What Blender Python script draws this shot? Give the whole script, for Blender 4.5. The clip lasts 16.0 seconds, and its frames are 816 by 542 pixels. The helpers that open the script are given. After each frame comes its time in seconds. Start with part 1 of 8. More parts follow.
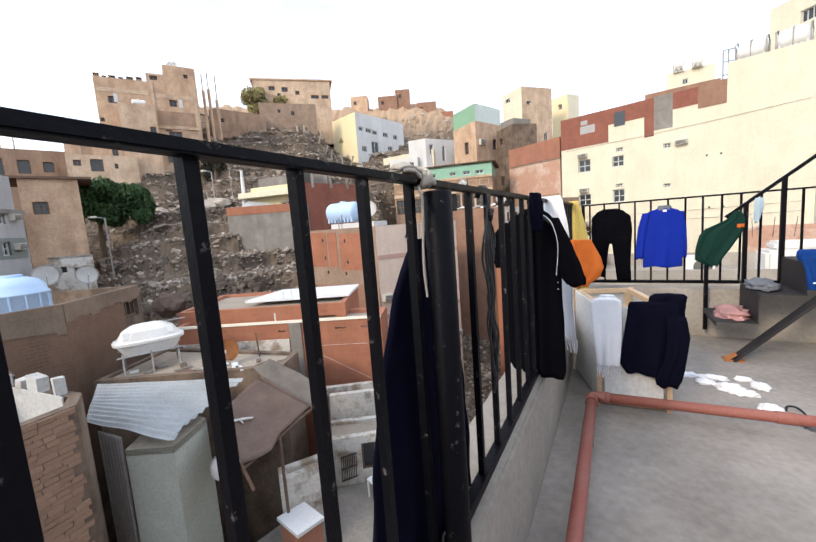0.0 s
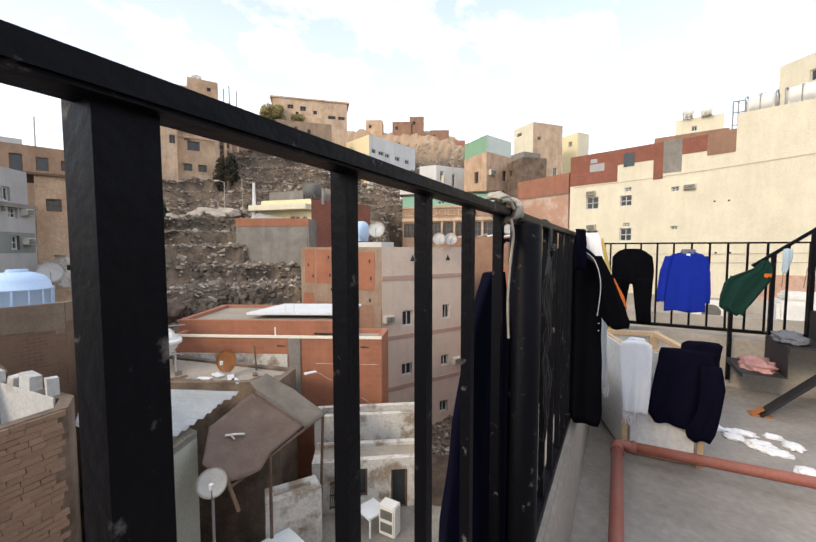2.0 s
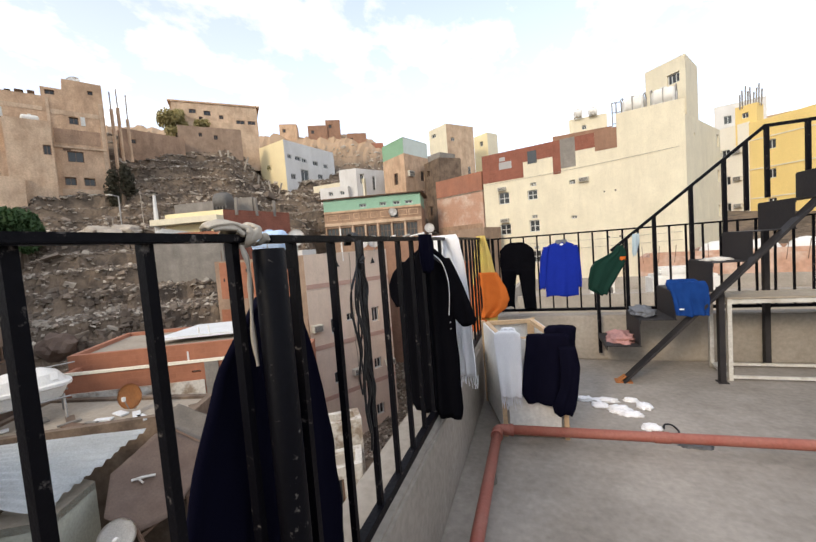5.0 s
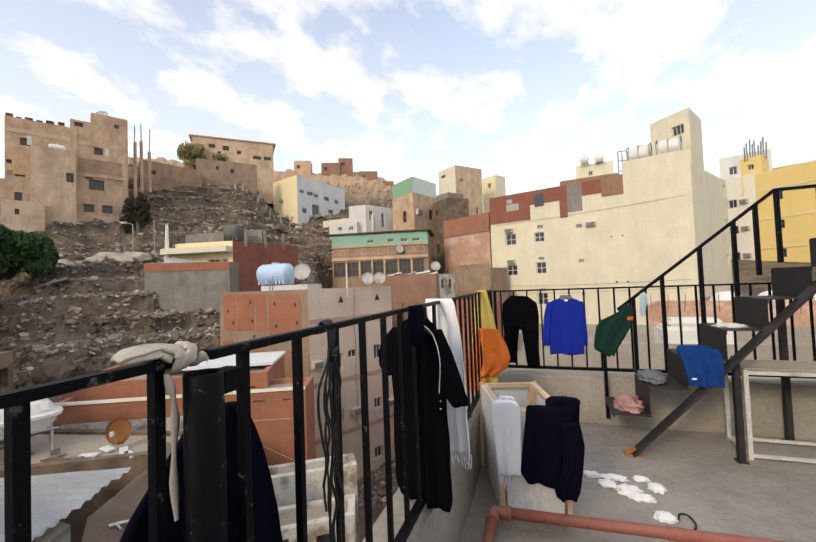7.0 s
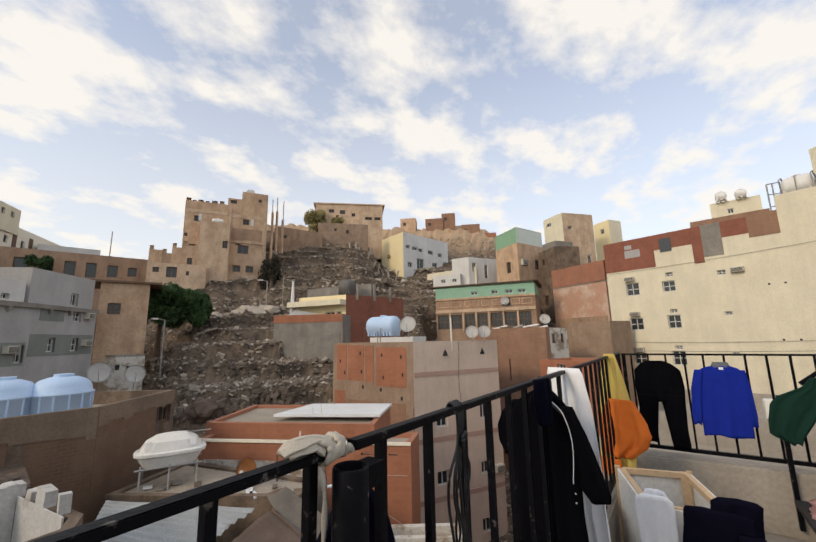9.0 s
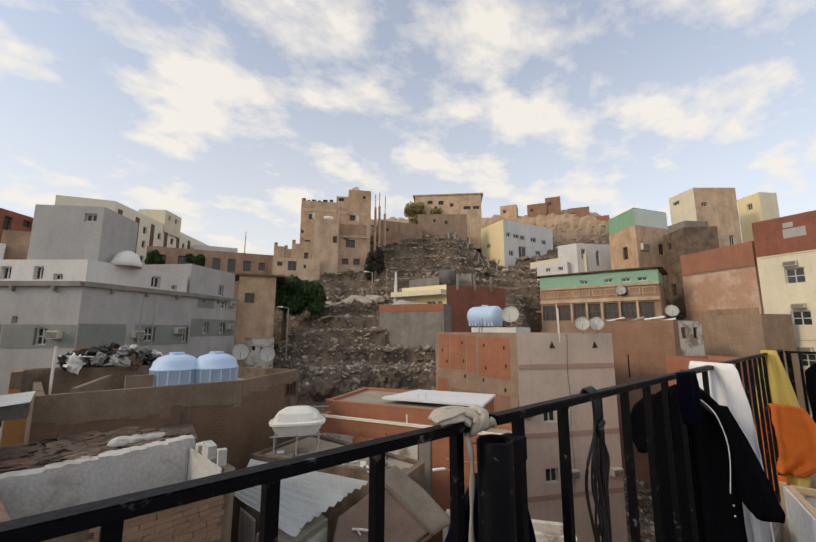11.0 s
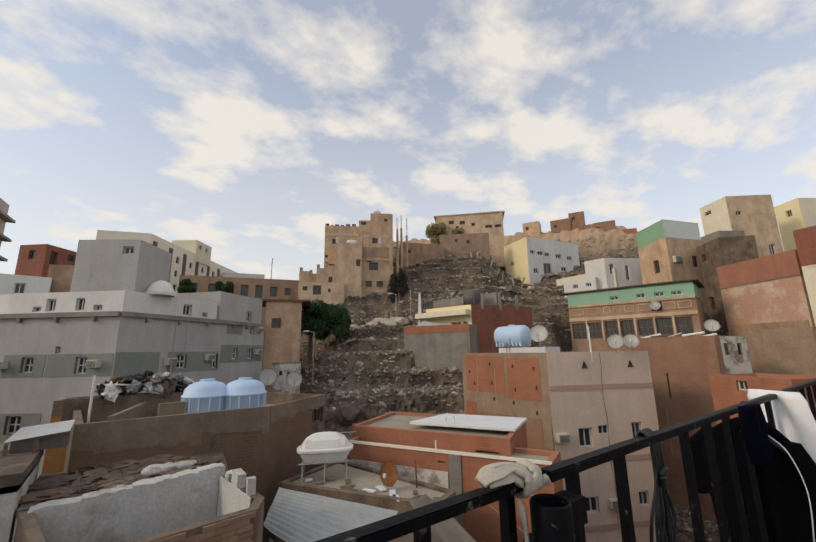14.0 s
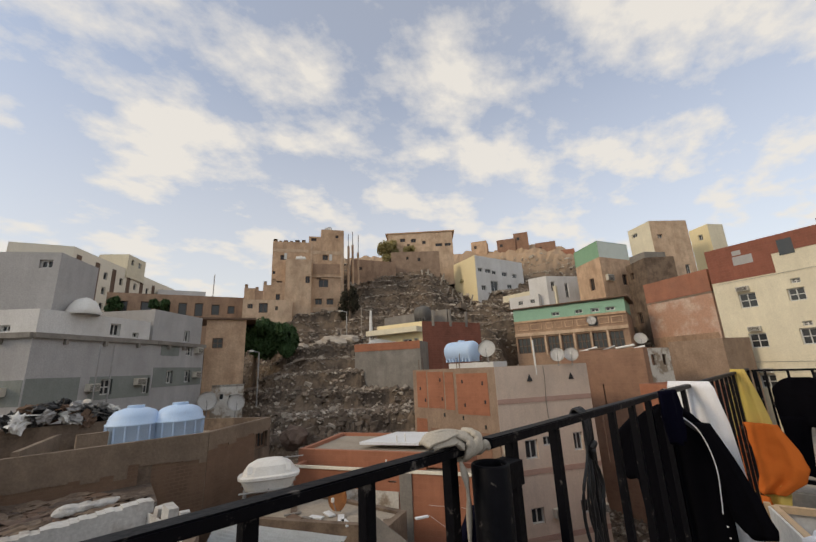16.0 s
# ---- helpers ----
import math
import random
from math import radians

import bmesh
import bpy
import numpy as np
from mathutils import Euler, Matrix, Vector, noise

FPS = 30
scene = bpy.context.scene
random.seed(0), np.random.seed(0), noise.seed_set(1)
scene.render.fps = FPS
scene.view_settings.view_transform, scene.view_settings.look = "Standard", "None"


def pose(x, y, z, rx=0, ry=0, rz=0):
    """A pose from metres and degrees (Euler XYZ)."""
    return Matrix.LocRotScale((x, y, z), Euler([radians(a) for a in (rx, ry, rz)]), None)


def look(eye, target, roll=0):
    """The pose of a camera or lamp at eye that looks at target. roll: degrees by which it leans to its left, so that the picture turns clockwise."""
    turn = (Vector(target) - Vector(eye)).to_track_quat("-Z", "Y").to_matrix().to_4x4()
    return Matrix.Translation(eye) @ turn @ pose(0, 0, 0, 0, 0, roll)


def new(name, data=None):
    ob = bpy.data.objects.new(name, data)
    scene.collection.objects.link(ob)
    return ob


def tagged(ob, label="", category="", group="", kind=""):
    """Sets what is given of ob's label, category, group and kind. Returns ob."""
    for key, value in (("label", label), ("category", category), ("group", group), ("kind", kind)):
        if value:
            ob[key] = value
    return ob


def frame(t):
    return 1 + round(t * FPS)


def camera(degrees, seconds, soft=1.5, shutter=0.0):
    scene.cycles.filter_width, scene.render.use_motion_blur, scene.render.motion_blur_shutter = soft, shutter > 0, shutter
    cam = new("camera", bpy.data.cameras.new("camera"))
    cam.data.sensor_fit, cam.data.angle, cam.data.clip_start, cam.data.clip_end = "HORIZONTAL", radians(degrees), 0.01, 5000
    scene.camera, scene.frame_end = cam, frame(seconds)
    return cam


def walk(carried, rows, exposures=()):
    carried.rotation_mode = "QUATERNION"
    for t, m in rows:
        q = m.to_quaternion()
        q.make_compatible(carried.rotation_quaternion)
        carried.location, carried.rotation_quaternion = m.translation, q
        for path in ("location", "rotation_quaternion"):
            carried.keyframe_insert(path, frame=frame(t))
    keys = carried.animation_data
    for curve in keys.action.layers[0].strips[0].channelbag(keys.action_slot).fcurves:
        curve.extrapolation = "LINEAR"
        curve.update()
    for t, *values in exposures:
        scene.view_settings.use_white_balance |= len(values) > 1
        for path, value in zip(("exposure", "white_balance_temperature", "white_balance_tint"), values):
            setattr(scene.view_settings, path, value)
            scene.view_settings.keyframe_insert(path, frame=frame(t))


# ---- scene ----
cam = camera(94.1, 16.0)
PATH = [
    (0, (0.048, 1.381, 1.254), (-0.912, 3.119, 1.016), -4.2),
    (0.5, (-0.023, 1.377, 1.26), (-0.804, 3.205, 1.036), -3.4),
    (1, (-0.038, 1.375, 1.259), (-0.799, 3.212, 1.045), -1.7),
    (1.5, (-0.075, 1.376, 1.269), (-0.929, 3.179, 1.123), -1.6),
    (2, (-0.111, 1.365, 1.273), (-1.08, 3.110, 1.154), -0.0),
    (2.5, (-0.103, 1.359, 1.278), (-0.988, 3.151, 1.215), 0.4),
    (3, (-0.068, 1.369, 1.285), (-0.786, 3.234, 1.192), -0.5),
    (3.5, (-0.038, 1.380, 1.287), (-0.731, 3.254, 1.193), -3.7),
    (4, (0.005, 1.411, 1.289), (-0.709, 3.273, 1.124), -4.3),
    (4.5, (0.113, 1.468, 1.296), (-0.588, 3.336, 1.164), -5.4),
    (4.7, (0.167, 1.486, 1.294), (-0.485, 3.372, 1.166), -4.8),
    (6.8, (0.243, 1.626, 1.427), (-0.387, 3.524, 1.421), -2.7),
    (7, (0.234, 1.635, 1.44), (-0.425, 3.522, 1.508), -2.2),
    (7.5, (0.227, 1.624, 1.473), (-0.49, 3.478, 1.692), -1.7),
    (8, (0.213, 1.631, 1.495), (-0.577, 3.444, 1.796), -2.2),
    (8.5, (0.19, 1.648, 1.501), (-0.773, 3.369, 1.832), -2.1),
    (9, (0.177, 1.615, 1.509), (-0.938, 3.238, 1.862), -1.2),
    (9.5, (0.171, 1.636, 1.505), (-1.07, 3.167, 1.848), -1.1),
    (10, (0.168, 1.611, 1.51), (-1.17, 3.055, 1.861), -1.0),
    (12.3, (0.095, 1.552, 1.455), (-1.571, 2.628, 1.714), -1.7),
    (12.5, (0.095, 1.552, 1.468), (-1.584, 2.605, 1.738), -2.3),
    (13, (0.1, 1.555, 1.485), (-1.554, 2.627, 1.824), -1.9),
    (13.5, (0.092, 1.567, 1.514), (-1.526, 2.686, 1.871), -1.1),
    (14, (0.097, 1.570, 1.527), (-1.467, 2.745, 1.942), -1.0),
    (14.5, (0.109, 1.563, 1.486), (-1.417, 2.776, 1.931), -1.3),
    (15, (0.108, 1.566, 1.466), (-1.388, 2.817, 1.908), -2.1),
    (15.5, (0.105, 1.562, 1.464), (-1.342, 2.850, 1.961), -2.4),
    (16, (0.105, 1.570, 1.458), (-1.276, 2.928, 1.956), -2.5),
]
walk(cam, [(t, look(eye, target, roll)) for t, eye, target, roll in PATH],
     exposures=[(0, 0.37, 6450, 10), (0.5, 0.23, 6450, 10), (1.5, 0.24, 6700, 10), (2.0, 0.12, 6800, 10), (4.5, 0.07, 6850, 10), (7.0, -0.15, 7100, 10), (8.0, -0.34, 7150, 10), (10.0, -0.54, 7250, 10), (12.5, -0.62, 7350, 10), (16.0, -0.72, 7300, 10)])

# ---- sky and sun ----
world = bpy.data.worlds.new("sky")
scene.world = world
world.use_nodes = True
wn, wl = world.node_tree.nodes, world.node_tree.links
wn.clear()
SUN_EL, SUN_AZ = radians(28), radians(-163)


def sky_nodes():
    out = wn.new("ShaderNodeOutputWorld")
    bg = wn.new("ShaderNodeBackground")
    sky = wn.new("ShaderNodeTexSky")
    sky.sky_type, sky.sun_disc = "NISHITA", False
    sky.sun_elevation, sky.sun_rotation = SUN_EL, SUN_AZ
    sky.air_density, sky.dust_density = 1.0, 1.2
    co = wn.new("ShaderNodeTexCoord")
    sep = wn.new("ShaderNodeSeparateXYZ")
    wl.new(co.outputs["Generated"], sep.inputs[0])
    up = wn.new("ShaderNodeMath")
    up.operation, up.inputs[1].default_value = "ADD", 0.22
    wl.new(sep.outputs[2], up.inputs[0])
    flat = wn.new("ShaderNodeVectorMath")
    flat.operation = "DIVIDE"
    wl.new(co.outputs["Generated"], flat.inputs[0])
    wl.new(up.outputs[0], flat.inputs[1])
    stretch = wn.new("ShaderNodeMapping")
    stretch.inputs["Scale"].default_value = (1.0, 0.8, 1.0)
    stretch.inputs["Rotation"].default_value = (0, 0, radians(-35))
    wl.new(flat.outputs[0], stretch.inputs[0])
    big = wn.new("ShaderNodeTexNoise")
    big.inputs["Scale"].default_value, big.inputs["Detail"].default_value = 4.2, 8
    big.inputs["Roughness"].default_value = 0.58
    wl.new(stretch.outputs[0], big.inputs["Vector"])
    ramp = wn.new("ShaderNodeValToRGB")
    ramp.color_ramp.elements[0].position, ramp.color_ramp.elements[1].position = 0.42, 0.60
    wl.new(big.outputs["Fac"], ramp.inputs[0])
    haze = wn.new("ShaderNodeMapRange")
    haze.inputs[1].default_value, haze.inputs[2].default_value = 0.0, 0.62
    haze.inputs[3].default_value, haze.inputs[4].default_value = 0.9, 0.0
    wl.new(sep.outputs[2], haze.inputs[0])
    most = wn.new("ShaderNodeMath")
    most.operation = "MAXIMUM"
    wl.new(ramp.outputs[0], most.inputs[0])
    wl.new(haze.outputs[0], most.inputs[1])
    part_of = wn.new("ShaderNodeMath")
    part_of.operation, part_of.inputs[1].default_value = "MULTIPLY_ADD", 0.60
    part_of.inputs[2].default_value = 0.33
    wl.new(most.outputs[0], part_of.inputs[0])
    gain = wn.new("ShaderNodeMixRGB")
    gain.blend_type, gain.inputs[0].default_value = "MULTIPLY", 1.0
    gain.inputs[2].default_value = (2.35, 2.95, 3.6, 1)
    wl.new(sky.outputs[0], gain.inputs[1])
    mix = wn.new("ShaderNodeMixRGB")
    mix.inputs[2].default_value = (13.4, 13.4, 13.4, 1)
    wl.new(part_of.outputs[0], mix.inputs[0])
    wl.new(gain.outputs[0], mix.inputs[1])
    wl.new(mix.outputs[0], bg.inputs[0])
    bg.inputs[1].default_value = 0.1
    wl.new(bg.outputs[0], out.inputs[0])


sky_nodes()
sun = new("sun", bpy.data.lights.new("sun", "SUN"))
sun.data.energy, sun.data.angle, sun.data.color = 1.75, radians(12), (1.0, 0.83, 0.62)
sun.matrix_world = look((0, 0, 0), (-math.sin(SUN_AZ) * math.cos(SUN_EL), -math.cos(SUN_AZ) * math.cos(SUN_EL), -math.sin(SUN_EL)))

# ---- materials ----
def surface(name, base, second=None, scale=1.5, rough=0.85, bump=0.2, grain=40.0, metal=0.0, stain=0.5, streak=1.0, piece=0.0, spread=(0.35, 0.7), wash=0.0, island=0.0):
    """A worn surface: two colours in large patches, fine grain and relief; streak below 1 draws the patches out upright."""
    m = bpy.data.materials.new(name)
    m.use_nodes = True
    n, l = m.node_tree.nodes, m.node_tree.links
    b = n["Principled BSDF"]
    second = second or tuple(c * 0.62 for c in base)
    co, mp = n.new("ShaderNodeTexCoord"), n.new("ShaderNodeMapping")
    mp.inputs["Scale"].default_value = (1, 1, streak)
    l.new(co.outputs["Object"], mp.inputs[0])
    big, fine = n.new("ShaderNodeTexNoise"), n.new("ShaderNodeTexNoise")
    big.inputs["Scale"].default_value, big.inputs["Detail"].default_value = scale, 8
    big.inputs["Roughness"].default_value = 0.65
    fine.inputs["Scale"].default_value, fine.inputs["Detail"].default_value = grain, 4
    l.new(mp.outputs[0], big.inputs["Vector"])
    l.new(co.outputs["Object"], fine.inputs["Vector"])
    ramp = n.new("ShaderNodeValToRGB")
    ramp.color_ramp.elements[0].position, ramp.color_ramp.elements[1].position = spread
    ramp.color_ramp.elements[0].color, ramp.color_ramp.elements[1].color = (0, 0, 0, 1), (stain, stain, stain, 1)
    l.new(big.outputs["Fac"], ramp.inputs[0])
    mix = n.new("ShaderNodeMixRGB")
    mix.inputs[1].default_value, mix.inputs[2].default_value = (*base, 1), (*second, 1)
    l.new(ramp.outputs[0], mix.inputs[0])
    hue = n.new("ShaderNodeHueSaturation")
    val = n.new("ShaderNodeMapRange")
    val.inputs[1].default_value, val.inputs[2].default_value = 0.25, 0.75
    val.inputs[3].default_value, val.inputs[4].default_value = 0.86, 1.14
    l.new(fine.outputs["Fac"], val.inputs[0])
    last = val.outputs[0]
    if piece:
        info, span, mul = n.new("ShaderNodeObjectInfo"), n.new("ShaderNodeMapRange"), n.new("ShaderNodeMath")
        span.inputs[3].default_value, span.inputs[4].default_value = 1 - piece, 1 + piece
        l.new(info.outputs["Random"], span.inputs[0])
        mul.operation = "MULTIPLY"
        l.new(last, mul.inputs[0])
        l.new(span.outputs[0], mul.inputs[1])
        last = mul.outputs[0]
    if island:
        geo, span, mul = n.new("ShaderNodeNewGeometry"), n.new("ShaderNodeMapRange"), n.new("ShaderNodeMath")
        span.inputs[3].default_value, span.inputs[4].default_value = 1 - island, 1 + island
        l.new(geo.outputs["Random Per Island"], span.inputs[0])
        mul.operation = "MULTIPLY"
        l.new(last, mul.inputs[0])
        l.new(span.outputs[0], mul.inputs[1])
        last = mul.outputs[0]
    if wash:
        # run-off streaks and broad patches of grime
        for sx, sz, lo, hi in ((0.55, 0.09, 0.38, 0.66), (0.22, 0.22, 0.35, 0.62)):
            pm, pn, pr, mul = n.new("ShaderNodeMapping"), n.new("ShaderNodeTexNoise"), n.new("ShaderNodeMapRange"), n.new("ShaderNodeMath")
            pm.inputs["Scale"].default_value = (sx * 3, sx * 3, sz * 3)
            pn.inputs["Scale"].default_value, pn.inputs["Detail"].default_value, pn.inputs["Roughness"].default_value = 1.0, 7, 0.7
            pr.inputs[1].default_value, pr.inputs[2].default_value = lo, hi
            pr.inputs[3].default_value, pr.inputs[4].default_value = 1 + 0.25 * wash, 1 - wash
            l.new(co.outputs["Object"], pm.inputs[0])
            l.new(pm.outputs[0], pn.inputs["Vector"])
            l.new(pn.outputs["Fac"], pr.inputs[0])
            mul.operation = "MULTIPLY"
            l.new(last, mul.inputs[0])
            l.new(pr.outputs[0], mul.inputs[1])
            last = mul.outputs[0]
    l.new(last, hue.inputs["Value"])
    l.new(mix.outputs[0], hue.inputs["Color"])
    l.new(hue.outputs[0], b.inputs["Base Color"])
    rr = n.new("ShaderNodeMapRange")
    rr.inputs[3].default_value, rr.inputs[4].default_value = max(0.05, rough - 0.12), min(1, rough + 0.1)
    l.new(big.outputs["Fac"], rr.inputs[0])
    l.new(rr.outputs[0], b.inputs["Roughness"])
    b.inputs["Metallic"].default_value = metal
    if bump:
        bp = n.new("ShaderNodeBump")
        bp.inputs["Strength"].default_value, bp.inputs["Distance"].default_value = bump, 0.4 / grain
        l.new(fine.outputs["Fac"], bp.inputs["Height"])
        l.new(bp.outputs[0], b.inputs["Normal"])
    return m


def masonry(name, c1, c2, mortar, w=0.4, h=0.2, joint=0.012, rough=0.9, bump=0.4, wash=0.16):
    """Courses of blocks on a wall that carries its own metres as UV."""
    m = surface(name, c1, c2, 1.2, rough, 0.0, wash=wash)
    n, l = m.node_tree.nodes, m.node_tree.links
    b = n["Principled BSDF"]
    uv, br = n.new("ShaderNodeUVMap"), n.new("ShaderNodeTexBrick")
    br.inputs["Scale"].default_value = 1.0
    br.inputs["Brick Width"].default_value, br.inputs["Row Height"].default_value = w, h
    br.inputs["Mortar Size"].default_value = joint
    br.inputs["Color1"].default_value, br.inputs["Color2"].default_value = (1, 1, 1, 1), (0.9, 0.9, 0.9, 1)
    br.inputs["Mortar"].default_value = (*mortar, 1)
    l.new(uv.outputs[0], br.inputs["Vector"])
    mul, keep = n.new("ShaderNodeMixRGB"), n.new("ShaderNodeMixRGB")
    mul.blend_type, mul.inputs[0].default_value = "MULTIPLY", 1.0
    src = b.inputs["Base Color"].links[0].from_socket
    l.new(src, mul.inputs[1])
    l.new(br.outputs["Color"], mul.inputs[2])
    l.new(br.outputs["Fac"], keep.inputs[0])
    l.new(mul.outputs[0], keep.inputs[1])
    keep.inputs[2].default_value = (*mortar, 1)
    l.new(keep.outputs[0], b.inputs["Base Color"])
    bp = n.new("ShaderNodeBump")
    bp.invert = True
    bp.inputs["Strength"].default_value, bp.inputs["Distance"].default_value = bump, 0.02
    l.new(br.outputs["Fac"], bp.inputs["Height"])
    l.new(bp.outputs[0], b.inputs["Normal"])
    return m


def plain(name, color, rough=0.5, metal=0.0, **kw):
    m = bpy.data.materials.new(name)
    m.use_nodes = True
    b = m.node_tree.nodes["Principled BSDF"]
    b.inputs["Base Color"].default_value = (*color, 1)
    b.inputs["Roughness"].default_value, b.inputs["Metallic"].default_value = rough, metal
    return m


IRON = surface("black painted iron", (0.0028, 0.0028, 0.0048), (0.15, 0.135, 0.125), 38, 0.5, 0.25, 90, 0.0, 0.8, spread=(0.615, 0.70))
IRON.node_tree.nodes["Principled BSDF"].inputs["Specular IOR Level"].default_value = 0.11
SCREED = surface("worn screed", (0.355, 0.32, 0.285), (0.215, 0.19, 0.165), 0.9, 0.9, 0.3, 26, stain=0.9, spread=(0.42, 0.66), wash=0.14)
PARAPET = surface("cement render", (0.375, 0.335, 0.29), (0.25, 0.22, 0.185), 1.6, 0.92, 0.3, 30, stain=0.7, wash=0.12)
MUD = surface("mud render", (0.215, 0.155, 0.112), (0.115, 0.08, 0.058), 1.3, 0.95, 0.6, 12, stain=0.9, spread=(0.42, 0.62), wash=0.22)
TAN = surface("tan render", (0.62, 0.425, 0.285), (0.43, 0.28, 0.18), 0.9, 0.95, 0.4, 8, stain=0.8, streak=0.7, spread=(0.42, 0.64), wash=0.14)
TAN_PALE = surface("pale tan render", (0.63, 0.465, 0.33), (0.45, 0.31, 0.21), 0.8, 0.95, 0.4, 8, stain=0.8, streak=0.7, spread=(0.42, 0.64), wash=0.14)
BROWN = surface("brown render", (0.42, 0.275, 0.185), (0.28, 0.18, 0.125), 0.8, 0.95, 0.4, 8, stain=0.8, streak=0.6, spread=(0.42, 0.64), wash=0.15)
CREAM = surface("cream paint", (0.74, 0.675, 0.515), (0.63, 0.56, 0.42), 0.35, 0.8, 0.1, 20, stain=0.5, streak=0.35, wash=0.07)
CREAM_PALE = surface("pale cream paint", (0.80, 0.74, 0.62), (0.66, 0.6, 0.48), 0.35, 0.8, 0.1, 20, stain=0.4, streak=0.35)
YELLOW = surface("yellow paint", (0.78, 0.58, 0.22), (0.64, 0.45, 0.17), 0.4, 0.8, 0.1, 20, stain=0.4, streak=0.4)
PALE_YELLOW = surface("pale yellow paint", (0.80, 0.68, 0.42), (0.66, 0.54, 0.32), 0.4, 0.8, 0.1, 20, stain=0.5, streak=0.4)
PINKISH = surface("pinkish beige paint", (0.65, 0.525, 0.43), (0.54, 0.42, 0.335), 0.4, 0.85, 0.1, 20, stain=0.5, streak=0.4, wash=0.09)
PINK_BAND = surface("dusty pink band", (0.46, 0.30, 0.245), None, 0.6, 0.85, 0.1, 20, stain=0.4)
GREY = surface("grey white paint", (0.45, 0.44, 0.435), (0.31, 0.30, 0.295), 0.45, 0.85, 0.1, 20, stain=0.6, streak=0.4, wash=0.08)
GREY_BAND = surface("grey green paint", (0.245, 0.265, 0.245), None, 0.5, 0.85, 0.1, 20, stain=0.35, wash=0.1)
WHITE = surface("white paint", (0.70, 0.69, 0.675), (0.50, 0.47, 0.44), 0.45, 0.8, 0.1, 20, stain=0.55, streak=0.4, wash=0.06)
PLASTER = surface("flaking white plaster", (0.58, 0.55, 0.50), (0.28, 0.22, 0.165), 1.4, 0.95, 0.5, 14, stain=1.0, spread=(0.48, 0.6))
PLASTER_PALE = surface("worn pale plaster", (0.55, 0.54, 0.52), (0.31, 0.265, 0.22), 0.9, 0.95, 0.4, 14, stain=0.9, spread=(0.52, 0.66), wash=0.12)
TOWER_GREY = surface("pinkish grey render", (0.47, 0.40, 0.35), (0.38, 0.32, 0.275), 0.4, 0.9, 0.1, 12, stain=0.6, streak=0.4, wash=0.1)
CONCRETE = surface("grey concrete", (0.29, 0.265, 0.235), (0.19, 0.17, 0.15), 1.0, 0.95, 0.4, 14, stain=0.8, wash=0.15)
BRICK_RED = masonry("red hollow block", (0.40, 0.16, 0.09), (0.31, 0.125, 0.072), (0.36, 0.15, 0.09), joint=0.008, bump=0.12, wash=0.12)
FRAME_TAN = surface("sandy concrete frame", (0.36, 0.255, 0.185), (0.25, 0.17, 0.12), 1.1, 0.95, 0.4, 12, stain=0.8, wash=0.14)
BRICK_DARK = masonry("dark red block", (0.30, 0.105, 0.068), (0.23, 0.088, 0.06), (0.27, 0.115, 0.078), joint=0.008, bump=0.15)
BRICK_BROWN = masonry("brown block", (0.34, 0.19, 0.125), (0.26, 0.15, 0.10), (0.29, 0.17, 0.115), joint=0.008, bump=0.15)
RED_PAINT = surface("faded red paint", (0.40, 0.165, 0.10), (0.30, 0.145, 0.10), 0.8, 0.85, 0.2, 18, stain=0.8, wash=0.14)
GREEN_PAINT = surface("pale green paint", (0.26, 0.45, 0.33), (0.2, 0.34, 0.25), 0.7, 0.8, 0.1, 20, stain=0.5)
ROOF = surface("dusty roof", (0.36, 0.31, 0.25), (0.26, 0.22, 0.175), 0.8, 0.97, 0.4, 10, stain=0.8)
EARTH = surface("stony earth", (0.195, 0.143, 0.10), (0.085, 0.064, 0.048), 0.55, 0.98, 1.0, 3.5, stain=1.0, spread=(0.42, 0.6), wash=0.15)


def ridge_tint(m, low, high, colour):
    """Blends the base colour into another one on the high ground, between two heights."""
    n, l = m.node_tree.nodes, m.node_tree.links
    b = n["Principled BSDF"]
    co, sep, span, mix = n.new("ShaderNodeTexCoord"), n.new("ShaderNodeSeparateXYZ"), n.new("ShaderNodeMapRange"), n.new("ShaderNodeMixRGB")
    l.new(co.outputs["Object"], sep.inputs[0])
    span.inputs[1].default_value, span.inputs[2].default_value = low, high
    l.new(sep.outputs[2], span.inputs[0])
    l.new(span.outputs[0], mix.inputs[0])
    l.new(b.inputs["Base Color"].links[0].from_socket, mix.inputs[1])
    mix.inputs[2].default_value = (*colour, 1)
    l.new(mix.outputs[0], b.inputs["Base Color"])


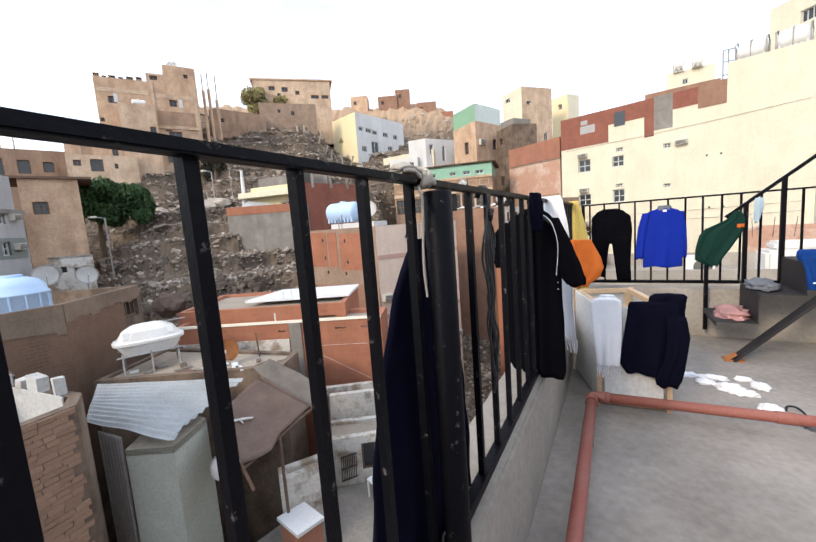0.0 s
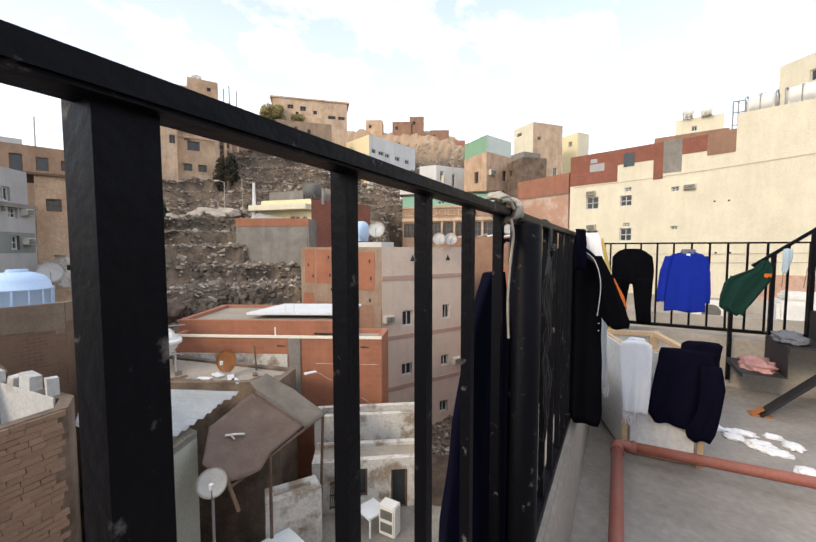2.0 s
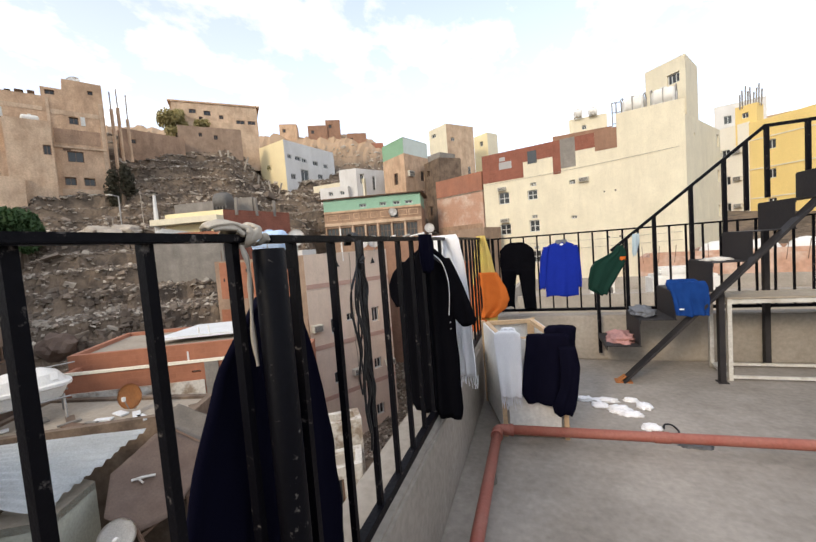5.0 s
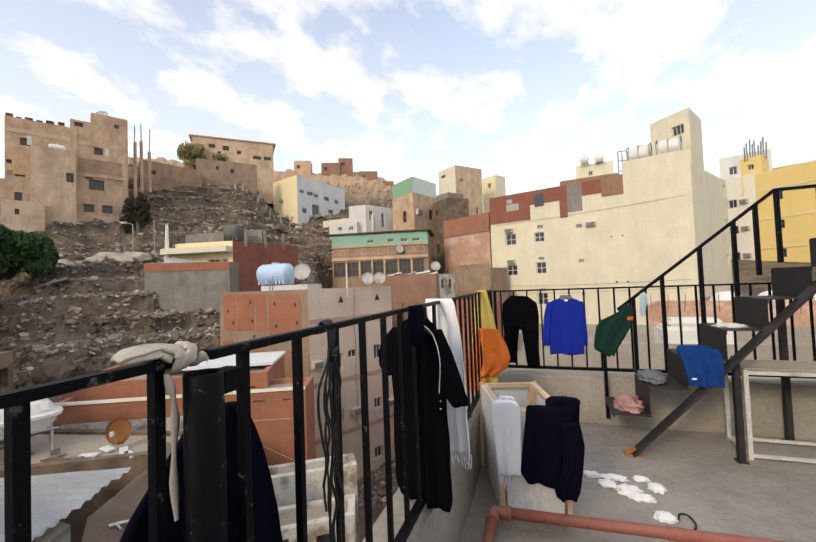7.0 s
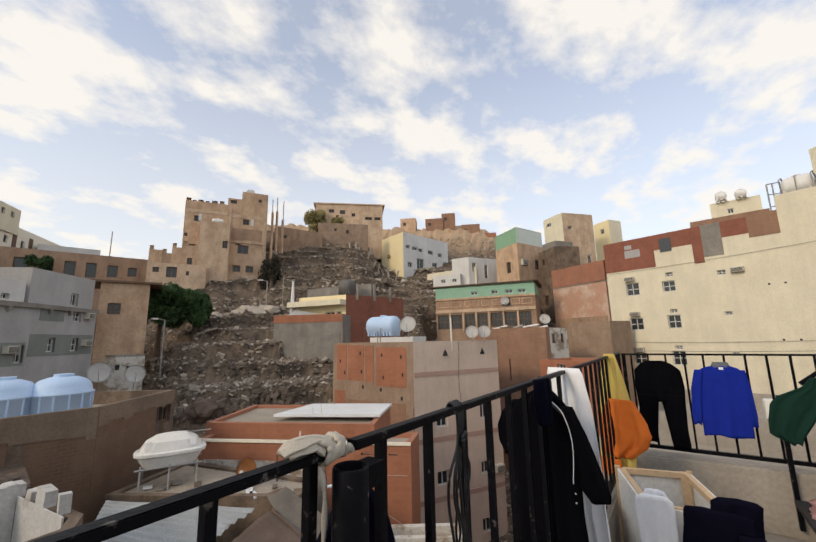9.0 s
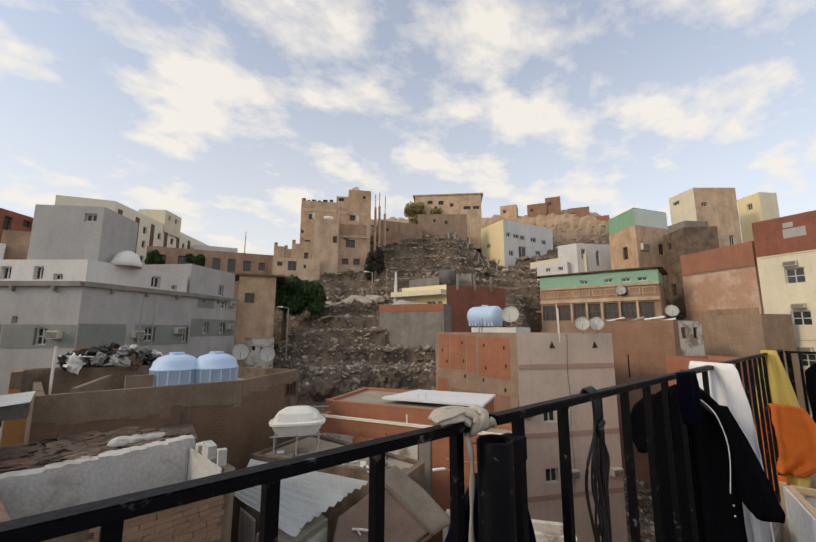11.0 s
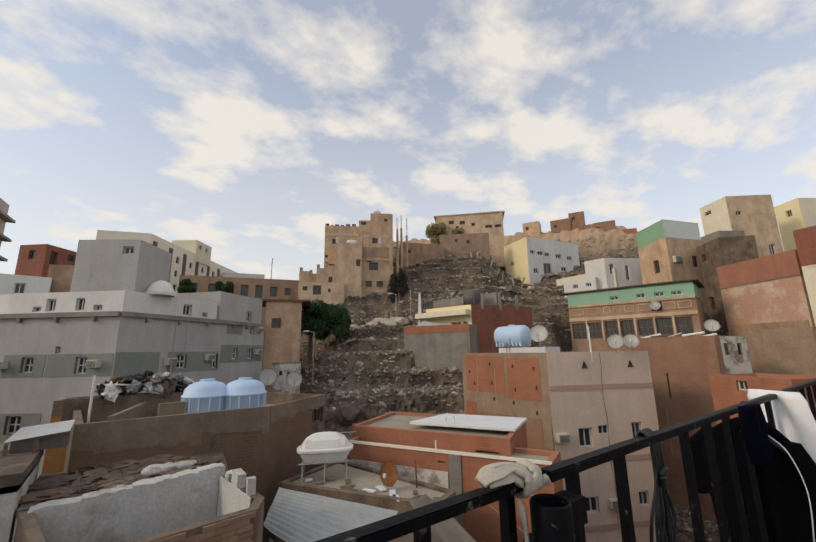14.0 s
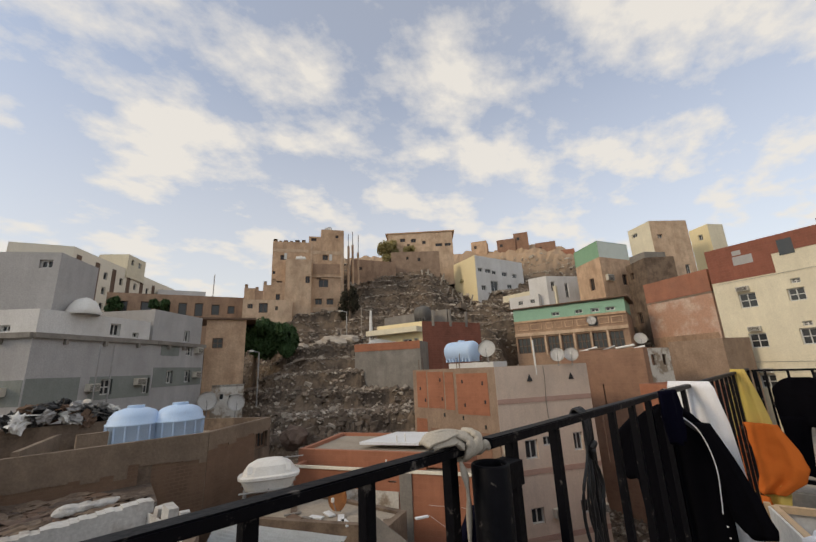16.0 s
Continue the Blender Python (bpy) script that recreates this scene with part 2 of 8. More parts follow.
ridge_tint(EARTH, 15.5, 22.0, (0.42, 0.29, 0.185))
GLASS_DARK = surface("dark window glass", (0.03, 0.035, 0.04), (0.06, 0.06, 0.06), 1.0, 0.15, 0.0)
FRAME_WHITE = surface("aluminium frame", (0.6, 0.6, 0.58), None, 3, 0.45, 0.0)
WOOD_DARK = surface("dark weathered wood", (0.12, 0.07, 0.045), (0.2, 0.13, 0.09), 4, 0.8, 0.3, 30)
RED_PIPE = surface("red primed pipe", (0.29, 0.083, 0.06), (0.36, 0.18, 0.14), 5, 0.6, 0.2, 60, stain=0.5)
PINE = surface("bare pine", (0.62, 0.44, 0.27), (0.48, 0.31, 0.17), 6, 0.7, 0.15, 50, stain=0.5, streak=0.2)
BOARD = surface("white laminate board", (0.78, 0.77, 0.74), (0.66, 0.64, 0.6), 1.2, 0.5, 0.0, stain=0.4)


# ---- mesh helpers ----
def thing(name, at, label, category, group="", kind=""):
    ob = new(name)
    ob.empty_display_size = 0.1
    ob.location = at
    return tagged(ob, label, category, group, kind)


def part(name, bm, material, parent=None, label="", smooth=False):
    me = bpy.data.meshes.new(name)
    bm.normal_update()
    bm.to_mesh(me)
    bm.free()
    me.materials.append(material)
    if smooth:
        me.shade_smooth()
    ob = new(name, me)
    if parent:
        ob.parent = parent
        ob.matrix_parent_inverse = Matrix.Translation(parent.location).inverted() if parent.type == "EMPTY" else Matrix()
    if label:
        ob["label"] = label
    return ob


def box(bm, lo, hi, m=None, bevel=0.0):
    x0, y0, z0 = lo
    x1, y1, z1 = hi
    v = [bm.verts.new(p) for p in ((x0, y0, z0), (x1, y0, z0), (x1, y1, z0), (x0, y1, z0), (x0, y0, z1), (x1, y0, z1), (x1, y1, z1), (x0, y1, z1))]
    f = [bm.faces.new([v[i] for i in q]) for q in ((3, 2, 1, 0), (4, 5, 6, 7), (0, 1, 5, 4), (1, 2, 6, 5), (2, 3, 7, 6), (3, 0, 4, 7))]
    if bevel:
        bmesh.ops.bevel(bm, geom=list({e for q in f for e in q.edges}), offset=bevel, segments=2, affect="EDGES")
    if m is not None:
        bmesh.ops.transform(bm, matrix=m, verts=bm.verts)
    return bm


def tube(bm, points, r, seg=10, caps=True, r2=None):
    """A round tube along points; r may run to r2."""
    pts = [Vector(p) for p in points]
    rings = []
    for i, p in enumerate(pts):
        d = (pts[min(i + 1, len(pts) - 1)] - pts[max(i - 1, 0)]).normalized()
        a = d.cross(Vector((0, 0, 1)) if abs(d.z) < 0.95 else Vector((1, 0, 0))).normalized()
        b = d.cross(a)
        rad = r if r2 is None else r + (r2 - r) * i / (len(pts) - 1)
        rings.append([bm.verts.new(p + rad * (a * math.cos(k * math.tau / seg) + b * math.sin(k * math.tau / seg))) for k in range(seg)])
    for q, w in zip(rings, rings[1:]):
        for k in range(seg):
            bm.faces.new((q[k], q[(k + 1) % seg], w[(k + 1) % seg], w[k]))
    if caps:
        bm.faces.new(rings[0][::-1])
        bm.faces.new(rings[-1])
    return bm


def bar(bm, a, b, w, h=None, up=(0, 0, 1)):
    """A square tube from a to b, w across and h deep."""
    a, b, h = Vector(a), Vector(b), h or w
    d = (b - a).normalized()
    s = d.cross(Vector(up) if abs(d.dot(Vector(up))) < 0.95 else Vector((0, 1, 0))).normalized()
    t = d.cross(s)
    v = [bm.verts.new(p + s * i * w / 2 + t * j * h / 2) for p in (a, b) for i, j in ((-1, -1), (1, -1), (1, 1), (-1, 1))]
    for q in ((0, 1, 2, 3), (7, 6, 5, 4), (0, 4, 5, 1), (1, 5, 6, 2), (2, 6, 7, 3), (3, 7, 4, 0)):
        bm.faces.new([v[i] for i in q])
    bmesh.ops.recalc_face_normals(bm, faces=bm.faces[-6:])
    return bm


def prism(bm, poly, z0, z1):
    lo, hi = [bm.verts.new((x, y, z0)) for x, y in poly], [bm.verts.new((x, y, z1)) for x, y in poly]
    n = len(poly)
    bm.faces.new(lo[::-1]), bm.faces.new(hi)
    for i in range(n):
        bm.faces.new((lo[i], lo[(i + 1) % n], hi[(i + 1) % n], hi[i]))
    return bm


def facade(bm, a, b, z0, z1, holes=(), deep=0.22):
    """The outer face of a wall from a to b (outside on the right hand of a to b), with openings (u0, z0, u1, z1) that go in by deep."""
    uv = bm.loops.layers.uv.verify()
    a, b = Vector((*a, 0)), Vector((*b, 0))
    d = (b - a).normalized()
    n, width = Vector((d.y, -d.x, 0)), (b - a).length

    def quad(ps, uvs):
        f = bm.faces.new([bm.verts.new(p) for p in ps])
        for lp, c in zip(f.loops, uvs):
            lp[uv].uv = c

    def at(u, z, k=0.0):
        return a + d * u - n * k + Vector((0, 0, z))

    us = sorted({0.0, width, *[h[0] for h in holes], *[h[2] for h in holes]})
    zs = sorted({z0, z1, *[h[1] for h in holes], *[h[3] for h in holes]})
    for u, u2 in zip(us, us[1:]):
        for z, z2 in zip(zs, zs[1:]):
            if any(h[0] <= u + 1e-6 and u2 <= h[2] + 1e-6 and h[1] <= z + 1e-6 and z2 <= h[3] + 1e-6 for h in holes):
                continue
            quad((at(u, z), at(u2, z), at(u2, z2), at(u, z2)), ((u, z), (u2, z), (u2, z2), (u, z2)))
    for u, z, u2, z2 in holes:
        for p, q in (((u, z), (u2, z)), ((u2, z), (u2, z2)), ((u2, z2), (u, z2)), ((u, z2), (u, z))):
            quad((at(*p), at(*p, deep), at(*q, deep), at(*q)), ((0, 0), (deep, 0), (deep, 1), (0, 1)))


def window(parent, a, b, hole, bars=(1, 0), deep=0.16, frame_mat=None, pane_mat=None):
    """A framed window in an opening of the wall a to b."""
    a, b = Vector((*a, 0)), Vector((*b, 0))
    d = (b - a).normalized()
    n = Vector((d.y, -d.x, 0))
    u, z, u2, z2 = hole
    m = Matrix.Translation(a - n * deep) @ Matrix((d, n, Vector((0, 0, 1)))).transposed().to_4x4()
    bm, t = bmesh.new(), min(0.07, (u2 - u) * 0.12)
    for lo, hi in [((u, -0.03, z), (u + t, 0.03, z2)), ((u2 - t, -0.03, z), (u2, 0.03, z2)), ((u + t, -0.03, z), (u2 - t, 0.03, z + t)), ((u + t, -0.03, z2 - t), (u2 - t, 0.03, z2))]:
        box(bm, lo, hi)
    bmesh.ops.transform(bm, matrix=m, verts=bm.verts)
    w = part("window", bm, frame_mat or FRAME_WHITE, parent)
    glazing = [((u + (u2 - u) * (k + 1) / (bars[0] + 1) - t / 2.5, -0.025, z + t), (u + (u2 - u) * (k + 1) / (bars[0] + 1) + t / 2.5, 0.025, z2 - t)) for k in range(bars[0])]
    glazing += [((u + t, -0.022, z + (z2 - z) * (k + 1) / (bars[1] + 1) - t / 2.5), (u2 - t, 0.022, z + (z2 - z) * (k + 1) / (bars[1] + 1) + t / 2.5)) for k in range(bars[1])]
    for lo, hi in glazing:
        bm = box(bmesh.new(), lo, hi)
        bmesh.ops.transform(bm, matrix=m, verts=bm.verts)
        part("glazing_bar", bm, frame_mat or FRAME_WHITE).parent = w
    bm = bmesh.new()
    box(bm, (u, -0.05, z), (u2, -0.035, z2))
    bmesh.ops.transform(bm, matrix=m, verts=bm.verts)
    p = part("pane", bm, pane_mat or GLASS_DARK)
    p.parent = w
    return w


def house(name, label, pts, z0, z1, wall, holes={}, para=0.5, thick=0.2, roof=None, bars=(1, 0), frame_mat=None, category="house", sides={}):
    """A building on a footprint that runs counter-clockwise, with parapet, roof slab and the openings of each of its sides."""
    h = thing(name, (*pts[0], z0), label, category)
    n = len(pts)
    bms = {}
    for i in range(n):
        a, b = pts[i], pts[(i + 1) % n]
        facade(bms.setdefault(sides.get(i, wall).name, bmesh.new()), a, b, z0, z1, holes.get(i, ()))
        for o in holes.get(i, ()):
            window(h, a, b, o, bars, frame_mat=frame_mat)
    bm = bms[wall.name] if wall.name in bms else bms.setdefault(wall.name, bmesh.new())
    if para:
        inner = []
        for i in range(n):
            p, c, q = Vector(pts[i - 1]), Vector(pts[i]), Vector(pts[(i + 1) % n])
            d1, d2 = (c - p).normalized(), (q - c).normalized()
            n1, n2 = Vector((-d1.y, d1.x)), Vector((-d2.y, d2.x))
            s = (n1 + n2)
            inner.append(tuple(c + s * thick / max(0.35, 1 + n1.dot(n2))))
        for i in range(n):
            a, b, ai, bi = pts[i], pts[(i + 1) % n], inner[i], inner[(i + 1) % n]
            bm.faces.new([bm.verts.new((*p, z1)) for p in (a, b, bi, ai)])
            bm.faces.new([bm.verts.new((*p, z)) for p, z in ((ai, z1), (bi, z1), (bi, z1 - para), (ai, z1 - para))])
    else:
        inner = pts
    for key, b in bms.items():
        part("wall", b, bpy.data.materials[key], h)
    bm = bmesh.new()
    prism(bm, inner, z1 - para - 0.15, z1 - para - (0 if para else -0.004))
    part("roof", bm, roof or ROOF, h)
    return h


def behind(a, b, deep):
    """Footprint of a block whose front runs from a to b."""
    a, b = Vector(a), Vector(b)
    d = (b - a).normalized()
    k = Vector((-d.y, d.x)) * deep
    return [tuple(a), tuple(b), tuple(b + k), tuple(a + k)]


def four(a, b, c):
    """Footprint with a near corner b between the corners a and c."""
    return [a, b, c, (a[0] + c[0] - b[0], a[1] + c[1] - b[1])]

# ---- cloth and roof things: materials ----
def cloth(name, c, c2=None, rough=0.95, weave=350.0):
    m = surface(name, c, c2 or tuple(v * 0.75 for v in c), 7, rough, 0.12, weave, stain=0.5)
    m.node_tree.nodes["Principled BSDF"].inputs["Specular IOR Level"].default_value = 0.02
    return m


CLOTH_BLACK = cloth("black cloth", (0.003, 0.003, 0.0045), (0.006, 0.006, 0.0075))
CLOTH_NAVY = cloth("navy cloth", (0.004, 0.004, 0.011), (0.007, 0.007, 0.016))
CLOTH_BLUE = cloth("royal blue cloth", (0.012, 0.03, 0.30), (0.01, 0.022, 0.22))
CLOTH_DENIM = cloth("mid blue cloth", (0.012, 0.052, 0.215), (0.01, 0.038, 0.16))
CLOTH_GREEN = cloth("dark green cloth", (0.012, 0.038, 0.029))
CLOTH_WHITE = cloth("white cotton", (0.84, 0.84, 0.86), (0.74, 0.74, 0.78))
CLOTH_YELLOW = cloth("yellow cloth", (0.58, 0.46, 0.13), (0.55, 0.33, 0.13))
CLOTH_ORANGE = cloth("orange cloth", (0.56, 0.145, 0.032), (0.46, 0.11, 0.025))
CLOTH_GREY = cloth("grey cloth", (0.16, 0.17, 0.19))
CLOTH_PINK = cloth("pink print cloth", (0.5, 0.27, 0.25), (0.1, 0.08, 0.09))
ROPE_CREAM = cloth("cream twisted cloth", (0.50, 0.455, 0.385), (0.36, 0.31, 0.25))
CABLE = surface("black cable", (0.008, 0.008, 0.009), None, 9, 0.5, 0.0)
STEP_IRON = surface("grey painted sheet steel", (0.026, 0.025, 0.028), (0.06, 0.052, 0.048), 5, 0.6, 0.15, 60, stain=0.5)
STEP_IRON.node_tree.nodes["Principled BSDF"].inputs["Specular IOR Level"].default_value = 0.15
FRAME_OFFWHITE = surface("chipped off-white steel", (0.6, 0.59, 0.55), (0.3, 0.24, 0.18), 7, 0.55, 0.2, 60, stain=0.6, spread=(0.5, 0.7))
TABLE_TOP = surface("worn table board", (0.42, 0.36, 0.28), (0.28, 0.23, 0.18), 3, 0.8, 0.2, 30)
PAPER = surface("crumpled paper", (0.72, 0.7, 0.66), (0.55, 0.5, 0.44), 6, 0.9, 0.2, 40)
RUST = surface("orange rust", (0.42, 0.16, 0.05), (0.2, 0.08, 0.03), 12, 0.95, 0.4, 80)



# ---- the ground: one sheet from the lane up the rubble slope to the ridge ----
RING = [0, 9, 14, 20, 24, 27, 31, 34, 40, 46, 52, 60, 70, 84, 100, 140, 220]
HILL = [-10.8, -10.6, -9.4, -6.5, -4.0, -1.9, 0.2, 1.5, 3.7, 6.6, 11.2, 17.6, 21.6, 26.2, 28, 20, 5]
LOW = [-10.8, -10.8, -10.7, -10.5, -10.2, -9.6, -7.5, -5.6, -3.2, -1, 1, 3, 4.0, 4.0, 3, 1, 0]


def smooth(v, a, b):
    v = max(0.0, min(1.0, (v - a) / (b - a)))
    return v * v * (3 - 2 * v)


def rise(x, y):
    r, az = math.hypot(x, y - 1.5), math.degrees(math.atan2(-x, y - 1.5))
    w = smooth(az, -2, 27) * smooth(-az, -79, -60)
    w *= 1 - 0.95 * smooth(-r, -30, -25) * smooth(-az, -42, -34)
    w *= 1 - 0.95 * smooth(-r, -26, -22) * smooth(-az, -52, -46)
    w *= 1 - 0.95 * smooth(-r, -45, -41) * smooth(-az, -33, -30)
    n = noise.fractal(Vector((x, y, 3)) * 0.11, 1.0, 2.0, 5)
    m = noise.fractal(Vector((x, y, 9)) * 0.5, 0.8, 2.0, 4)
    rough = smooth(r, 21, 29) * w
    steps = 0.45 * math.sin(r * 0.95 + 3.5 * n) + 0.25 * math.sin(r * 2.1 + 5 * n + 2 * m)
    back = 1.0 - 0.35 * smooth(r, 44, 56) * smooth(az, 58, 68) - 0.30 * smooth(r, 44, 52) * smooth(-r, -80, -64) * smooth(-az, -43, -37)
    h = (float(np.interp(r, RING, HILL)) * back * w + float(np.interp(r, RING, LOW)) * (1 - w)
         + rough * (0.85 * n + 0.4 * m + 0.6 * steps))
    # earth banks: the slope climbs in broken terraces
    tall = 1.25 + 0.35 * noise.noise(Vector((x * 0.07, y * 0.07, 7)))
    k = math.floor(h / tall)
    bank = tall * (k + smooth(h / tall - k, 0.52, 0.92))
    return h + (bank - h) * 0.7 * rough


def ground():
    verts, faces, na = [(0, 1.5, -10.8)], [], 230
    radii = list(np.concatenate([np.linspace(4, 20, 10), np.linspace(20.5, 66, 130), np.linspace(67, 130, 34), [200, 500, 1500, 4000]]))
    angles = [radians(v) for v in np.concatenate([np.linspace(-6, 88, 190), np.linspace(92, 350, 40)])]
    for r in radii:
        for a in angles:
            x, y = -r * math.sin(a), 1.5 + r * math.cos(a)
            verts.append((x, y, rise(x, y) if r < 260 else -14))
    for k in range(na):
        faces.append((0, 1 + (k + 1) % na, 1 + k))
    for i in range(len(radii) - 1):
        for k in range(na):
            p, q = 1 + i * na, 1 + (i + 1) * na
            faces.append((p + k, p + (k + 1) % na, q + (k + 1) % na, q + k))
    me = bpy.data.meshes.new("ground")
    me.from_pydata(verts, [], [f[::-1] for f in faces])
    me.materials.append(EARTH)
    tagged(new("ground", me), "stony brown earth slope strewn with rubble", "ground", kind="structure")


ground()

# ---- our roof ----
RX, FY = -0.30, 5.87      # lines of the two railings
TOP, SILL = 1.348, 0.46


def terrace():
    bm = box(bmesh.new(), (-0.47, -3.0, -0.3), (6.0, 5.97, 0.0))
    tagged(part("floor", bm, SCREED), "worn grey cement screed of a flat roof", "floor", kind="structure")
    bm = box(bmesh.new(), (-0.47, -3.0, -11.2), (5.99, 5.96, -0.3))
    tagged(part("wall_lower", bm, PARAPET), "cement rendered wall of the house under the roof", "wall", kind="structure")
    bm = box(bmesh.new(), (-0.47, -3.0, 0.0), (-0.262, 5.97, SILL), bevel=0.012)
    tagged(part("wall_west", bm, PARAPET), "low cement rendered parapet under a railing", "wall", kind="structure")
    bm = box(bmesh.new(), (-0.262, 5.77, 0.0), (6.0, 5.97, SILL), bevel=0.012)
    tagged(part("wall_north", bm, PARAPET), "low cement rendered parapet under a railing", "wall", kind="structure")
    bm = box(bmesh.new(), (5.8, -3.0, 0.0), (6.0, 5.77, 2.6))
    tagged(part("wall_east", bm, PARAPET), "cement rendered wall", "wall", kind="structure")
    bm = box(bmesh.new(), (-0.262, -3.0, 0.0), (5.8, -2.8, 2.6))
    tagged(part("wall_south", bm, PARAPET), "cement rendered wall", "wall", kind="structure")


terrace()


# ---- fittings that several houses carry ----
def wall_frame(a, b):
    a, b = Vector((*a, 0)), Vector((*b, 0))
    d = (b - a).normalized()
    n = Vector((d.y, -d.x, 0))
    return Matrix.Translation(a) @ Matrix((d, n, Vector((0, 0, 1)))).transposed().to_4x4()


def panel(parent, a, b, u0, z0, u1, z1, mat, proud=0.05, holes=(), name="wall_panel", label=""):
    """A field of other stuff set proud on the wall a to b."""
    va, vb = Vector(a), Vector(b)
    d = (vb - va).normalized()
    n = Vector((d.y, -d.x)) * proud
    bm = bmesh.new()
    facade(bm, va + d * u0 + n, va + d * u1 + n, z0, z1, [(h[0] - u0, h[1], h[2] - u0, h[3]) for h in holes if h[0] > u0 and h[2] < u1 and h[1] > z0 and h[3] < z1], proud + 0.15)
    uv = bm.loops.layers.uv.verify()
    p, q = va + d * u0, va + d * u1
    for ps in (((*p, z0), (*(p + n), z0), (*(p + n), z1), (*p, z1)), ((*(q + n), z0), (*q, z0), (*q, z1), (*(q + n), z1)),
               ((*(p + n), z1), (*(q + n), z1), (*q, z1), (*p, z1)), ((*p, z0), (*q, z0), (*(q + n), z0), (*(p + n), z0))):
        bm.faces.new([bm.verts.new(v) for v in ps])
    return part(name, bm, mat, parent, label)


AC_BODY = surface("yellowed plastic casing", (0.58, 0.55, 0.48), (0.4, 0.37, 0.31), 3, 0.6, 0.0)
AC_GRILLE = surface("dusty grille", (0.10, 0.095, 0.09), (0.2, 0.19, 0.17), 6, 0.8, 0.3, 60)
TANK_BLUE = surface("pale blue tank plastic", (0.42, 0.58, 0.80), (0.55, 0.66, 0.82), 1.2, 0.5, 0.0, stain=0.5)
TANK_WHITE = surface("white fibreglass", (0.74, 0.73, 0.70), (0.55, 0.51, 0.45), 1.6, 0.5, 0.0, stain=0.5)
DISH_GREY = surface("grey white dish", (0.76, 0.755, 0.735), (0.6, 0.57, 0.53), 3, 0.5, 0.0, stain=0.5)
DISH_RUST = surface("rusted dish", (0.45, 0.20, 0.07), (0.22, 0.11, 0.06), 3, 0.8, 0.2, 20)
STEEL = surface("grey galvanised steel", (0.34, 0.34, 0.34), (0.22, 0.19, 0.16), 4, 0.5, 0.1, 30, 0.4)
ZINC = surface("pale corrugated zinc", (0.68, 0.71, 0.72), (0.48, 0.49, 0.48), 1.4, 0.5, 0.1, 30, 0.1, stain=0.7)
SHEET_WHITE = surface("white roof sheet", (0.72, 0.74, 0.76), (0.55, 0.55, 0.54), 1.2, 0.55, 0.1, 30, stain=0.5)
TARP = surface("brown tarpaulin", (0.095, 0.06, 0.045), (0.15, 0.105, 0.08), 2.0, 0.75, 0.3, 25, stain=0.8)
TARP_GREY = surface("dusty grey tarpaulin", (0.17, 0.145, 0.12), (0.10, 0.085, 0.07), 1.6, 0.85, 0.3, 25, stain=0.8)
FADED = surface("faded pink and brown render", (0.46, 0.27, 0.19), (0.56, 0.42, 0.34), 0.7, 0.95, 0.4, 8, stain=0.9, spread=(0.45, 0.6))
PALE_GREEN = surface("pale green grey render", (0.42, 0.44, 0.38), (0.33, 0.33, 0.28), 1.2, 0.9, 0.2, 20, stain=0.6)
SCREEN_PALE = surface("pale plastic screen", (0.62, 0.68, 0.62), (0.5, 0.56, 0.5), 1.0, 0.5, 0.0)
BRIGHT_GREEN = surface("green plastic screen", (0.24, 0.42, 0.27), (0.19, 0.34, 0.22), 1.0, 0.6, 0.0)


def air_conditioner(a, b, u, z, w=0.62, h=0.38, group="air conditioners"):
    m = wall_frame(a, b)
    ob = thing("air_conditioner", m @ Vector((u, 0, z)), "yellowed window air conditioner in an outer wall", "air conditioner", group)
    bm = box(bmesh.new(), (u, -0.1, z), (u + w, 0.32, z + h), bevel=0.02)
    bmesh.ops.transform(bm, matrix=m, verts=bm.verts)
    part("casing", bm, AC_BODY, ob)
    bm = bmesh.new()
    for k in range(6):
        box(bm, (u + 0.05, 0.322, z + 0.05 + k * (h - 0.1) / 6), (u + w - 0.05, 0.334, z + 0.05 + (k + 0.6) * (h - 0.1) / 6))
    bmesh.ops.transform(bm, matrix=m, verts=bm.verts)
    part("grille", bm, AC_GRILLE, ob)


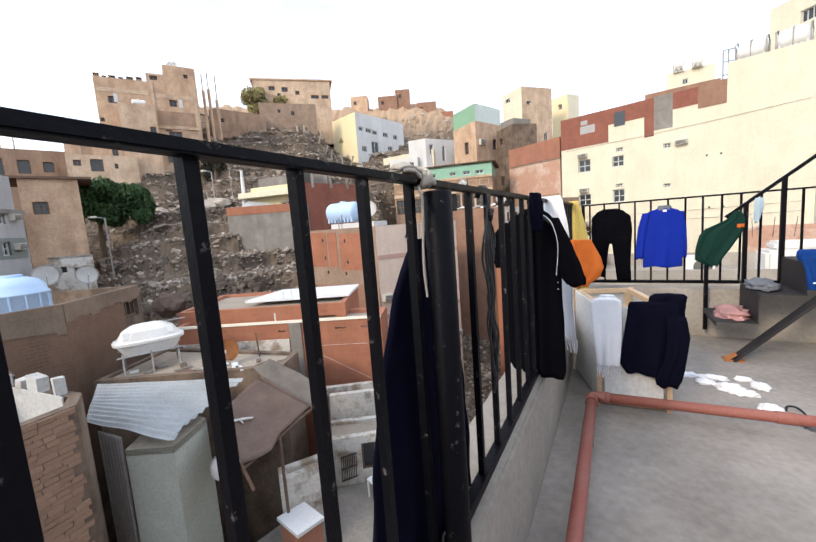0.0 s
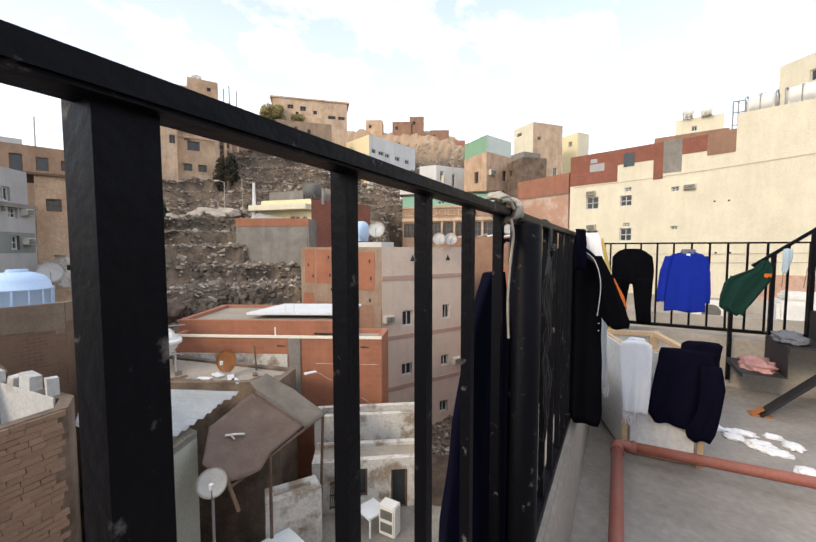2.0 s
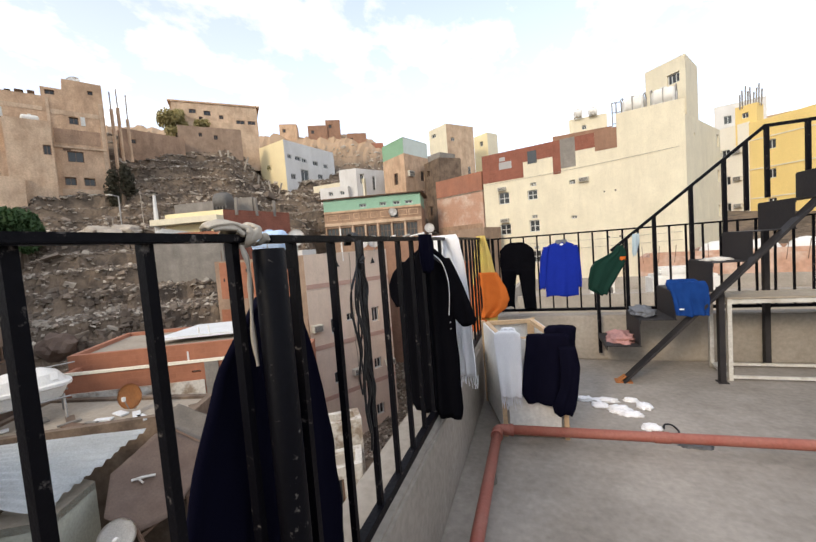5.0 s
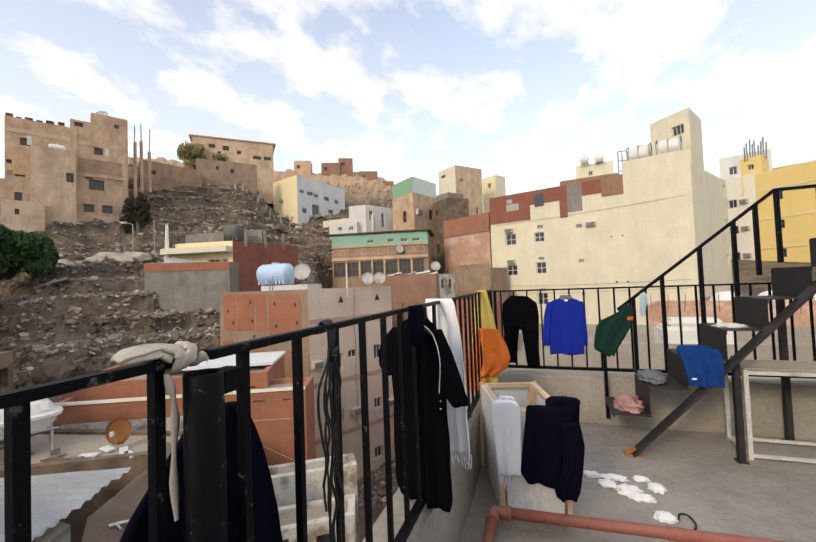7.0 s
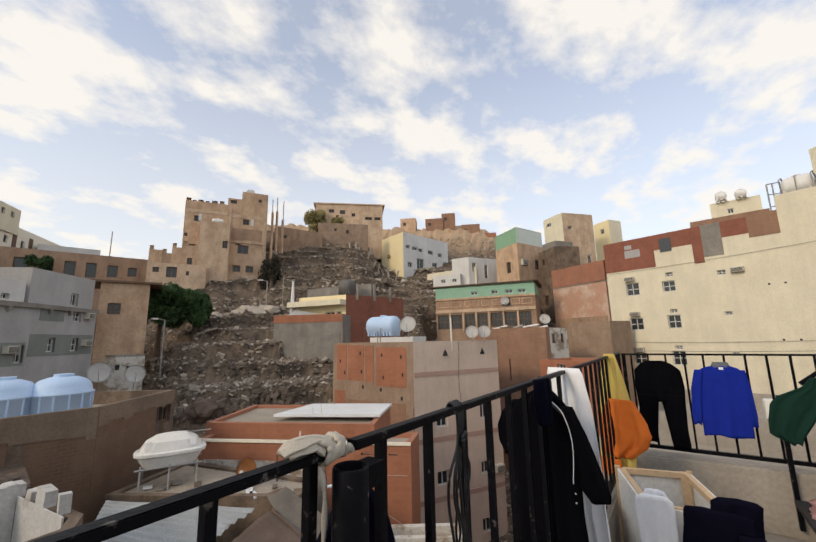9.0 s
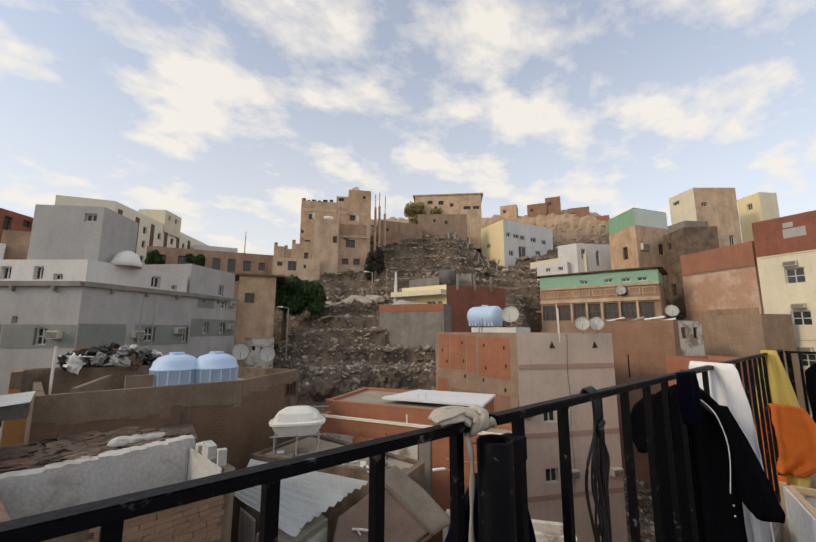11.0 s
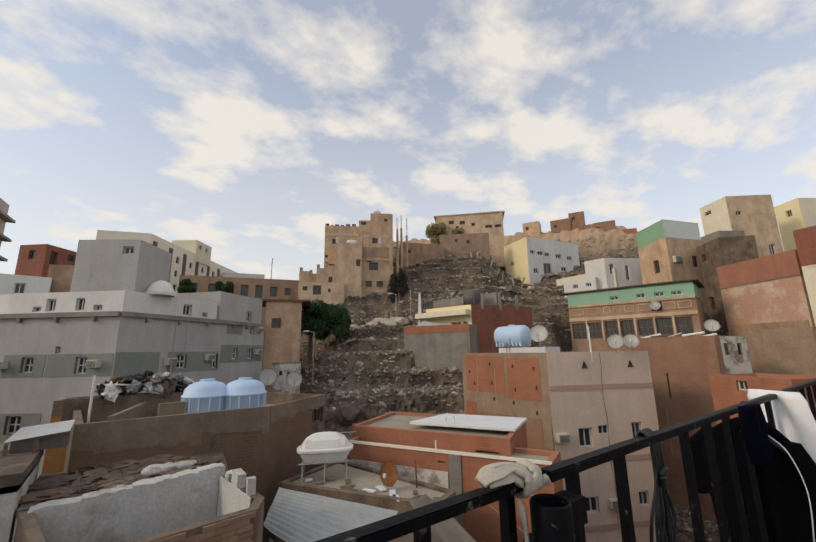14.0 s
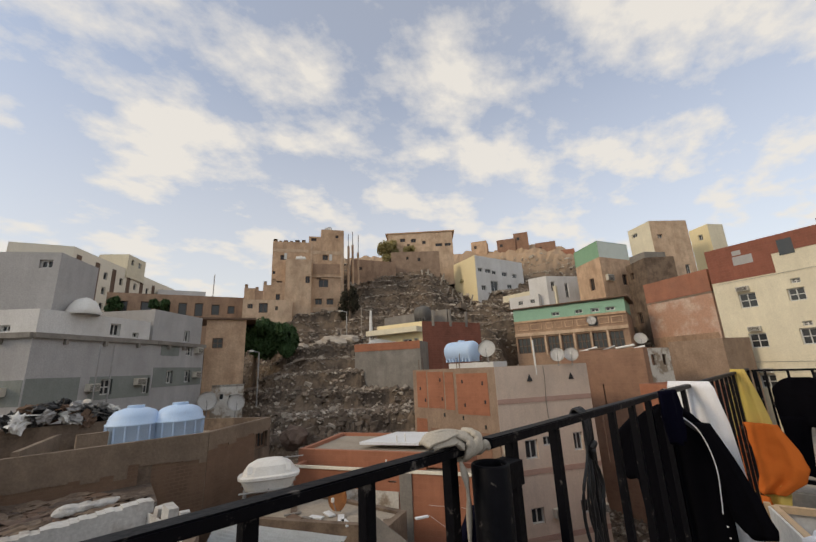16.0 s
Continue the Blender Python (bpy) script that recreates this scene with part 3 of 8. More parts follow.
def dish(at, r, face, mat, mast=0.6, group="satellite dishes", label="grey satellite dish on a short mast"):
    ob = thing("satellite_dish", (at[0], at[1], at[2] - mast), label, "satellite dish", group)
    f = Vector(face).normalized()
    q = f.to_track_quat("Z", "Y").to_matrix().to_4x4()
    bm = bmesh.new()
    rings = []
    for k in range(6):
        s = r * k / 5
        z = 0.28 * s * s / r
        rings.append([bm.verts.new((s * math.cos(i * math.tau / 24), s * math.sin(i * math.tau / 24), z)) for i in range(24)] if k else [bm.verts.new((0, 0, 0))])
    for i in range(24):
        bm.faces.new((rings[0][0], rings[1][i], rings[1][(i + 1) % 24]))
        for k in range(1, 5):
            bm.faces.new((rings[k][i], rings[k + 1][i], rings[k + 1][(i + 1) % 24], rings[k][(i + 1) % 24]))
    bmesh.ops.solidify(bm, geom=bm.faces[:], thickness=0.02)
    m = Matrix.Translation(at) @ q
    bmesh.ops.transform(bm, matrix=m, verts=bm.verts)
    part("reflector", bm, mat, ob, smooth=True)
    part("mast", tube(bmesh.new(), [(at[0] - f.x * 0.06, at[1] - f.y * 0.06, at[2] - mast), (at[0] - f.x * 0.06, at[1] - f.y * 0.06, at[2])], 0.03, 8), STEEL, ob)
    low = m @ Vector((0, -r * 0.98, 0.27 * r))
    tip = m @ Vector((0, -r * 0.15, r * 0.9))
    part("arm", tube(bmesh.new(), [low, tip], 0.013, 6), STEEL, ob)
    bm = box(bmesh.new(), (-0.04, -0.04, -0.05), (0.04, 0.04, 0.07), bevel=0.01)
    bmesh.ops.translate(bm, vec=tip, verts=bm.verts)
    part("receiver", bm, DISH_GREY, ob)


def drum(name, label, a, b, r, mat, bands=3, cradle=True, group=""):
    """A lying round tank from a to b with domed ends, hoops and feet."""
    a, b = Vector(a), Vector(b)
    d, L = (b - a).normalized(), (b - a).length
    ob = thing(name, (*((a + b) / 2).xy, a.z - r), label, "water tank", group)
    prof = [(0, 0.0), (0.02, 0.45), (0.06, 0.72), (0.12, 0.9), (0.2, 0.985), (0.26, 1.0)]
    pts, rad = [], []
    for s, k in prof:
        pts.append(a + d * s * r * 2), rad.append(max(0.02, k) * r)
    for s, k in prof[::-1]:
        pts.append(b - d * s * r * 2), rad.append(max(0.02, k) * r)
    bm = bmesh.new()
    e = d.cross(Vector((0, 0, 1))).normalized()
    up = e.cross(d)
    rings = [[bm.verts.new(p + q * (e * math.cos(i * math.tau / 28) + up * math.sin(i * math.tau / 28))) for i in range(28)] for p, q in zip(pts, rad)]
    for q, w in zip(rings, rings[1:]):
        for i in range(28):
            bm.faces.new((q[i], w[i], w[(i + 1) % 28], q[(i + 1) % 28]))
    bm.faces.new(rings[0]), bm.faces.new(rings[-1][::-1])
    bmesh.ops.recalc_face_normals(bm, faces=bm.faces)
    part("shell", bm, mat, ob, smooth=True)
    for k in range(bands):
        c = a + d * L * (0.25 + 0.5 * k / max(1, bands - 1))
        part("hoop", tube(bmesh.new(), [c - d * 0.03, c + d * 0.03], r * 1.015, 28, False), mat, ob)
    c = (a + b) / 2 + up * r * 0.97
    part("lid", tube(bmesh.new(), [c, c + up * 0.09], r * 0.34, 18), mat, ob)
    n = max(2, int(L / 0.28))
    for k in range(n):
        c = a + d * L * (0.12 + 0.76 * k / (n - 1))
        bm = box(bmesh.new(), (-0.05, -r * 0.8, -r), (0.05, r * 0.8, -r * 0.35))
        bmesh.ops.transform(bm, matrix=Matrix.Translation(c) @ Matrix((d, e, Vector((0, 0, 1)))).transposed().to_4x4(), verts=bm.verts)
        part("foot_rib", bm, mat, ob)
    return ob


def rods(name, label, places, r, mat, category="steel bar"):
    for x, y, z0, z1 in places:
        tagged(part(name, tube(bmesh.new(), [(x, y, z0), (x + random.uniform(-0.1, 0.1), y, z1)], r, 6), mat), label, category, name + "s")


# ---- houses on the slope ----
TA, TB = (-45.5, 22.0), (-41.0, 29.95)
tan = house("hill_house", "weathered tan rendered house high on the slope", behind(TA, TB, 8), 4, 18.3, TAN,
            {0: [(0.98, 15.8, 1.7, 16.5), (6.31, 15.95, 7.04, 16.65), (0.62, 12.3, 1.33, 13.0), (5.88, 12.25, 7.11, 13.3), (5.46, 9.95, 6.32, 10.7), (6.91, 9.95, 7.78, 10.7), (0.1, 13.9, 0.46, 14.3)]}, frame_mat=WOOD_DARK)
panel(tan, TA, TB, 4.8, 13.55, 9.0, 13.75, TAN_PALE, 0.12, name="ledge")
panel(tan, TA, TB, 4.75, 8.5, 5.0, 18.3, TAN_PALE, 0.08, name="pilaster")
panel(tan, TA, TB, 8.7, 7.5, 9.0, 18.3, TAN_PALE, 0.08, name="pilaster")
for u, w, z in ((0.05, 0.5, 0.32), (0.75, 0.35, 0.12), (1.3, 0.55, 0.22), (2.1, 0.4, 0.14), (2.75, 0.6, 0.28), (3.6, 0.5, 0.35)):
    panel(tan, TA, TB, u, 18.3, u + w, 18.3 + z, TAN, -0.25, name="merlon")
# Render patches; the largest brown one paints the shaded recess above the ledge.
for u0, z0, u1, z1, m in ((0.1, 16.9, 4.5, 17.3, TAN_PALE), (5.05, 16.75, 8.65, 17.2, TAN_PALE), (5.1, 14.0, 8.6, 15.4, BROWN), (5.2, 9.0, 8.5, 9.6, TAN_PALE), (5.6, 13.3, 6.2, 13.5, WOOD_DARK), (0.3, 10.4, 1.5, 11.4, BROWN)):
    panel(tan, TA, TB, u0, z0, u1, z1, m, 0.03, name="patched_render")
for u in (1.45, 7.2):
    panel(tan, TA, TB, u, 15.9, u + 0.35, 16.75, FRAME_WHITE, 0.04, name="shutter", label="pale window shutter")
for u in (5.75, 7.2):
    panel(tan, TA, TB, u - 0.3, 10.75, u + 0.55, 10.85, TAN_PALE, 0.15, name="lintel")
va = Vector(TA)
vd = (Vector(TB) - va).normalized()
house("hill_house", "upper tan storey set back on the slope house", behind(tuple(va + vd * 6.1), TB, 5), 18.3, 20.25, TAN, {0: [(1.9, 19.1, 2.3, 19.5)]}, frame_mat=WOOD_DARK)
house("hill_house", "lower roof room beside the upper tan storey", behind(tuple(va + vd * 4.5), tuple(va + vd * 6.09), 4), 18.3, 19.2, TAN, {0: [(0.3, 18.55, 1.0, 19.0)]}, para=0.3, frame_mat=WOOD_DARK)
fwd = Vector((vd.y, -vd.x))
house("hill_house", "projecting tan front wing of the slope house", behind(tuple(va + vd * 1.75 + fwd * 1.2), tuple(va + vd * 4.9 + fwd * 1.2), 1.2), 4, 15.6, TAN_PALE, {0: [(2.45, 12.5, 3.0, 13.4)]}, frame_mat=WOOD_DARK)
dish(tuple((va + vd * 7.4).to_3d() + Vector((-1.5, 0.5, 20.75))), 0.55, (0.6, -0.6, 0.5), DISH_GREY, 0.8, label="pale satellite dish on the hill house roof")
drum("water_tank", "small white tank on the projecting wing", tuple((va + vd * 2.9 + fwd * 0.4).to_3d() + Vector((0, 0, 15.85))), tuple((va + vd * 4.2 + fwd * 0.4).to_3d() + Vector((0, 0, 15.85))), 0.36, TANK_WHITE, 2, group="roof tanks")
house("hill_annex", "low ruined tan annex with small openings", behind((-44.8, 18.4), (-42.4, 23.4), 1.0), 4, 10.15, TAN_PALE, {0: [(0.5, 9.1, 1.1, 9.65), (1.75, 8.6, 2.75, 9.75), (3.6, 8.9, 3.9, 9.4)]}, para=0.3, frame_mat=WOOD_DARK)
for k, (u0, u1, z) in enumerate(((-0.05, 1.15, 11.75), (1.16, 2.05, 11.45), (2.06, 3.05, 12.2), (3.06, 4.9, 12.55))):
    d2 = Vector((2.4, 5.0)).normalized()
    a2, b2 = Vector((-45.7, 18.85)) + d2 * u0, Vector((-45.7, 18.85)) + d2 * u1
    ruin = house("ruined_wall", "stepped broken tan wall beside the hill house", behind(tuple(a2), tuple(b2), 1.6), 5, z, BROWN if k == 1 else TAN, {0: [(0.5, 10.3, 1.0, 11.1)]} if k == 3 else {}, para=0.2, frame_mat=WOOD_DARK)
    panel(ruin, tuple(a2), tuple(b2), 0.02, z, 0.4, z + 0.45, TAN, -0.12, name="broken_stub")
house("ruined_row", "brown ruined row with pale pillars and open bays", behind((-52.6, 6.5), (-48.5, 20.0), 6), 4, 11.1, BROWN,
      {0: [(1.0, 8.9, 2.0, 10.2), (3.2, 8.6, 4.3, 10.2), (5.2, 8.6, 6.1, 10.2), (6.9, 8.6, 7.8, 10.2), (8.6, 8.6, 9.5, 10.2), (10.4, 8.8, 11.3, 10.1), (12.2, 9.0, 13.0, 10.0)]}, bars=(0, 0), frame_mat=WOOD_DARK)
rods("mast", "thin grey mast above the ruined row", [(-51.6, 17.1, 10.5, 14.4)], 0.06, STEEL, "mast")
rods("column_stub", "bare concrete column stub beside the tan house", [(-41.3, 30.9, 12, 18.2), (-41.4, 31.7, 13, 18.6), (-41.2, 32.5, 13, 17.6)], 0.17, TAN, "column")
rods("rebar", "rusted reinforcing bar on an unfinished column", [(-41.3, 30.9, 18, 20.0), (-41.4, 31.7, 18.4, 20.6), (-41.2, 32.5, 17.5, 20.2)], 0.05, WOOD_DARK)
hilltop = house("hilltop_house", "flat tan house with a wide porch on the crest", behind((-47.8, 43.95), (-39.5, 51.8), 8), 15, 24.7, TAN_PALE,
      {0: [(2.2, 23.2, 3.1, 23.8), (4.1, 23.0, 5.0, 23.7), (6.1, 22.6, 6.7, 23.2), (8.4, 22.0, 9.6, 22.6), (10.0, 22.0, 11.1, 22.6), (3.4, 22.3, 3.9, 22.8)]}, frame_mat=WOOD_DARK)
panel(hilltop, (-47.8, 43.95), (-39.5, 51.8), 0.0, 15, 11.4, 21.9, TAN_PALE, 0.5, name="retaining_wall", label="patched brown retaining wall")
for u, z in ((5.2, 19.6), (7.1, 19.3)):
    panel(hilltop, (-47.8, 43.95), (-39.5, 51.8), u, z, u + 0.5, z + 0.6, GLASS_DARK, 0.53, name="small_opening")
top = tagged(part("roof_slab", prism(bmesh.new(), behind((-48.0, 43.6), (-39.1, 52.0), 8), 24.7, 24.9), TAN), "thin overhanging roof slab of the hilltop house", "roof")
house("hill_wall", "tan ruined wall on the slope", behind((-44.2, 33.8), (-41.9, 40.2), 1.2), 11, 17.6, BROWN, {0: [(0.9, 16.0, 1.4, 16.5)]}, frame_mat=WOOD_DARK)
house("hill_wall", "patched tan wall under the hilltop house", behind((-43.2, 40.5), (-38.0, 46.2), 1.2), 14, 19.6, FRAME_TAN, {0: [(2.4, 18.3, 2.8, 18.8), (4.2, 18.0, 4.7, 18.6)]}, frame_mat=WOOD_DARK)
for x, y, w, z in ((-41.6, 69.5, 3.4, 27.2), (-38.6, 71.4, 2.6, 28.3), (-35.0, 73.5, 3.5, 25.6), (-30.6, 75.4, 2.2, 23.4), (-46.5, 67.0, 3.0, 27.6)):
    house("ridge_house", "small tan and red house on the ridge", behind((x, y), (x + w, y + w * 0.5), 3), z - 5, z, random.choice([TAN, BRICK_BROWN, RED_PAINT]), {0: [(0.6, z - 1.6, 1.2, z - 0.9)]}, frame_mat=WOOD_DARK)

WA, WB, WC = (-39.0, 50.9), (-33.2, 49.0), (-31.1, 59.7)
wh = house("white_house", "white house with a yellow side and rows of windows", four(WA, WB, WC), 6, 18.2, WHITE,
           {1: [(0.55, 15.65, 1.4, 16.25), (2.0, 15.6, 3.2, 16.2), (3.45, 15.5, 4.4, 16.1), (5.75, 15.4, 6.9, 16.1), (8.2, 15.3, 9.2, 16.0), (0.95, 12.7, 1.9, 13.5), (3.0, 12.65, 4.6, 14.4), (6.7, 13.4, 7.85, 14.1), (8.6, 12.8, 9.4, 13.5)]}, sides={0: PALE_YELLOW})
house("garden_wall", "cream retaining wall beside the white house", behind((-29.2, 49.4), (-20.9, 48.6), 0.6), 4, 11.0, CREAM)
sw = house("small_white_house", "small stepped white rendered house", four((-24.0, 47.6), (-21.6, 47.8), (-19.1, 51.97)), 3, 12.3, WHITE, {0: [(0.5, 9.4, 1.0, 10.0)], 1: [(0.6, 10.3, 1.2, 11.6), (2.6, 9.5, 3.1, 11.4)]})
house("small_white_house", "low white stepped front of a small house", behind((-26.4, 46.4), (-22.5, 46.9), 2), 3, 10.0, WHITE, {0: [(1.2, 8.9, 1.8, 9.4), (2.8, 8.9, 3.4, 9.4)]})

GA, GB, GC = (-17.84, 48.2), (-14.0, 45.3), (-12.3, 50.0)
gt = house("brown_tower_house", "tall brown rendered house with a green roof screen", four(GA, GB, GC), 0, 12.6, TAN, {0: [(2.3, 9.2, 3.2, 10.6)], 1: [(3.2, 9.6, 4.0, 10.8)]}, frame_mat=WOOD_DARK)
for a, b, m in ((GA, GB, BRIGHT_GREEN), (GB, GC, SCREEN_PALE)):
    panel(gt, a, b, 0.02, 12.6, (Vector(b) - Vector(a)).length - 0.02, 14.5, m, -0.04, name="roof_screen", label="green plastic roof screen")
air_conditioner(GB, GC, 0.5, 9.9, 1.0, 0.7)
house("dark_annex", "narrow dark brown annex wall", behind((-12.3, 48.0), (-9.8, 45.4), 3), 0, 11.5, MUD, {0: [(0.6, 9.8, 1.3, 10.5), (0.5, 5.0, 1.4, 6.2)]}, frame_mat=WOOD_DARK)
CA, CB, CC = (-14.3, 59.5), (-11.1, 57.2), (-7.75, 61.1)
# Tan on the second side puts that face's shade into its colour.
house("cream_tower", "tall cream stair tower with its shaded side coloured tan", four(CA, CB, CC), 0, 18.9, CREAM, {0: [(0.6, 17.6, 1.6, 18.1)], 1: [(0.8, 16.5, 1.5, 17.0), (3.65, 11.2, 4.3, 12.9)]}, sides={1: TAN_PALE})
house("cream_tower", "low grey brown block beside the stair tower", behind((-14.6, 56.0), (-11.6, 54.0), 3), 0, 14.2, CONCRETE)
house("cream_tower", "far yellow cream tower with a dark opening", four((-8.5, 67.0), (-6.1, 65.3), (-4.7, 67.4)), 0, 18.9, PALE_YELLOW, {0: [(1.2, 17.0, 1.9, 17.8)]}, sides={1: CREAM})

OA, OB = (-20.05, 36.1), (-10.3, 38.1)
lower = [(0.15, 2.4, 1.4, 3.85), (1.6, 2.4, 2.75, 3.85), (3.05, 2.45, 4.1, 3.9), (4.35, 2.5, 5.35, 3.9), (5.65, 2.5, 6.8, 3.9), (7.0, 2.5, 8.15, 3.9), (8.4, 2.5, 9.5, 3.9)]
orn = house("ornate_house", "long brown house with carved panels and wooden windows", behind(OA, OB, 6), -4, 5.5, BROWN, {0: lower}, para=0, bars=(2, 1), frame_mat=WOOD_DARK)
panel(orn, OA, OB, 0.0, 4.05, 9.95, 4.35, TAN_PALE, 0.14, name="cornice")
panel(orn, OA, OB, 0.0, 5.35, 9.95, 5.55, TAN, 0.12, name="cornice")
for k, (u, z, u2, z2) in enumerate([(0.3, 4.6, 1.4, 5.2), (1.6, 4.6, 2.7, 5.2), (3.07, 4.6, 3.7, 5.2), (3.9, 4.6, 4.6, 5.2), (4.8, 4.6, 5.55, 5.2), (5.85, 4.6, 6.8, 5.2), (7.7, 4.6, 8.55, 5.2), (8.7, 4.6, 9.65, 5.2)]):
    for a, b, c, d in ((u, z, u2, z + 0.08), (u, z2 - 0.08, u2, z2), (u, z + 0.08, u + 0.08, z2 - 0.08), (u2 - 0.08, z + 0.08, u2, z2 - 0.08)):
        panel(orn, OA, OB, a, b, c, d, TAN, 0.07, name="moulding")
panel(orn, OA, OB, 6.85, 4.5, 7.6, 5.3, GLASS_DARK, 0.02, name="dark_opening")
for u in (1.45, 2.82, 4.15, 5.42, 6.85, 8.2):
    panel(orn, OA, OB, u, 2.2, u + 0.14, 4.05, TAN_PALE, 0.1, name="pilaster")
og = house("green_storey", "pale green roof storey with dark openings", behind(OA, OB, 5), 5.56, 6.75, GREEN_PAINT, {0: [(3.75, 5.75, 4.45, 6.1), (5.85, 5.75, 6.5, 6.1), (7.2, 5.72, 7.9, 6.08), (8.4, 5.72, 9.15, 6.05)]}, para=0)
part("roof_sheet", prism(bmesh.new(), behind((-20.5, 35.8), (-9.9, 37.9), 6), 6.76, 6.86), WOOD_DARK, og, "dark overhanging roof sheet")
dish((-12.98, 37.2, 4.95), 0.42, (0.5, -1, 0.3), DISH_GREY, 0.3)
dish((-8.6, 34.4, 2.9), 0.45, (0.4, -1, 0.4), DISH_GREY)

RA, RB = (-9.65, 42.4), (-4.35, 39.45)
red = house("red_house", "faded pink and brown rendered house with a red top", behind(RA, RB, 8), -5, 6.4, FADED, {0: [(0.4, 0.6, 1.0, 1.6)]}, para=0, frame_mat=WOOD_DARK)
house("red_house", "plain red painted top storey", behind(RA, RB, 8), 6.41, 8.2, RED_PAINT)
panel(red, RA, RB, 0.1, -4, 5.9, 3.2, BROWN, 0.06, name="lower_render")

# ---- the large cream block ----
BA, BB, BC = (-4.2, 39.35), (11.0, 34.75), (16.1, 42.6)
bw = [(1.46, 4.73, 2.5, 5.8), (4.21, 4.79, 5.1, 5.65), (1.46, 1.85, 2.5, 2.85), (4.25, 1.9, 5.15, 2.95), (1.48, -0.9, 2.4, 0.0), (4.23, -0.9, 5.16, 0.2), (7.81, 5.65, 8.3, 6.0), (7.86, 2.72, 8.3, 3.0), (7.9, -0.1, 8.3, 0.15),
      (4.53, 5.97, 5.04, 6.3), (4.5, 3.1, 5.0, 3.4), (4.5, 0.3, 5.0, 0.6)]
side_w = [(8.2, z, 8.9, z + 1.0) for z in (-1.0, 2.0, 5.0, 8.0)] + [(2.0, 8.2, 2.2, 8.4), (2.4, 4.4, 2.6, 4.6), (2.6, 0.5, 2.8, 0.7)]
big = house("cream_block", "large cream painted block with small windows", [BA, BB, BC, (1.0, 47.0)], -11.2, 9.5, CREAM, {0: bw, 1: side_w}, bars=(1, 1), category="apartment block")
holes_b = [(1.7, 7.95, 2.9, 8.6), (1.75, 8.7, 2.3, 9.05), (4.4, 8.0, 5.2, 9.1)]
for u0, z0, u1, z1, m in ((0.0, 6.9, 3.95, 9.52, BRICK_DARK), (3.95, 8.25, 6.55, 9.52, BRICK_DARK), (6.55, 6.7, 7.2, 9.52, BRICK_DARK), (7.2, 7.1, 8.4, 9.55, CONCRETE), (8.4, 8.35, 9.9, 9.52, BRICK_DARK), (9.9, 8.0, 11.5, 9.6, BRICK_BROWN)):
    panel(big, BA, BB, u0 + 0.003, z0, u1 - 0.003, z1, m, 0.03, name="brick_infill")
for u, z, u2, z2 in holes_b:
    panel(big, BA, BB, u, z, u2, z2, GREY if u < 3 else GLASS_DARK, 0.045, name="roof_opening")
house("cream_block", "raised cream end wall of the large block", behind(tuple(Vector(BA) + (Vector(BB) - Vector(BA)).normalized() * 11.5), BB, 7), 9.5, 10.6, CREAM, category="apartment block")
for u, z in ((1.5, 5.95), (1.6, 3.0), (1.6, 0.1), (8.6, 5.7)):
    air_conditioner(BA, BB, u, z, 0.75, 0.36)
for u, z in ((10.4, 4.6), (11.2, 4.6), (10.6, 0.9), (11.4, 0.9)):
    panel(big, BA, BB, u, z, u + 0.12, z + 0.12, GLASS_DARK, 0.02, name="wall_vent")
m = wall_frame(BA, BB)
for z, dz in ((6.75, 0.25), (0.2, 0.1), (0.9, 0.05)):
    pts = [m @ Vector((u, 0.06, z + dz * u / 8 - 0.12 * math.sin(u / 15.8 * 3.14))) for u in np.linspace(0.3, 15.5, 12)]
    part("wall_cable", tube(bmesh.new(), pts, 0.012, 5), CONCRETE, big)
TWA, TWB, TWC = (10.0, 40.4), (12.1, 37.75), (14.1, 41.25)
house("stair_tower", "cream stair tower with one barred window", four(TWA, TWB, TWC), 9.0, 14.8, CREAM, {0: [(1.9, 12.9, 2.9, 13.7)]}, bars=(2, 0), category="tower")
for x, y in ((8.5, 37.9), (10.4, 37.1)):
    d = Vector((0.75, -0.28, 0)).normalized()
    drum("water_tank", "white fibreglass water tank in a steel cradle", Vector((x, y, 11.5)) - d * 0.85, Vector((x, y, 11.5)) + d * 0.85, 0.72, TANK_WHITE, 3, group="roof tanks")
    cr = thing("tank_cradle", (x, y, 10.6), "grey steel tube cradle round a tank", "steel frame", "tank cradles")
    for s in (-0.8, 0, 0.8):
        c = Vector((x, y, 0)) + d * s
        pts = [(c.x - 0.28, c.y - 0.75, 10.4), (c.x - 0.28, c.y - 0.75, 12.0), (c.x, c.y, 12.32), (c.x + 0.28, c.y + 0.75, 12.0), (c.x + 0.28, c.y + 0.75, 10.4)]
        part("hoop", tube(bmesh.new(), pts, 0.045, 6), STEEL, cr)
fr = thing("ladder_frame", (7.2, 37.7, 9.5), "grey steel ladder frame above a roof edge", "steel frame")
for x in (6.9, 7.2, 7.6):
    part("upright", tube(bmesh.new(), [(x, 37.9, 9.3), (x, 37.9, 12.0)], 0.05, 6), STEEL, fr)
for z in (10.3, 11.2, 12.0):
    part("rung", tube(bmesh.new(), [(6.9, 37.9, z), (7.6, 37.9, z)], 0.04, 6), STEEL, fr)
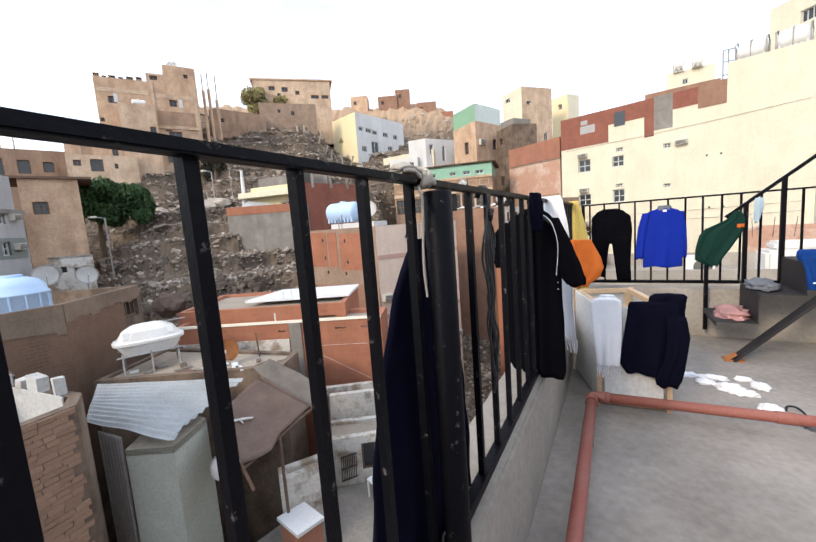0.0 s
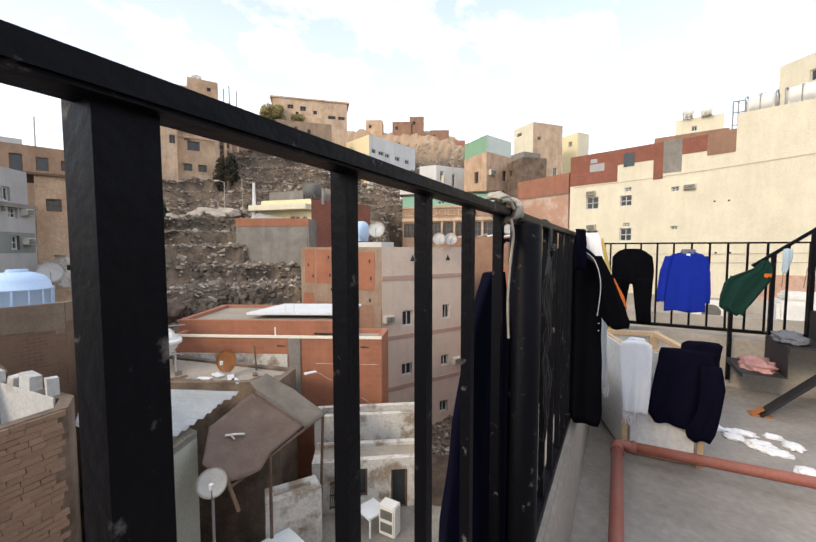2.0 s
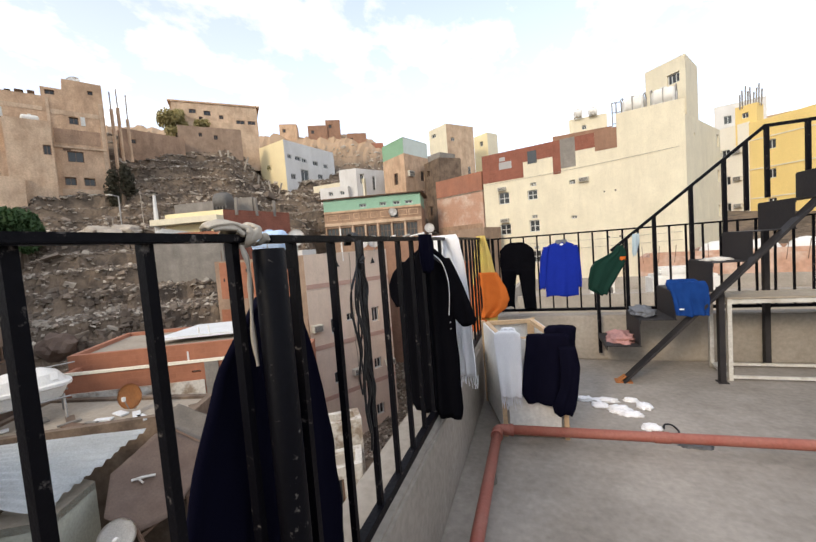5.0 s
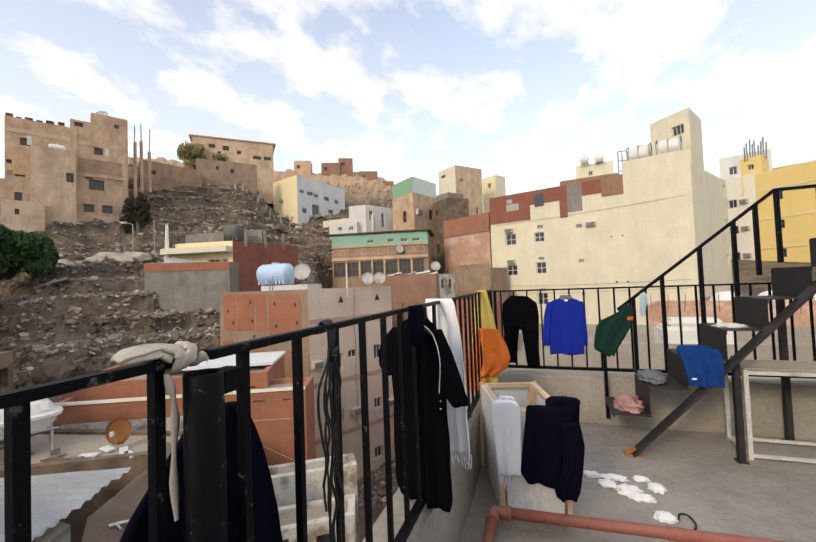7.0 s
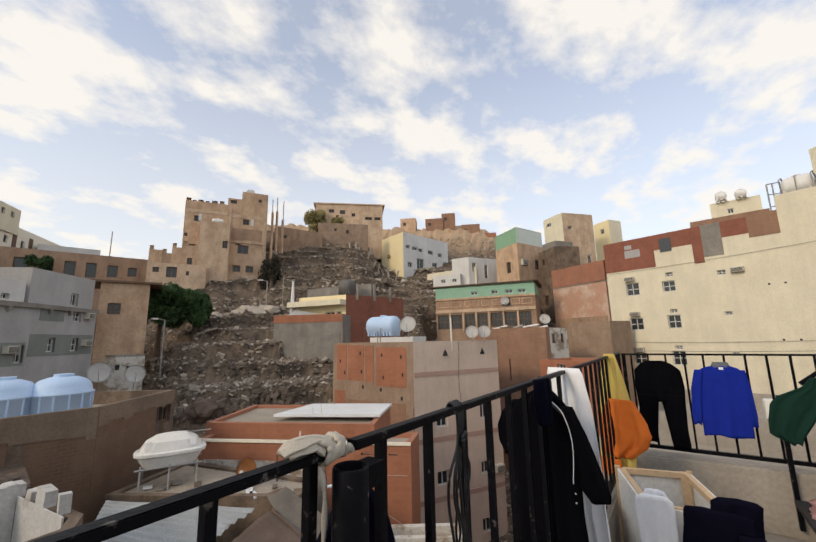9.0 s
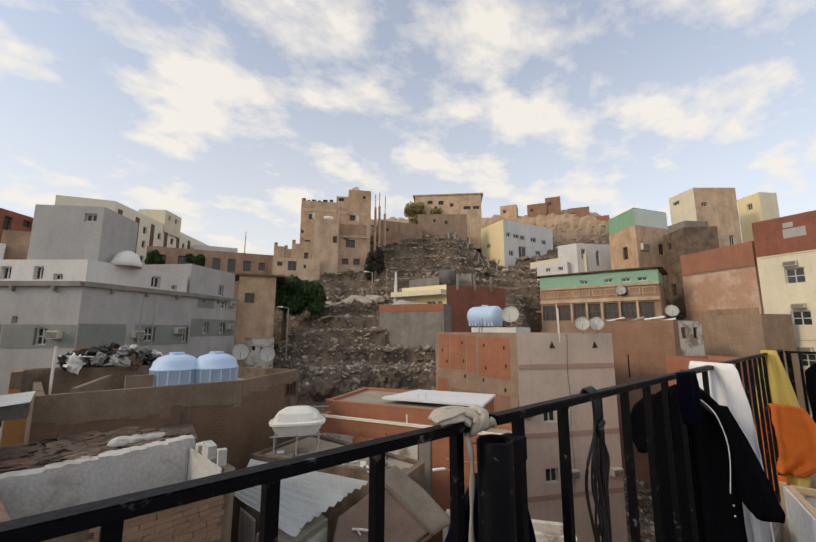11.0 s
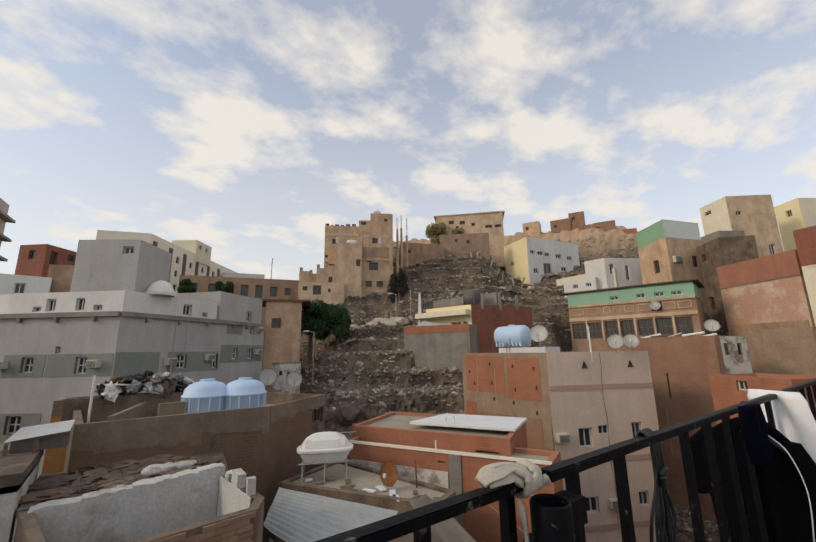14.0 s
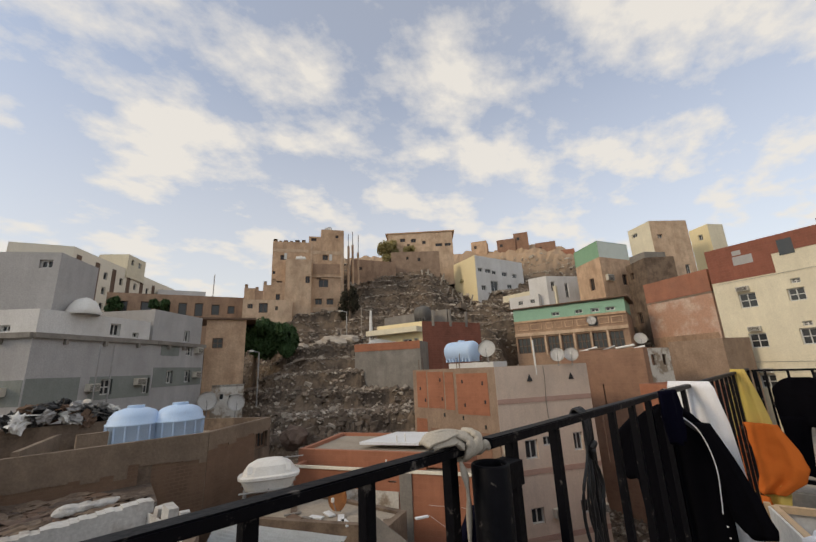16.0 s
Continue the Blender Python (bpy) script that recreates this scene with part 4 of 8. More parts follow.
house("roof_room", "small cream room on a far roof", behind((5.0, 53.4), (9.1, 52.9), 3), 9, 15.4, CREAM, {0: [(1.4, 14.0, 1.9, 14.5), (2.8, 13.2, 3.4, 13.8)]})
house("roof_room", "red brown block on a far roof", behind((3.0, 52.9), (9.4, 51.9), 3), 8, 13.6, BRICK_BROWN)
for x, y, z, r in ((6.0, 53.0, 15.9, 0.5), (7.6, 52.8, 15.8, 0.45)):
    drum("water_tank", "pale tank on a far roof room", (x - 0.5, y, z), (x + 0.5, y, z), r, TANK_WHITE, 2, group="roof tanks")

# flats beyond the stair
YA, YB, YC = (20.9, 58.2), (23.4, 54.6), (27.5, 49.2)
yw0 = [(0.9, z, 1.7, z + 1.0) for z in (-3.5, -0.4, 2.7, 5.8, 8.9)] + [(2.6, z, 3.4, z + 0.9) for z in (-3.5, -0.4, 2.7, 5.8, 8.9)]
house("flats", "pale cream flats with rows of air conditioners", behind((18.9, 60.5), (23.4, 54.6), 8), -11.2, 12.4, CREAM_PALE, {0: [(2.6, z, 3.5, z + 1.0) for z in (-3.5, -0.4, 2.7, 5.8, 8.9)] + [(4.6, z, 5.5, z + 1.0) for z in (-3.5, -0.4, 2.7, 5.8, 8.9)]}, category="apartment block")
yl = house("flats", "yellow ochre flats beside pale flats", behind(YB, (30.5, 45.2), 8), -11.2, 12.2, YELLOW, {0: [(1.6, z, 2.4, z + 1.0) for z in (2.7, 5.8, 8.9)]}, category="apartment block")
for z in (0.6, 3.8, 7.0, 10.2):
    panel(yl, YB, (30.5, 45.2), 0.1, z, 11.6, z + 0.12, CREAM, 0.06, name="string_course")
for z in (-0.4, 2.7, 5.8, 8.9):
    air_conditioner((18.9, 60.5), (23.4, 54.6), 3.8, z + 0.3, 0.8, 0.5)
    air_conditioner((18.9, 60.5), (23.4, 54.6), 5.9, z + 0.3, 0.8, 0.5)
house("stair_tower", "yellow stair tower with aerials", four((22.6, 55.6), (24.0, 54.3), (25.2, 55.6)), 10, 14.3, YELLOW, {0: [(0.6, 12.9, 1.2, 13.5)]}, category="tower")
for k in range(9):
    x, y = 22.9 + 0.22 * k, 55.2 - 0.05 * k
    rods("aerial", "slim grey phone aerial on a tower", [(x, y, 14.0, 15.6 + 0.8 * ((k * 7) % 5) / 4)], 0.07, CONCRETE, "aerial")
house("flats", "far white flats behind a yellow tower", behind((25.0, 67.2), (30.0, 65.2), 6), 0, 17.6, WHITE, {0: [(1.0, z, 1.9, z + 1.1) for z in (9, 12, 15)] + [(3.2, z, 4.1, z + 1.1) for z in (9, 12, 15)]}, category="apartment block")
house("flats", "far brown and cream flats", behind((30.5, 70.2), (42.0, 64.5), 6), 0, 15.9, TAN_PALE, {0: [(2.5, 14.0, 3.6, 14.8), (6.0, 14.0, 7.0, 14.8)]}, category="apartment block")

# lower roofs seen past the far railing
nb = house("low_roof_house", "low pale house with clutter on its roof", [(-1.5, 11.0), (9.0, 9.5), (10.5, 19.5), (-0.5, 21.0)], -11.2, -0.7, PARAPET, {0: [(3.2, -1.9, 3.9, -1.2), (5.6, -2.0, 6.2, -1.3)]})
house("low_roof_house", "low house with a red parapet wall", behind((4.6, 21.2), (12.5, 18.6), 4), -11.2, 0.05, FADED)
rods("fence_rod", "thin rusty rod of a roof fence", [(4.8 + 0.55 * k, 21.1 - 0.18 * k, -0.2, 0.55) for k in range(14)], 0.012, WOOD_DARK, "fence rod")
part("roof_wall", box(bmesh.new(), (-0.4, 13.9, -1.21), (8.8, 14.08, -0.5)), PARAPET, nb)
tankw = thing("ribbed_tank", (4.2, 15.0, -1.2), "white ribbed rectangular water tank on a low roof", "water tank")
part("body", box(bmesh.new(), (3.5, 14.5, -1.2), (5.2, 15.5, -0.1), bevel=0.08), TANK_WHITE, tankw)
for k in range(9):
    part("rib", box(bmesh.new(), (3.55 + 0.19 * k, 14.44, -1.2), (3.62 + 0.19 * k, 14.5, -0.55)), TANK_WHITE, tankw)
part("lid", box(bmesh.new(), (3.7, 14.65, -0.1), (5.0, 15.35, 0.12), bevel=0.06), TANK_WHITE, tankw)
for x, y, w in ((2.1, 17.0, 0.8),):
    ob = thing("condenser", (x, y, -1.2), "white outdoor condenser unit on a low roof", "air conditioner", "condensers")
    part("casing", box(bmesh.new(), (x, y, -1.2), (x + w, y + 0.4, -0.45), bevel=0.03), TANK_WHITE, ob)
    part("fan_guard", tube(bmesh.new(), [(x + w * 0.6, y - 0.001, -0.82), (x + w * 0.6, y - 0.02, -0.82)], 0.26, 18), AC_GRILLE, ob)
for x, y in ((9.0, 25.0), (10.6, 24.4), (12.0, 23.8)):
    bm = bmesh.new()
    bmesh.ops.create_uvsphere(bm, u_segments=20, v_segments=10, radius=0.75)
    for v in bm.verts:
        v.co.z = max(0, v.co.z) * 0.9
    bmesh.ops.translate(bm, vec=(x, y, -0.2), verts=bm.verts)
    tagged(part("roof_dome", bm, TANK_WHITE, smooth=True), "white domed tank top on a low roof", "tank", "roof domes")
house("low_roof_house", "low house under white domed tanks", behind((8.0, 25.6), (13.5, 23.0), 4), -11.2, 0.0, BRICK_BROWN)

# ---- the unfinished block house ----
KA, KB, KC = (-18.4, 19.8), (-12.1, 19.84), (-9.27, 25.25)
kw = [(1.41, -3.45, 2.18, -2.5), (4.5, -3.3, 5.1, -2.35), (1.36, -6.5, 2.12, -5.75), (4.4, -6.4, 5.0, -5.7), (1.3, -9.6, 2.05, -8.8), (4.3, -9.5, 4.95, -8.75)]
vents = [(2.55, -2.9, 3.2, -2.4)]
bk = house("block_house", "unfinished house with red block infill and a pinkish side", four(KA, KB, KC), -11.4, 1.35, FRAME_TAN, {1: kw + vents}, sides={1: PINKISH}, bars=(1, 0))
for u0, z0, u1, z1, m in ((0.35, -0.95, 1.2, 1.25, BRICK_RED), (1.32, -0.95, 2.6, 1.2, BRICK_RED), (2.72, -1.0, 3.4, 1.15, BRICK_RED), (3.62, -1.2, 5.8, 1.05, BRICK_RED), (0.2, -3.9, 1.1, -1.6, BRICK_RED), (1.4, -3.9, 5.7, -2.1, BRICK_BROWN)):
    panel(bk, KA, KB, u0, z0, u1, z1, m, 0.02, name="brick_infill")
for u, z in ((0.6, 0.1), (1.0, -0.6), (2.3, 0.6), (2.4, -0.5), (4.0, 0.5), (4.1, -0.8), (5.4, 0.4), (5.5, -0.6), (5.4, -1.9), (2.5, -1.4), (3.9, -1.5)):
    panel(bk, KA, KB, u, z, u + 0.1, z + 0.2, GLASS_DARK, 0.03, name="putlog_hole")
for z in (-0.62, -4.2, -7.3):
    panel(bk, KB, KC, 0.02, z, 6.08, z + 0.26, PINK_BAND, 0.03, name="painted_band")
for u in (1.95, 4.7):
    bm = bmesh.new()
    lo = [bm.verts.new(p) for p in ((u, 0.02, 0.5), (u + 0.36, 0.02, 0.5), (u + 0.18, 0.02, 0.88))]
    bm.faces.new(lo[::-1])
    hi = [bm.verts.new((v.co.x, 0.045, v.co.z)) for v in lo]
    bm.faces.new(hi)
    for i in range(3):
        bm.faces.new((lo[i], lo[(i + 1) % 3], hi[(i + 1) % 3], hi[i]))
    bmesh.ops.recalc_face_normals(bm, faces=bm.faces)
    bmesh.ops.transform(bm, matrix=wall_frame(KB, KC), verts=bm.verts)
    part("triangle_vent", bm, GLASS_DARK, bk)
for u, z in ((2.6, -6.3), (0.1, -3.1), (5.3, -6.4)):
    air_conditioner(KB, KC, u, z, 0.62, 0.42)
m = wall_frame(KB, KC)
part("wall_cable", tube(bmesh.new(), [m @ Vector((3.05 + 0.05 * math.sin(z * 2), 0.05, z)) for z in np.linspace(1.3, -7, 14)], 0.02, 5), CONCRETE, bk)
house("roof_curb", "white painted curb round a roof hatch", behind((-15.6, 18.0 + 2.2), (-12.5, 18.0 + 2.4), 1.6), 0.85, 1.65, WHITE, para=0.2)
drum("water_tank", "pale blue ribbed water tank on the block house roof", (-16.2, 20.9, 2.35), (-13.9, 20.9, 2.35), 0.62, TANK_BLUE, 3, group="blue tanks")
dish((-12.75, 20.3, 2.35), 0.5, (0.45, -1, 0.35), DISH_GREY, 0.75)
dish((-10.0, 23.2, 1.85), 0.40, (0.45, -1, 0.35), DISH_GREY, 0.6)
dish((-9.55, 24.0, 1.85), 0.40, (0.45, -1, 0.35), DISH_GREY, 0.6)
rods("rebar", "rusted reinforcing bar on an unfinished column", [(-18.0, 20.0, 1.2, 2.0), (-17.6, 20.0, 1.2, 2.1), (-15.9, 20.0, 1.2, 2.3), (-14.9, 20.1, 1.2, 2.0), (-14.7, 20.1, 1.2, 2.2), (-8.9, 25.5, -4.0, -1.5), (-11.9, 19.6, -5.0, -2.2)], 0.02, WOOD_DARK)

rods("vent_pipe", "slim white vent pipe on the block house roof", [(-10.9, 22.2, 0.8, 2.75)], 0.05, TANK_WHITE, "pipe")
house("brown_house", "brown block house with flat roof clutter", four((-12.6, 29.3), (-7.3, 29.55), (-6.85, 32.8)), -11.2, 2.15, BRICK_BROWN, {0: [(2.55, -1.6, 2.64, -0.1)]}, bars=(0, 0), frame_mat=WOOD_DARK)
house("stained_house", "white house with flaking brown stains", behind((-7.25, 30.1), (-6.4, 32.0), 4), -11.2, 2.1, PLASTER, {0: [(0.3, 1.0, 0.7, 1.7), (1.3, 1.0, 1.7, 1.7)]}, frame_mat=WOOD_DARK)
house("brown_house", "plain grey brown house behind", behind((-7.4, 36.8), (-3.9, 35.3), 3), -11.2, 2.6, FRAME_TAN)
house("low_block_wall", "low red block house with a pale coping", behind((-6.9, 26.1), (-3.6, 24.6), 3), -11.2, 0.1, BRICK_RED, {0: [(1.3, -0.55, 1.8, -0.1)]}, para=0.3)
cl = thing("roof_clutter", (-10.5, 30.2, 1.65), "grey pipes and white junk on a brown roof", "junk")
for k in range(7):
    x = -12.0 + 0.6 * k
    part("pipe", tube(bmesh.new(), [(x, 29.9, 2.0 + 0.1 * (k % 3)), (x + 1.1, 30.2, 2.25 + 0.12 * (k % 2))], 0.07, 8), random.choice([DISH_GREY, STEEL, WOOD_DARK]), cl)

# ---- the yellow house above the retaining wall ----
YA2, YB2, YC2 = (-27.65, 24.45), (-22.7, 25.4), (-21.2, 31.8)
yh = house("yellow_house", "small yellow house with a dark red block side", four(YA2, YB2, YC2), -3, 5.4, BRICK_DARK, {0: [(2.9, 3.35, 3.9, 4.0), (4.1, 3.35, 4.6, 4.0)]}, sides={0: PALE_YELLOW})
part("canopy", prism(bmesh.new(), [(-28.0, 23.4), (-22.5, 24.5), (-22.7, 25.4), (-28.1, 24.4)], 4.5, 4.95), CREAM, yh, "cream slab canopy")
rods("column_stub", "bare concrete column stub on the dark red wall", [(-22.4, 26.5, 5.0, 6.4), (-22.0, 28.4, 5.0, 6.5), (-21.6, 30.2, 5.0, 6.4)], 0.14, CONCRETE, "column")
bm = tube(bmesh.new(), [(-27.9, 23.9, 3.3), (-27.85, 23.9, 6.9)], 0.22, 10, True, 0.1)
tagged(part("pointed_post", bm, WHITE), "white tapering post beside the yellow house", "post")
drum("water_tank", "black plastic tank behind the yellow house", (-24.2, 26.3, 6.2), (-22.8, 26.5, 6.2), 0.68, AC_GRILLE, 2, group="dark tanks")
house("hill_wall", "long dark grey wall behind the yellow house", behind((-29.5, 27.0), (-22.2, 28.2), 0.8), 0, 6.6, CONCRETE)
RWA, RWB = (-26.6, 21.1), (-21.4, 23.7)
rw = house("retaining_wall", "grey rendered wall with a red block coping", behind(RWA, RWB, 2.2), -4, 3.6, CONCRETE)
panel(rw, RWA, RWB, 0.0, 3.0, 5.8, 3.62, BRICK_RED, 0.03, name="block_coping")
bm = bmesh.new()
v = [bm.verts.new(p) for p in ((-27.6, 22.4, 3.3), (-24.6, 23.2, 3.3), (-24.6, 24.3, 3.75), (-27.4, 23.9, 4.3))]
bm.faces.new(v)
bmesh.ops.solidify(bm, geom=bm.faces[:], thickness=0.08)
tagged(part("roof_sheet", bm, SHEET_WHITE), "loose white roof sheet leaning on the yellow house", "sheet")

# ---- the long grey house ----
G = [(-29.4, -3.85), (-24.9, 1.44), (-28.4, 7.05), (-31.6, 10.8), (-42, 5.5), (-38.5, -9.5)]
gw = {0: [(1.89, 0.78, 2.57, 1.57), (4.87, 0.69, 5.5, 1.55), (3.64, 1.75, 3.95, 2.1), (1.63, -2.2, 2.47, -1.3)], 1: [(3.5, 0.78, 4.15, 1.6), (6.0, 0.7, 6.45, 1.6)], 2: [(2.94, 3.0, 3.6, 3.6), (2.96, 1.2, 3.6, 2.0), (1.2, 1.2, 1.8, 2.0)]}
gh = house("grey_house", "long grey white house with grey green bands", G, -11.2, 3.75, GREY, gw, para=0, bars=(1, 1))
for i, spans in ((0, [(0.9, 0.55, 3.2, 1.7), (3.3, 0.55, 6.9, 1.7), (0.9, -2.6, 3.5, -1.2)]), (1, [(0.05, 0.55, 2.4, 1.75), (2.9, 0.55, 6.5, 1.75), (0.05, -2.8, 6.5, -1.3)]), (2, [(0.05, 1.0, 4.8, 2.2), (0.5, 2.95, 2.2, 3.7)])):
    for u0, z0, u1, z1 in spans:
        panel(gh, G[i], G[(i + 1) % 6], u0, z0, u1, z1, GREY_BAND, 0.02, gw[i], name="painted_band")
for i in range(3):
    L = (Vector(G[i + 1]) - Vector(G[i])).length
    panel(gh, G[i], G[i + 1], 0.0, 3.6, L, 3.85, CONCRETE, 0.18, name="ledge")
    for k in range(3):
        u = L * (0.2 + 0.3 * k)
        panel(gh, G[i], G[i + 1], u, 3.35, u + 0.12, 3.6, CONCRETE, 0.2, name="spout")
G2 = [(-29.9, -3.6), (-25.4, 1.5), (-28.7, 6.7), (-38, 2), (-36, -8)]
house("grey_house", "white roof storey of the long grey house", G2, 3.86, 5.05, WHITE, {0: [(1.5, 4.0, 2.0, 4.3), (2.27, 4.0, 2.84, 4.7), (4.02, 4.0, 4.54, 4.7), (5.09, 3.98, 5.6, 4.3)], 1: [(3.6, 4.0, 4.2, 4.7), (5.0, 4.0, 5.4, 4.3)]}, bars=(1, 0))
house("grey_house", "grey roof wing at the end of the long house", [(-28.9, 6.9), (-31.9, 10.6), (-36, 7), (-33, 3)], 3.76, 5.9, GREY, {0: [(2.9, 4.0, 3.5, 4.8)]})
for i, u, z in ((0, 0.6, 1.0), (0, 5.7, 1.0), (1, 2.7, 1.0), (1, 5.4, 1.2), (2, 3.8, 1.5), (2, 3.8, 3.2)):
    air_conditioner(G[i], G[i + 1], u, z, 0.6, 0.4)
house("roof_tower", "grey water tower room on the long house", behind((-27.8, -0.95), (-25.9, 1.9), 3.2), 4.5, 8.1, GREY, {0: [(2.5, 7.25, 3.1, 7.7)]}, para=0.1)
dm = thing("roof_dome", (-26.6, 3.2, 5.0), "white ribbed dome tank on a grey roof", "tank")
bm = bmesh.new()
rings = [(0.75, 5.0), (0.8, 5.15), (0.7, 5.3), (0.62, 5.5), (0.45, 5.75), (0.2, 5.9), (0.02, 5.95)]
rr = [[bm.verts.new((-26.6 + r * math.cos(k * math.tau / 20), 3.2 + r * math.sin(k * math.tau / 20), z)) for k in range(20)] for r, z in rings]
for q, w in zip(rr, rr[1:]):
    for k in range(20):
        bm.faces.new((q[k], q[(k + 1) % 20], w[(k + 1) % 20], w[k]))
part("shell", bm, TANK_WHITE, dm, smooth=True)
rods("roof_pole", "thin grey pole at the grey house", [(-25.0, 4.0, -3.0, 3.3), (-25.3, 4.6, -3.0, 3.4)], 0.035, STEEL, "pole")

# flats behind the grey house
AP = [(-59.8, -2.25), (-57.9, 3.28), (-82.4, 21.8), (-88, 15)]
aw = []
for k in range(8):
    for z in (10.5, 12.6, 14.6):
        aw.append((2.4 + 3.4 * k, z, 3.2 + 3.4 * k, z + 1.0))
ap = house("flats", "long cream flats with dark stair slots", AP, 0, 17.2, CREAM_PALE, {0: [(1.2, 15.4, 1.8, 16.0), (3.8, 15.3, 4.5, 16.0)], 1: aw}, bars=(0, 0), category="apartment block")
for k in range(8):
    panel(ap, AP[1], AP[2], 0.6 + 3.4 * k, 8, 1.4 + 3.4 * k, 16.4, WOOD_DARK, 0.05, name="stair_slot")
house("flats", "cream roof storey on the long flats", behind((-66.0, 9.6), (-69.5, 12.3), 4), 16, 19.4, CREAM, {0: [(0.8, 18.0, 1.5, 18.8), (2.6, 18.0, 3.3, 18.8)]}, category="apartment block")
house("flats", "far white flats beyond the ruined row", behind((-72.0, 14.8), (-70.2, 21.5), 6), 0, 15.8, WHITE, {0: [(1.2, 12.6, 2.0, 13.6), (4.2, 12.6, 5.0, 13.6), (1.2, 14.0, 2.0, 14.9), (4.2, 14.0, 5.0, 14.9)]}, category="apartment block")
LT = [(-57.8, -17.5), (-56.1, -12.95), (-66.5, -11.6), (-68, -15)]
lt = house("apartment_tower", "tall grey cream tower with balconies", LT, 0, 20.6, TOWER_GREY, {1: [(6.0, z, 6.8, z + 1.1) for z in (11.5, 14, 16.5)] + [(8.3, z, 9.1, z + 1.1) for z in (11.5, 14, 16.5)]}, category="apartment block")
house("apartment_tower", "stair head of the tall tower", [(-57.6, -16.8), (-56.4, -13.3), (-61.0, -12.7), (-62, -16)], 20.4, 24.0, TOWER_GREY, {0: [(2.0, 21.6, 2.7, 22.2)]}, category="apartment block")
panel(lt, LT[0], LT[1], 0.1, 0, 2.2, 18.6, BRICK_DARK, 0.05, name="red_wall")
for z in (8.7, 11.5, 14.3, 17.1, 19.8):
    panel(lt, LT[0], LT[1], 2.3, z, 4.85, z + 0.1, CONCRETE, 0.06, name="string_course")
    panel(lt, LT[1], LT[2], 0.0, z, 5.1, z + 0.1, CONCRETE, 0.06, name="string_course")
for z in (10.8, 13.3, 15.8, 18.3):
    panel(lt, LT[1], LT[2], 5.2, z, 10.4, z + 0.3, CONCRETE, 0.9, name="balcony")
for x, y in ((-57.2, -16.0), (-57.0, -15.0), (-56.8, -14.0)):
    rods("aerial", "slim grey phone aerial on a tower", [(x, y, 23.5, 24.9)], 0.05, CONCRETE, "aerial")
house("red_roof_room", "dark red room with open windows", four((-45.2, -6.25), (-43.5, -4.35), (-45.7, -2.5)), 4, 11.1, BRICK_DARK, {0: [(0.98, 9.8, 1.6, 10.6)], 1: [(0.44, 9.4, 1.1, 10.6), (2.0, 10.1, 2.7, 10.7)]}, bars=(0, 0), frame_mat=WOOD_DARK)
house("white_row", "low white row with small windows", behind((-38.9, -9.5), (-39.5, -3.2), 4), 0, 7.6, WHITE, {0: [(1.2, 6.2, 1.8, 7.0), (2.6, 6.2, 3.2, 7.0), (4.4, 6.2, 5.0, 7.0)]})
house("white_row", "brown wall behind a white row", behind((-40.5, -3.6), (-39.5, -0.8), 3), 0, 8.8, BROWN)
# The grey paint stands for the shadow side of this white row.
house("white_row", "white lower row in shadow-side grey beside the grey house", behind((-34.2, -9.0), (-33.5, -4.5), 4), -6, 5.1, GREY, {0: [(1.0, 3.2, 1.6, 4.1), (2.9, 0.2, 3.5, 1.4)]})
for u, z in ((1.9, 3.3), (3.2, 3.5), (3.3, 2.0)):
    air_conditioner((-34.2, -9.0), (-33.5, -4.5), u, z, 0.9, 0.5)
house("left_house", "dark red block wall with open end", behind((-25.6, -8.5), (-24.2, -4.2), 0.5), -11.2, 3.45, BRICK_DARK, {0: [(3.0, 1.2, 3.5, 2.2)]}, bars=(0, 0))
house("left_house", "stained white wall of a low house", behind((-17.6, -6.0), (-16.6, -1.45), 0.5), -11.2, 0.9, PLASTER_PALE)
house("orange_house", "orange tan house with a flat dark roof", behind((-32.5, 11.1), (-31.5, 13.8), 4), -3, 5.9, TAN, {0: [(0.5, 3.65, 1.25, 4.45)]}, bars=(1, 1), frame_mat=WOOD_DARK)
tagged(part("roof_slab", prism(bmesh.new(), behind((-32.9, 9.6), (-31.0, 14.4), 4.5), 5.9, 6.05), WOOD_DARK), "dark overhanging roof of the orange house", "roof")
house("ruined_wall", "broken white ruin with two openings", behind((-29.5, 10.9), (-28.7, 12.8), 0.6), -4, 0.9, PLASTER, {0: [(0.5, -0.1, 0.8, 0.3), (1.1, -0.2, 1.4, 0.2)]}, para=0, bars=(0, 0))
dish((-27.6, 10.1, -0.05), 0.6, (1, -0.3, 0.3), DISH_GREY, 2.5)
dish((-27.0, 11.7, -0.25), 0.55, (1, -0.2, 0.3), DISH_GREY, 2.5)

